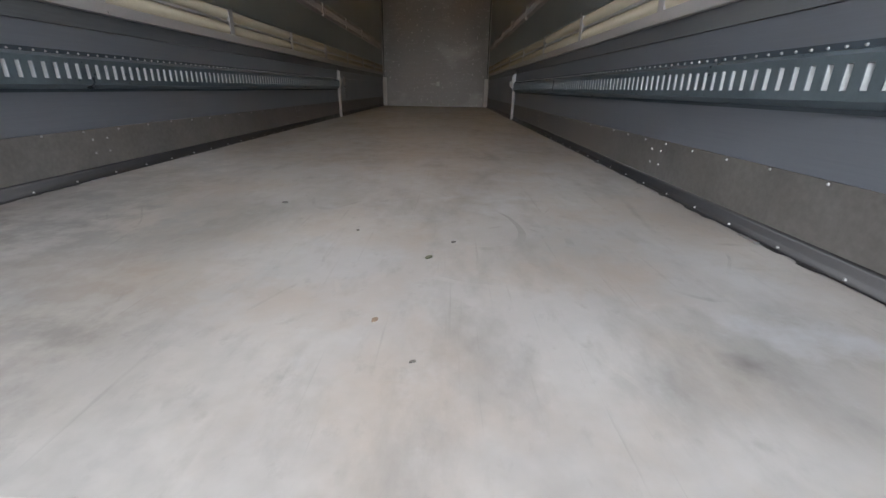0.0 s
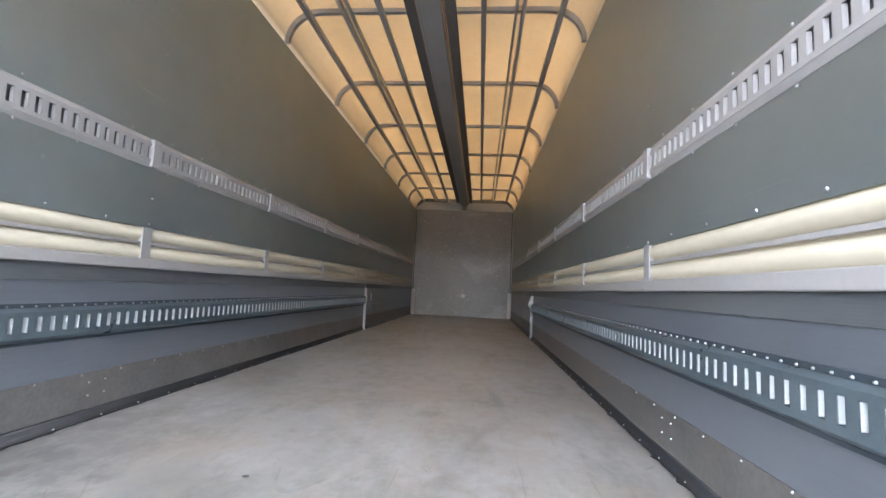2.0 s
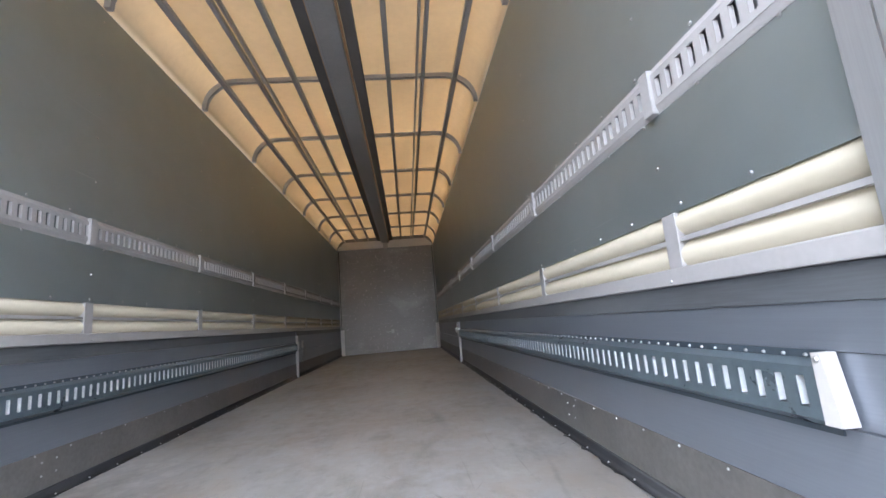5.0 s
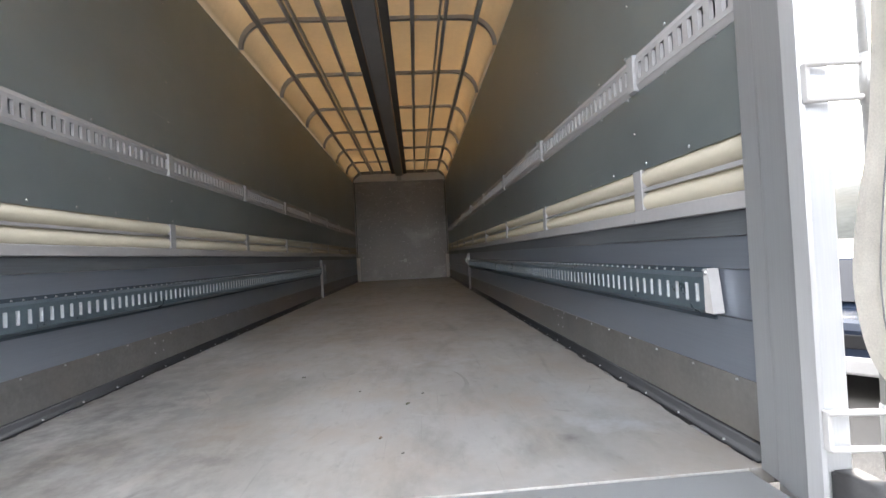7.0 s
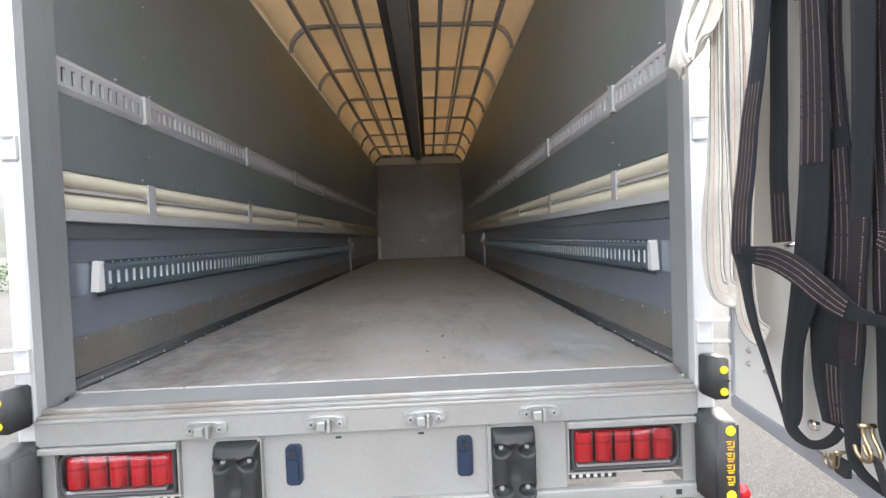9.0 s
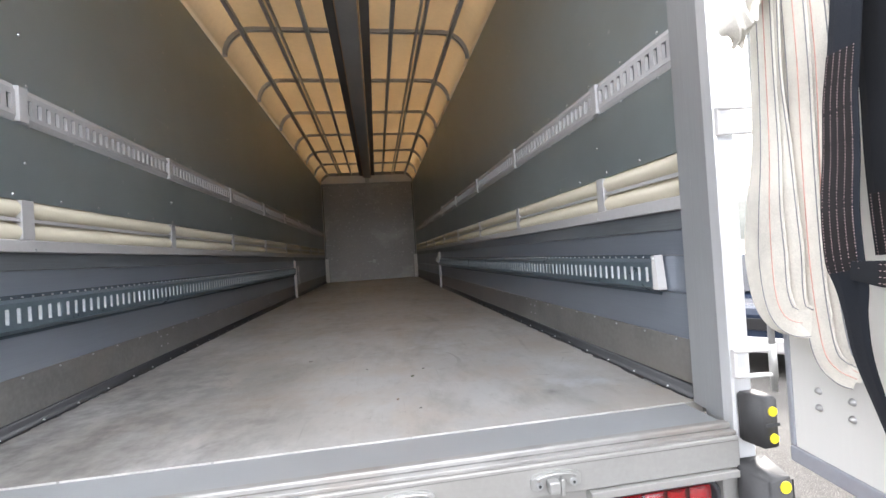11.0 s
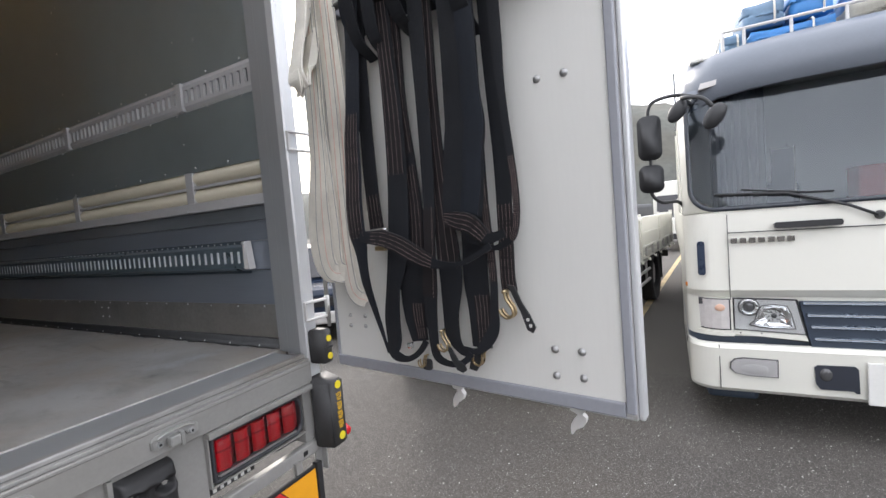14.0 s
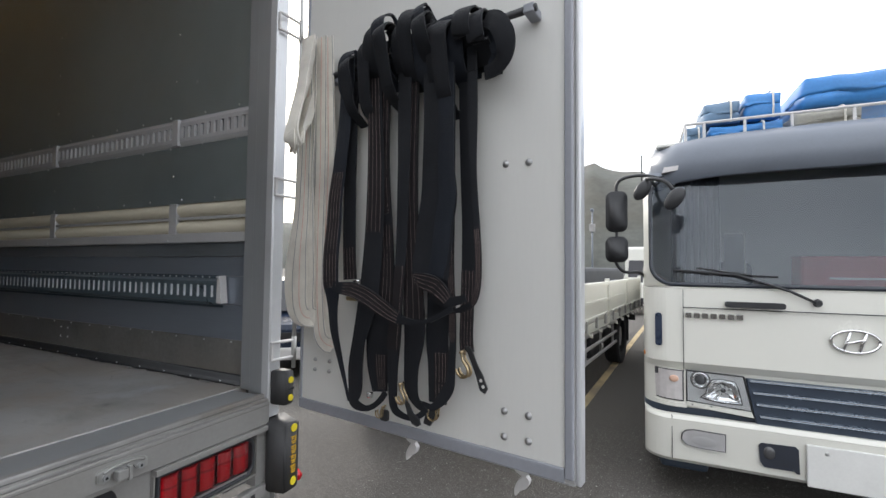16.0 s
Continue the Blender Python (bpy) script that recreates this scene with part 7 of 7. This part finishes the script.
    # mirrors on the near side
    part("mirror_arm", tube(smooth_path([(0.16, 0.30, 1.20), (-0.02, 0.10, 1.215), (-0.16, 0.06, 1.195), (-0.205, 0.06, 1.14), (-0.205, 0.06, 1.05)], 5), 0.012, 8), PLASTIC, t, "black mirror arm", True)
    part("mirror_arm", tube(smooth_path([(-0.205, 0.06, 0.62), (-0.205, 0.06, 0.56), (-0.15, 0.10, 0.505), (-0.05, 0.18, 0.50), (-0.005, 0.24, 0.44), (0.0, 0.26, 0.38)], 5), 0.012, 8), PLASTIC, t, "", True)
    part("mirror_rod", tube([(-0.205, 0.06, 1.10), (-0.205, 0.06, 0.58)], 0.011, 8), PLASTIC, t)
    for z0, z1, w in ((0.80, 1.10, 0.075), (0.575, 0.765, 0.078)):
        bm = bmesh.new()
        add_prism(bm, rounded(-0.205 - w, -0.205 + w, z0, z1, 0.05), 0.02, 0.11, "y")
        bmesh.ops.bevel(bm, geom=[e for e in bm.edges if abs(e.verts[0].co.y - e.verts[1].co.y) < 1e-5], offset=0.018, segments=2, affect="EDGES")
        part("mirror_housing", bm, PLASTIC, t, "black wing mirror", True)
    part("near_mirror_arm", tube(smooth_path([(0.06, 0.22, 1.16), (0.0, 0.0, 1.17), (0.10, -0.10, 1.13), (0.16, -0.12, 1.06)], 5), 0.014, 8), PLASTIC, t, "", True)
    for c, r in (((0.165, -0.13, 1.00), 0.075), ((-0.03, 0.0, 1.09), 0.07)):
        bm = bmesh.new()
        bmesh.ops.create_uvsphere(bm, u_segments=14, v_segments=8, radius=r, matrix=Matrix.Translation(c) @ Matrix.Rotation(radians(35), 4, "Y") @ Matrix.Diagonal((0.7, 0.45, 1.15, 1)))
        part("round_mirror", bm, PLASTIC, t, "black round mirror", True)
    part("aerial", tube([(-0.034, 0.35, 1.22), (-0.034, 0.35, 1.425)], 0.005, 6), PLASTIC, t)
    part("cab_step", boxes((-0.03, 0.10, 0.62, 1.02, -0.62, -0.58)), BLACK, t)
    part("door_rail", tube([(-0.012, 0.34, 0.30), (-0.012, 0.34, 1.15)], 0.012, 8), CHROME, t)
    # roof rack
    rack = 1.632
    for x0 in (0.272, 0.395, 0.650, 0.925, 1.26, 1.56, 1.81, W - 0.272):
        part("rack_post", tube([(x0, 0.36, 1.500), (x0, 0.36, rack)], 0.010, 8), surf_white, t)
    part("rack_rail", tube([(0.272, 0.36, rack), (W - 0.272, 0.36, rack)], 0.011, 8), surf_white, t, "white roof rack rail")
    for x0 in (0.272, W - 0.272):
        part("rack_rail", tube([(x0, 0.36, rack), (x0, 1.6, rack)], 0.011, 8), surf_white, t)
        part("rack_post", tube([(x0, 1.6, 1.500), (x0, 1.6, rack)], 0.010, 8), surf_white, t)
    # chassis and wheels
    for x in (0.66, 1.40):
        part("chassis_rail", boxes((x, x + 0.08, 0.3, 8.6, -0.42, -0.22)), BLACK, t)
    part("cargo_bed", boxes((-0.02, W + 0.02, 2.0, 8.6, -0.05, 0.10)), TRUCK, t, "white dropside cargo bed")
    for x in (-0.02, W - 0.03):
        part("dropside", boxes((x, x + 0.05, 2.0, 8.6, 0.101, 0.55)), TRUCK, t)
    part("headboard", boxes((-0.02, W + 0.02, 1.94, 1.99, -0.05, 1.2)), TRUCK, t)
    for x in (0.07, W - 0.37):
        part("splash_guard", boxes((x, x + 0.30, 0.14, 0.52, -0.875, -0.70), bevel=0.03), GRILLE, t, "dark guard behind the bumper corner")
    for x in (0.03, W - 0.34):
        part("wheel_arch", boxes((x, x + 0.31, 0.50, 1.72, -0.62, -0.44)), BLACK, t)
    for y in (1.08, 6.2):
        for x in (0.20, W - 0.20):
            add_wheel(t, x, y, 0.46, 0.26, "x", (GROUND + 0.009) / 1.05 + 0.46)
    return m


LORRY_M = cab_truck()


def bundle(x0, x1, y0, y1, z0, z1, mat, label, seed):
    """A lumpy tarpaulin bundle lashed on the roof rack."""
    bm = bmesh.new()
    add_box(bm, x0, x1, y0, y1, z0, z1)
    bmesh.ops.subdivide_edges(bm, edges=list(bm.edges), cuts=7, use_grid_fill=True)
    mx, my, mz = (x0 + x1) / 2, (y0 + y1) / 2, (z0 + z1) / 2
    for v in bm.verts:
        u, w, h = abs(v.co.x - mx) / (x1 - x0) * 2, abs(v.co.y - my) / (y1 - y0) * 2, abs(v.co.z - mz) / (z1 - z0) * 2
        v.co.x += (mx - v.co.x) * 0.10 * max(w ** 4, h ** 4)
        v.co.y += (my - v.co.y) * 0.10 * max(u ** 4, h ** 4)
        if v.co.z > mz:
            v.co.z -= (z1 - z0) * 0.16 * max(u ** 5, w ** 5)
        d = noise.noise_vector(Vector((v.co.x * 6 + seed, v.co.y * 6, v.co.z * 6)))
        v.co += 0.020 * d
        if v.co.z < z0 + 0.002:
            v.co.z = z0
    t = thing("tarpaulin_bundle", label, "bundle", "roof bundles", m=LORRY_M)
    part("cloth", bm, mat, t, "", True)
    xm = x0 + (x1 - x0) * 0.72
    part("lashing", tube(smooth_path([(xm, y0 + 0.004, z0), (xm, y0 - 0.012, (z0 + z1) / 2), (xm, y0 + 0.03, z1 - 0.014), (xm, (y0 + y1) / 2, z1 + 0.008), (xm, y1 - 0.03, z1 - 0.014), (xm, y1, z0)], 4), 0.006, 6), WEB_WHITE, t, "pale lashing rope")


bundle(0.280, 0.400, 0.42, 0.90, 1.507, 1.640, FADED_BAG, "small faded blue bundle at the end of the roof rack", 1)
bundle(0.390, 0.652, 0.44, 1.00, 1.642, 1.835, FADED_BAG, "grey-blue faded bundle lashed on the lorry's roof rack", 2)
bundle(0.662, 0.905, 0.44, 1.05, 1.642, 1.865, BLUE_BAG, "blue tarpaulin bundle lashed on the lorry's roof rack", 6)
bundle(0.412, 0.915, 0.42, 1.10, 1.507, 1.640, BLUE_BAG, "flat blue tarpaulin bundle under the rack rail", 3)
bundle(0.945, 1.34, 0.42, 1.10, 1.507, 1.690, TAN_BAG, "faded tan canvas bundle on the lorry's roof rack", 4)
bundle(1.000, 1.80, 0.46, 1.30, 1.694, 1.950, BLUE_BAG, "large blue tarpaulin bundle lashed on the lorry's roof rack", 5)


def flatbed():
    """White dropside truck; x runs from its headboard to its tail, y across, z from the ground."""
    a = math.atan2(LANE.y, LANE.x)
    m = Matrix.Translation((4.9, -0.76, GROUND)) @ Matrix.Rotation(a, 4, "Z")
    t = thing("flatbed_truck", "white dropside flatbed truck parked beyond the yellow line", "truck", m=m)
    part("bed_floor", boxes((0.0, 5.0, 0.02, 2.1, 0.86, 0.95)), TRUCK, t)
    step = 5.0 / 3
    for i in range(3):
        x0, x1 = 0.02 + i * step, (i + 1) * step - 0.02
        for y0 in (0.0, 2.08):
            part("side_board", boxes((x0, x1, y0, y0 + 0.04, 0.96, 1.46), bevel=0.006), TRUCK, t, "white drop side" if i == 0 and y0 == 0 else "")
        part("board_frame", boxes((x0 + 0.01, x1 - 0.01, -0.016, -0.002, 1.41, 1.45), (x0 + 0.01, x1 - 0.01, -0.016, -0.002, 1.00, 1.03), (x0 + 0.01, x0 + 0.06, -0.016, -0.002, 1.031, 1.409), (x1 - 0.06, x1 - 0.01, -0.016, -0.002, 1.031, 1.409), (x0 + 0.04, x1 - 0.04, -0.010, -0.002, 1.19, 1.23)), TRUCK, t)
        part("stake", boxes((x1 + 0.002, x1 + 0.038, -0.012, 0.05, 0.84, 1.50), bevel=0.004), TRUCK, t, "upright stake between the boards" if i == 0 else "")
        for k in range(3):
            xl = x0 + 0.2 + k * 0.55
            part("board_latch", boxes((xl, xl + 0.05, -0.035, -0.002, 0.88, 1.02), bevel=0.006), CAST, t, "galvanised board latch" if i == k == 0 else "")
            part("rope_hook", tube([(xl + 0.25, 0.01, 0.86), (xl + 0.25, -0.02, 0.80), (xl + 0.29, -0.03, 0.79), (xl + 0.31, -0.02, 0.83)], 0.010, 6), TRUCK, t)
    part("side_sill", boxes((0.0, 5.0, -0.005, 0.019, 0.84, 0.955), bevel=0.004), TRUCK, t)
    part("tail_board", boxes((5.002, 5.04, 0.02, 2.1, 0.96, 1.46), bevel=0.006), TRUCK, t)
    part("tail_lamp_bar", boxes((5.0, 5.05, 0.10, 2.0, 0.55, 0.68), bevel=0.006), PLASTIC, t, "black tail lamp bar")
    # added block, raised to stand for far dark shapes seen over the boards
    part("bed_dark_block", boxes((0.1, 4.9, 0.3, 1.9, 0.951, 1.66), bevel=0.06), surf_dark_block, t, "dark block added for the dark band beyond the boards")
    for z in (0.46, 0.62, 0.78):
        part("guard_rail", boxes((0.3, 2.45, 0.02, 0.05, z, z + 0.035), bevel=0.004), GREY_PAINT, t, "thin grey side guard rail" if z < 0.5 else "")
    for x in (0.5, 1.4, 2.3):
        part("guard_post", boxes((x, x + 0.04, 0.051, 0.08, 0.44, 0.85)), GREY_PAINT, t)
    for y in (0.6, 1.42):
        part("chassis_rail", boxes((-1.6, 5.0, y, y + 0.08, 0.62, 0.85)), BLACK, t)
    cab = part("cab", boxes((-1.75, -0.15, 0.10, 1.95, 0.70, 2.25), bevel=0.09), TRUCK, t, "white cab")
    part("cab_window", boxes((-1.3, -0.6, 0.092, 0.099, 1.45, 2.0)), DASH, cab, "dark cab side window")
    part("head_board", boxes((-0.06, -0.01, 0.0, 2.1, 0.95, 1.75)), TRUCK, t)
    for x in (3.15, -1.0):
        for y in (0.17, 1.93):
            add_wheel(t, x, y, 0.46, 0.24, "y")
    part("mudguard", tube([(3.15 + 0.54 * math.cos(radians(q)), 0.17, 0.44 + 0.44 * math.sin(radians(q))) for q in range(10, 171, 20)], 0.035, 6), PLASTIC, t, "black mudguard over the rear wheel", True)
    part("mud_flap", boxes((3.72, 3.735, 0.04, 0.34, 0.30, 0.84)), PLASTIC, t, "black mud flap")
    part("tool_box", boxes((0.9, 1.6, 0.085, 0.5, 0.45, 0.84), bevel=0.02), PLASTIC, t, "black tool box")
    part("fuel_tank", tube([(1.75, 0.34, 0.63), (2.4, 0.34, 0.63)], 0.22, 16), PLASTIC, t, "dark fuel tank", True)


surf_dark_block = surf("dark_grey_block", (0.05, 0.052, 0.058), 0.7, 0, 0.2, 3, 50, 0.2)
flatbed()


def van(m, label):
    t = thing("van", label, "van", m=m)
    part("body", boxes((-0.95, 0.95, 0.6, 5.2, 0.45, 2.45), bevel=0.10), TRUCK, t)
    part("bonnet", boxes((-0.92, 0.92, 0.0, 0.62, 0.45, 1.15), bevel=0.08), TRUCK, t)
    part("windscreen", prism([(0.30, 1.16), (0.595, 1.95), (0.605, 1.95), (0.60, 1.16)], -0.80, 0.80, "x"), DASH, t, "dark windscreen")
    part("bumper", boxes((-0.94, 0.94, -0.06, 0.02, 0.42, 0.62), bevel=0.03), PLASTIC, t)
    for x in (-0.88, 0.88):
        for y in (0.8, 4.3):
            add_wheel(t, x, y, 0.34, 0.2, "x")


def small_car(m, label):
    """A low dark saloon: lower body, cabin, glass and wheels; y runs back from its nose."""
    t = thing("car", label, "car", m=m)
    part("lower_body", boxes((-0.86, 0.86, 0.0, 4.3, 0.24, 0.80), bevel=0.10), CAR_BLUE, t)
    part("cabin", prism([(1.05, 0.79), (1.75, 1.36), (3.0, 1.40), (3.9, 0.80)], -0.70, 0.70, "x"), CAR_BLUE, t)
    part("windscreen", prism([(1.10, 0.86), (1.68, 1.32), (1.66, 1.34), (1.07, 0.87)], -0.62, 0.62, "x"), DASH, t, "dark windscreen")
    for x in (-0.62, 0.62):
        part("headlamp", prism(rounded(x - 0.16, x + 0.16, 0.55, 0.68, 0.04), -0.015, 0.05, "y"), LAMP_MILKY, t, "pale headlamp")
    part("bumper", boxes((-0.84, 0.84, -0.05, 0.05, 0.26, 0.44), bevel=0.03), surf_white, t, "white bumper")
    part("grille", boxes((-0.40, 0.40, -0.012, 0.03, 0.52, 0.66), bevel=0.01), BLACK, t)
    for x in (-0.78, 0.78):
        for y in (0.8, 3.4):
            add_wheel(t, x, y, 0.31, 0.2, "x")


small_car(Matrix.Translation((4.7, 3.15, GROUND)) @ Matrix.Rotation(radians(-49), 4, "Z"), "dark blue car parked beyond the truck's open door")
van(Matrix.Translation((16.5, -1.6, GROUND)) @ Matrix.Rotation(radians(-96), 4, "Z"), "white van parked at the far side of the yard")


pole = thing("street_lamp", "thin grey lamp pole at the far side of the yard", "street lamp", m=pose(24.0, 1.16, GROUND))
part("pole", tube([(0, 0, 0), (0, 0, 4.75)], 0.045, 8), TRUCK_GREY, pole, "", True)
part("lamp_head", boxes((-0.30, 0.08, -0.08, 0.08, 4.70, 4.82), bevel=0.03), TRUCK_GREY, pole)
part("switch_box", boxes((-0.16, 0.16, -0.14, 0.14, 3.6, 4.0), bevel=0.02), CURTAIN, pole)


def scrap(x, y, size, turn, mat, label):
    bm = bmesh.new()
    r = random.Random(int(x * 1000) + 7)
    add_prism(bm, [(size * r.uniform(0.6, 1.0) * math.cos(radians(a)), 0.6 * size * r.uniform(0.5, 1.0) * math.sin(radians(a))) for a in range(0, 360, 45)], 0.0004, 0.003, "z")
    ob = solid("floor_scrap", bm, mat, label, "litter", "floor scraps")
    ob.matrix_world = pose(x, y, 0, 0, 0, turn)


LEAF = surf("dry_leaf", (0.13, 0.14, 0.09), 0.8, 0, 0.2)
GRIME = surf("grey_grime", (0.15, 0.145, 0.135), 0.8, 0, 0.3)
scrap(0.261, 0.849, 0.014, 60, LEAF, "dry curled leaf scrap lying on the cargo floor")
for x, y, size, turn in ((0.321, 0.963, 0.008, 20), (-0.262, 1.342, 0.014, 15), (0.051, 1.047, 0.005, 0), (0.255, 0.426, 0.006, 30)):
    scrap(x, y, size, turn, GRIME, "flake of dark grime on the cargo floor")
scrap(0.179, 0.546, 0.010, 70, surf("rust_flake", (0.24, 0.18, 0.13), 0.8, 0, 0.3), "small brown rust flake on the cargo floor")
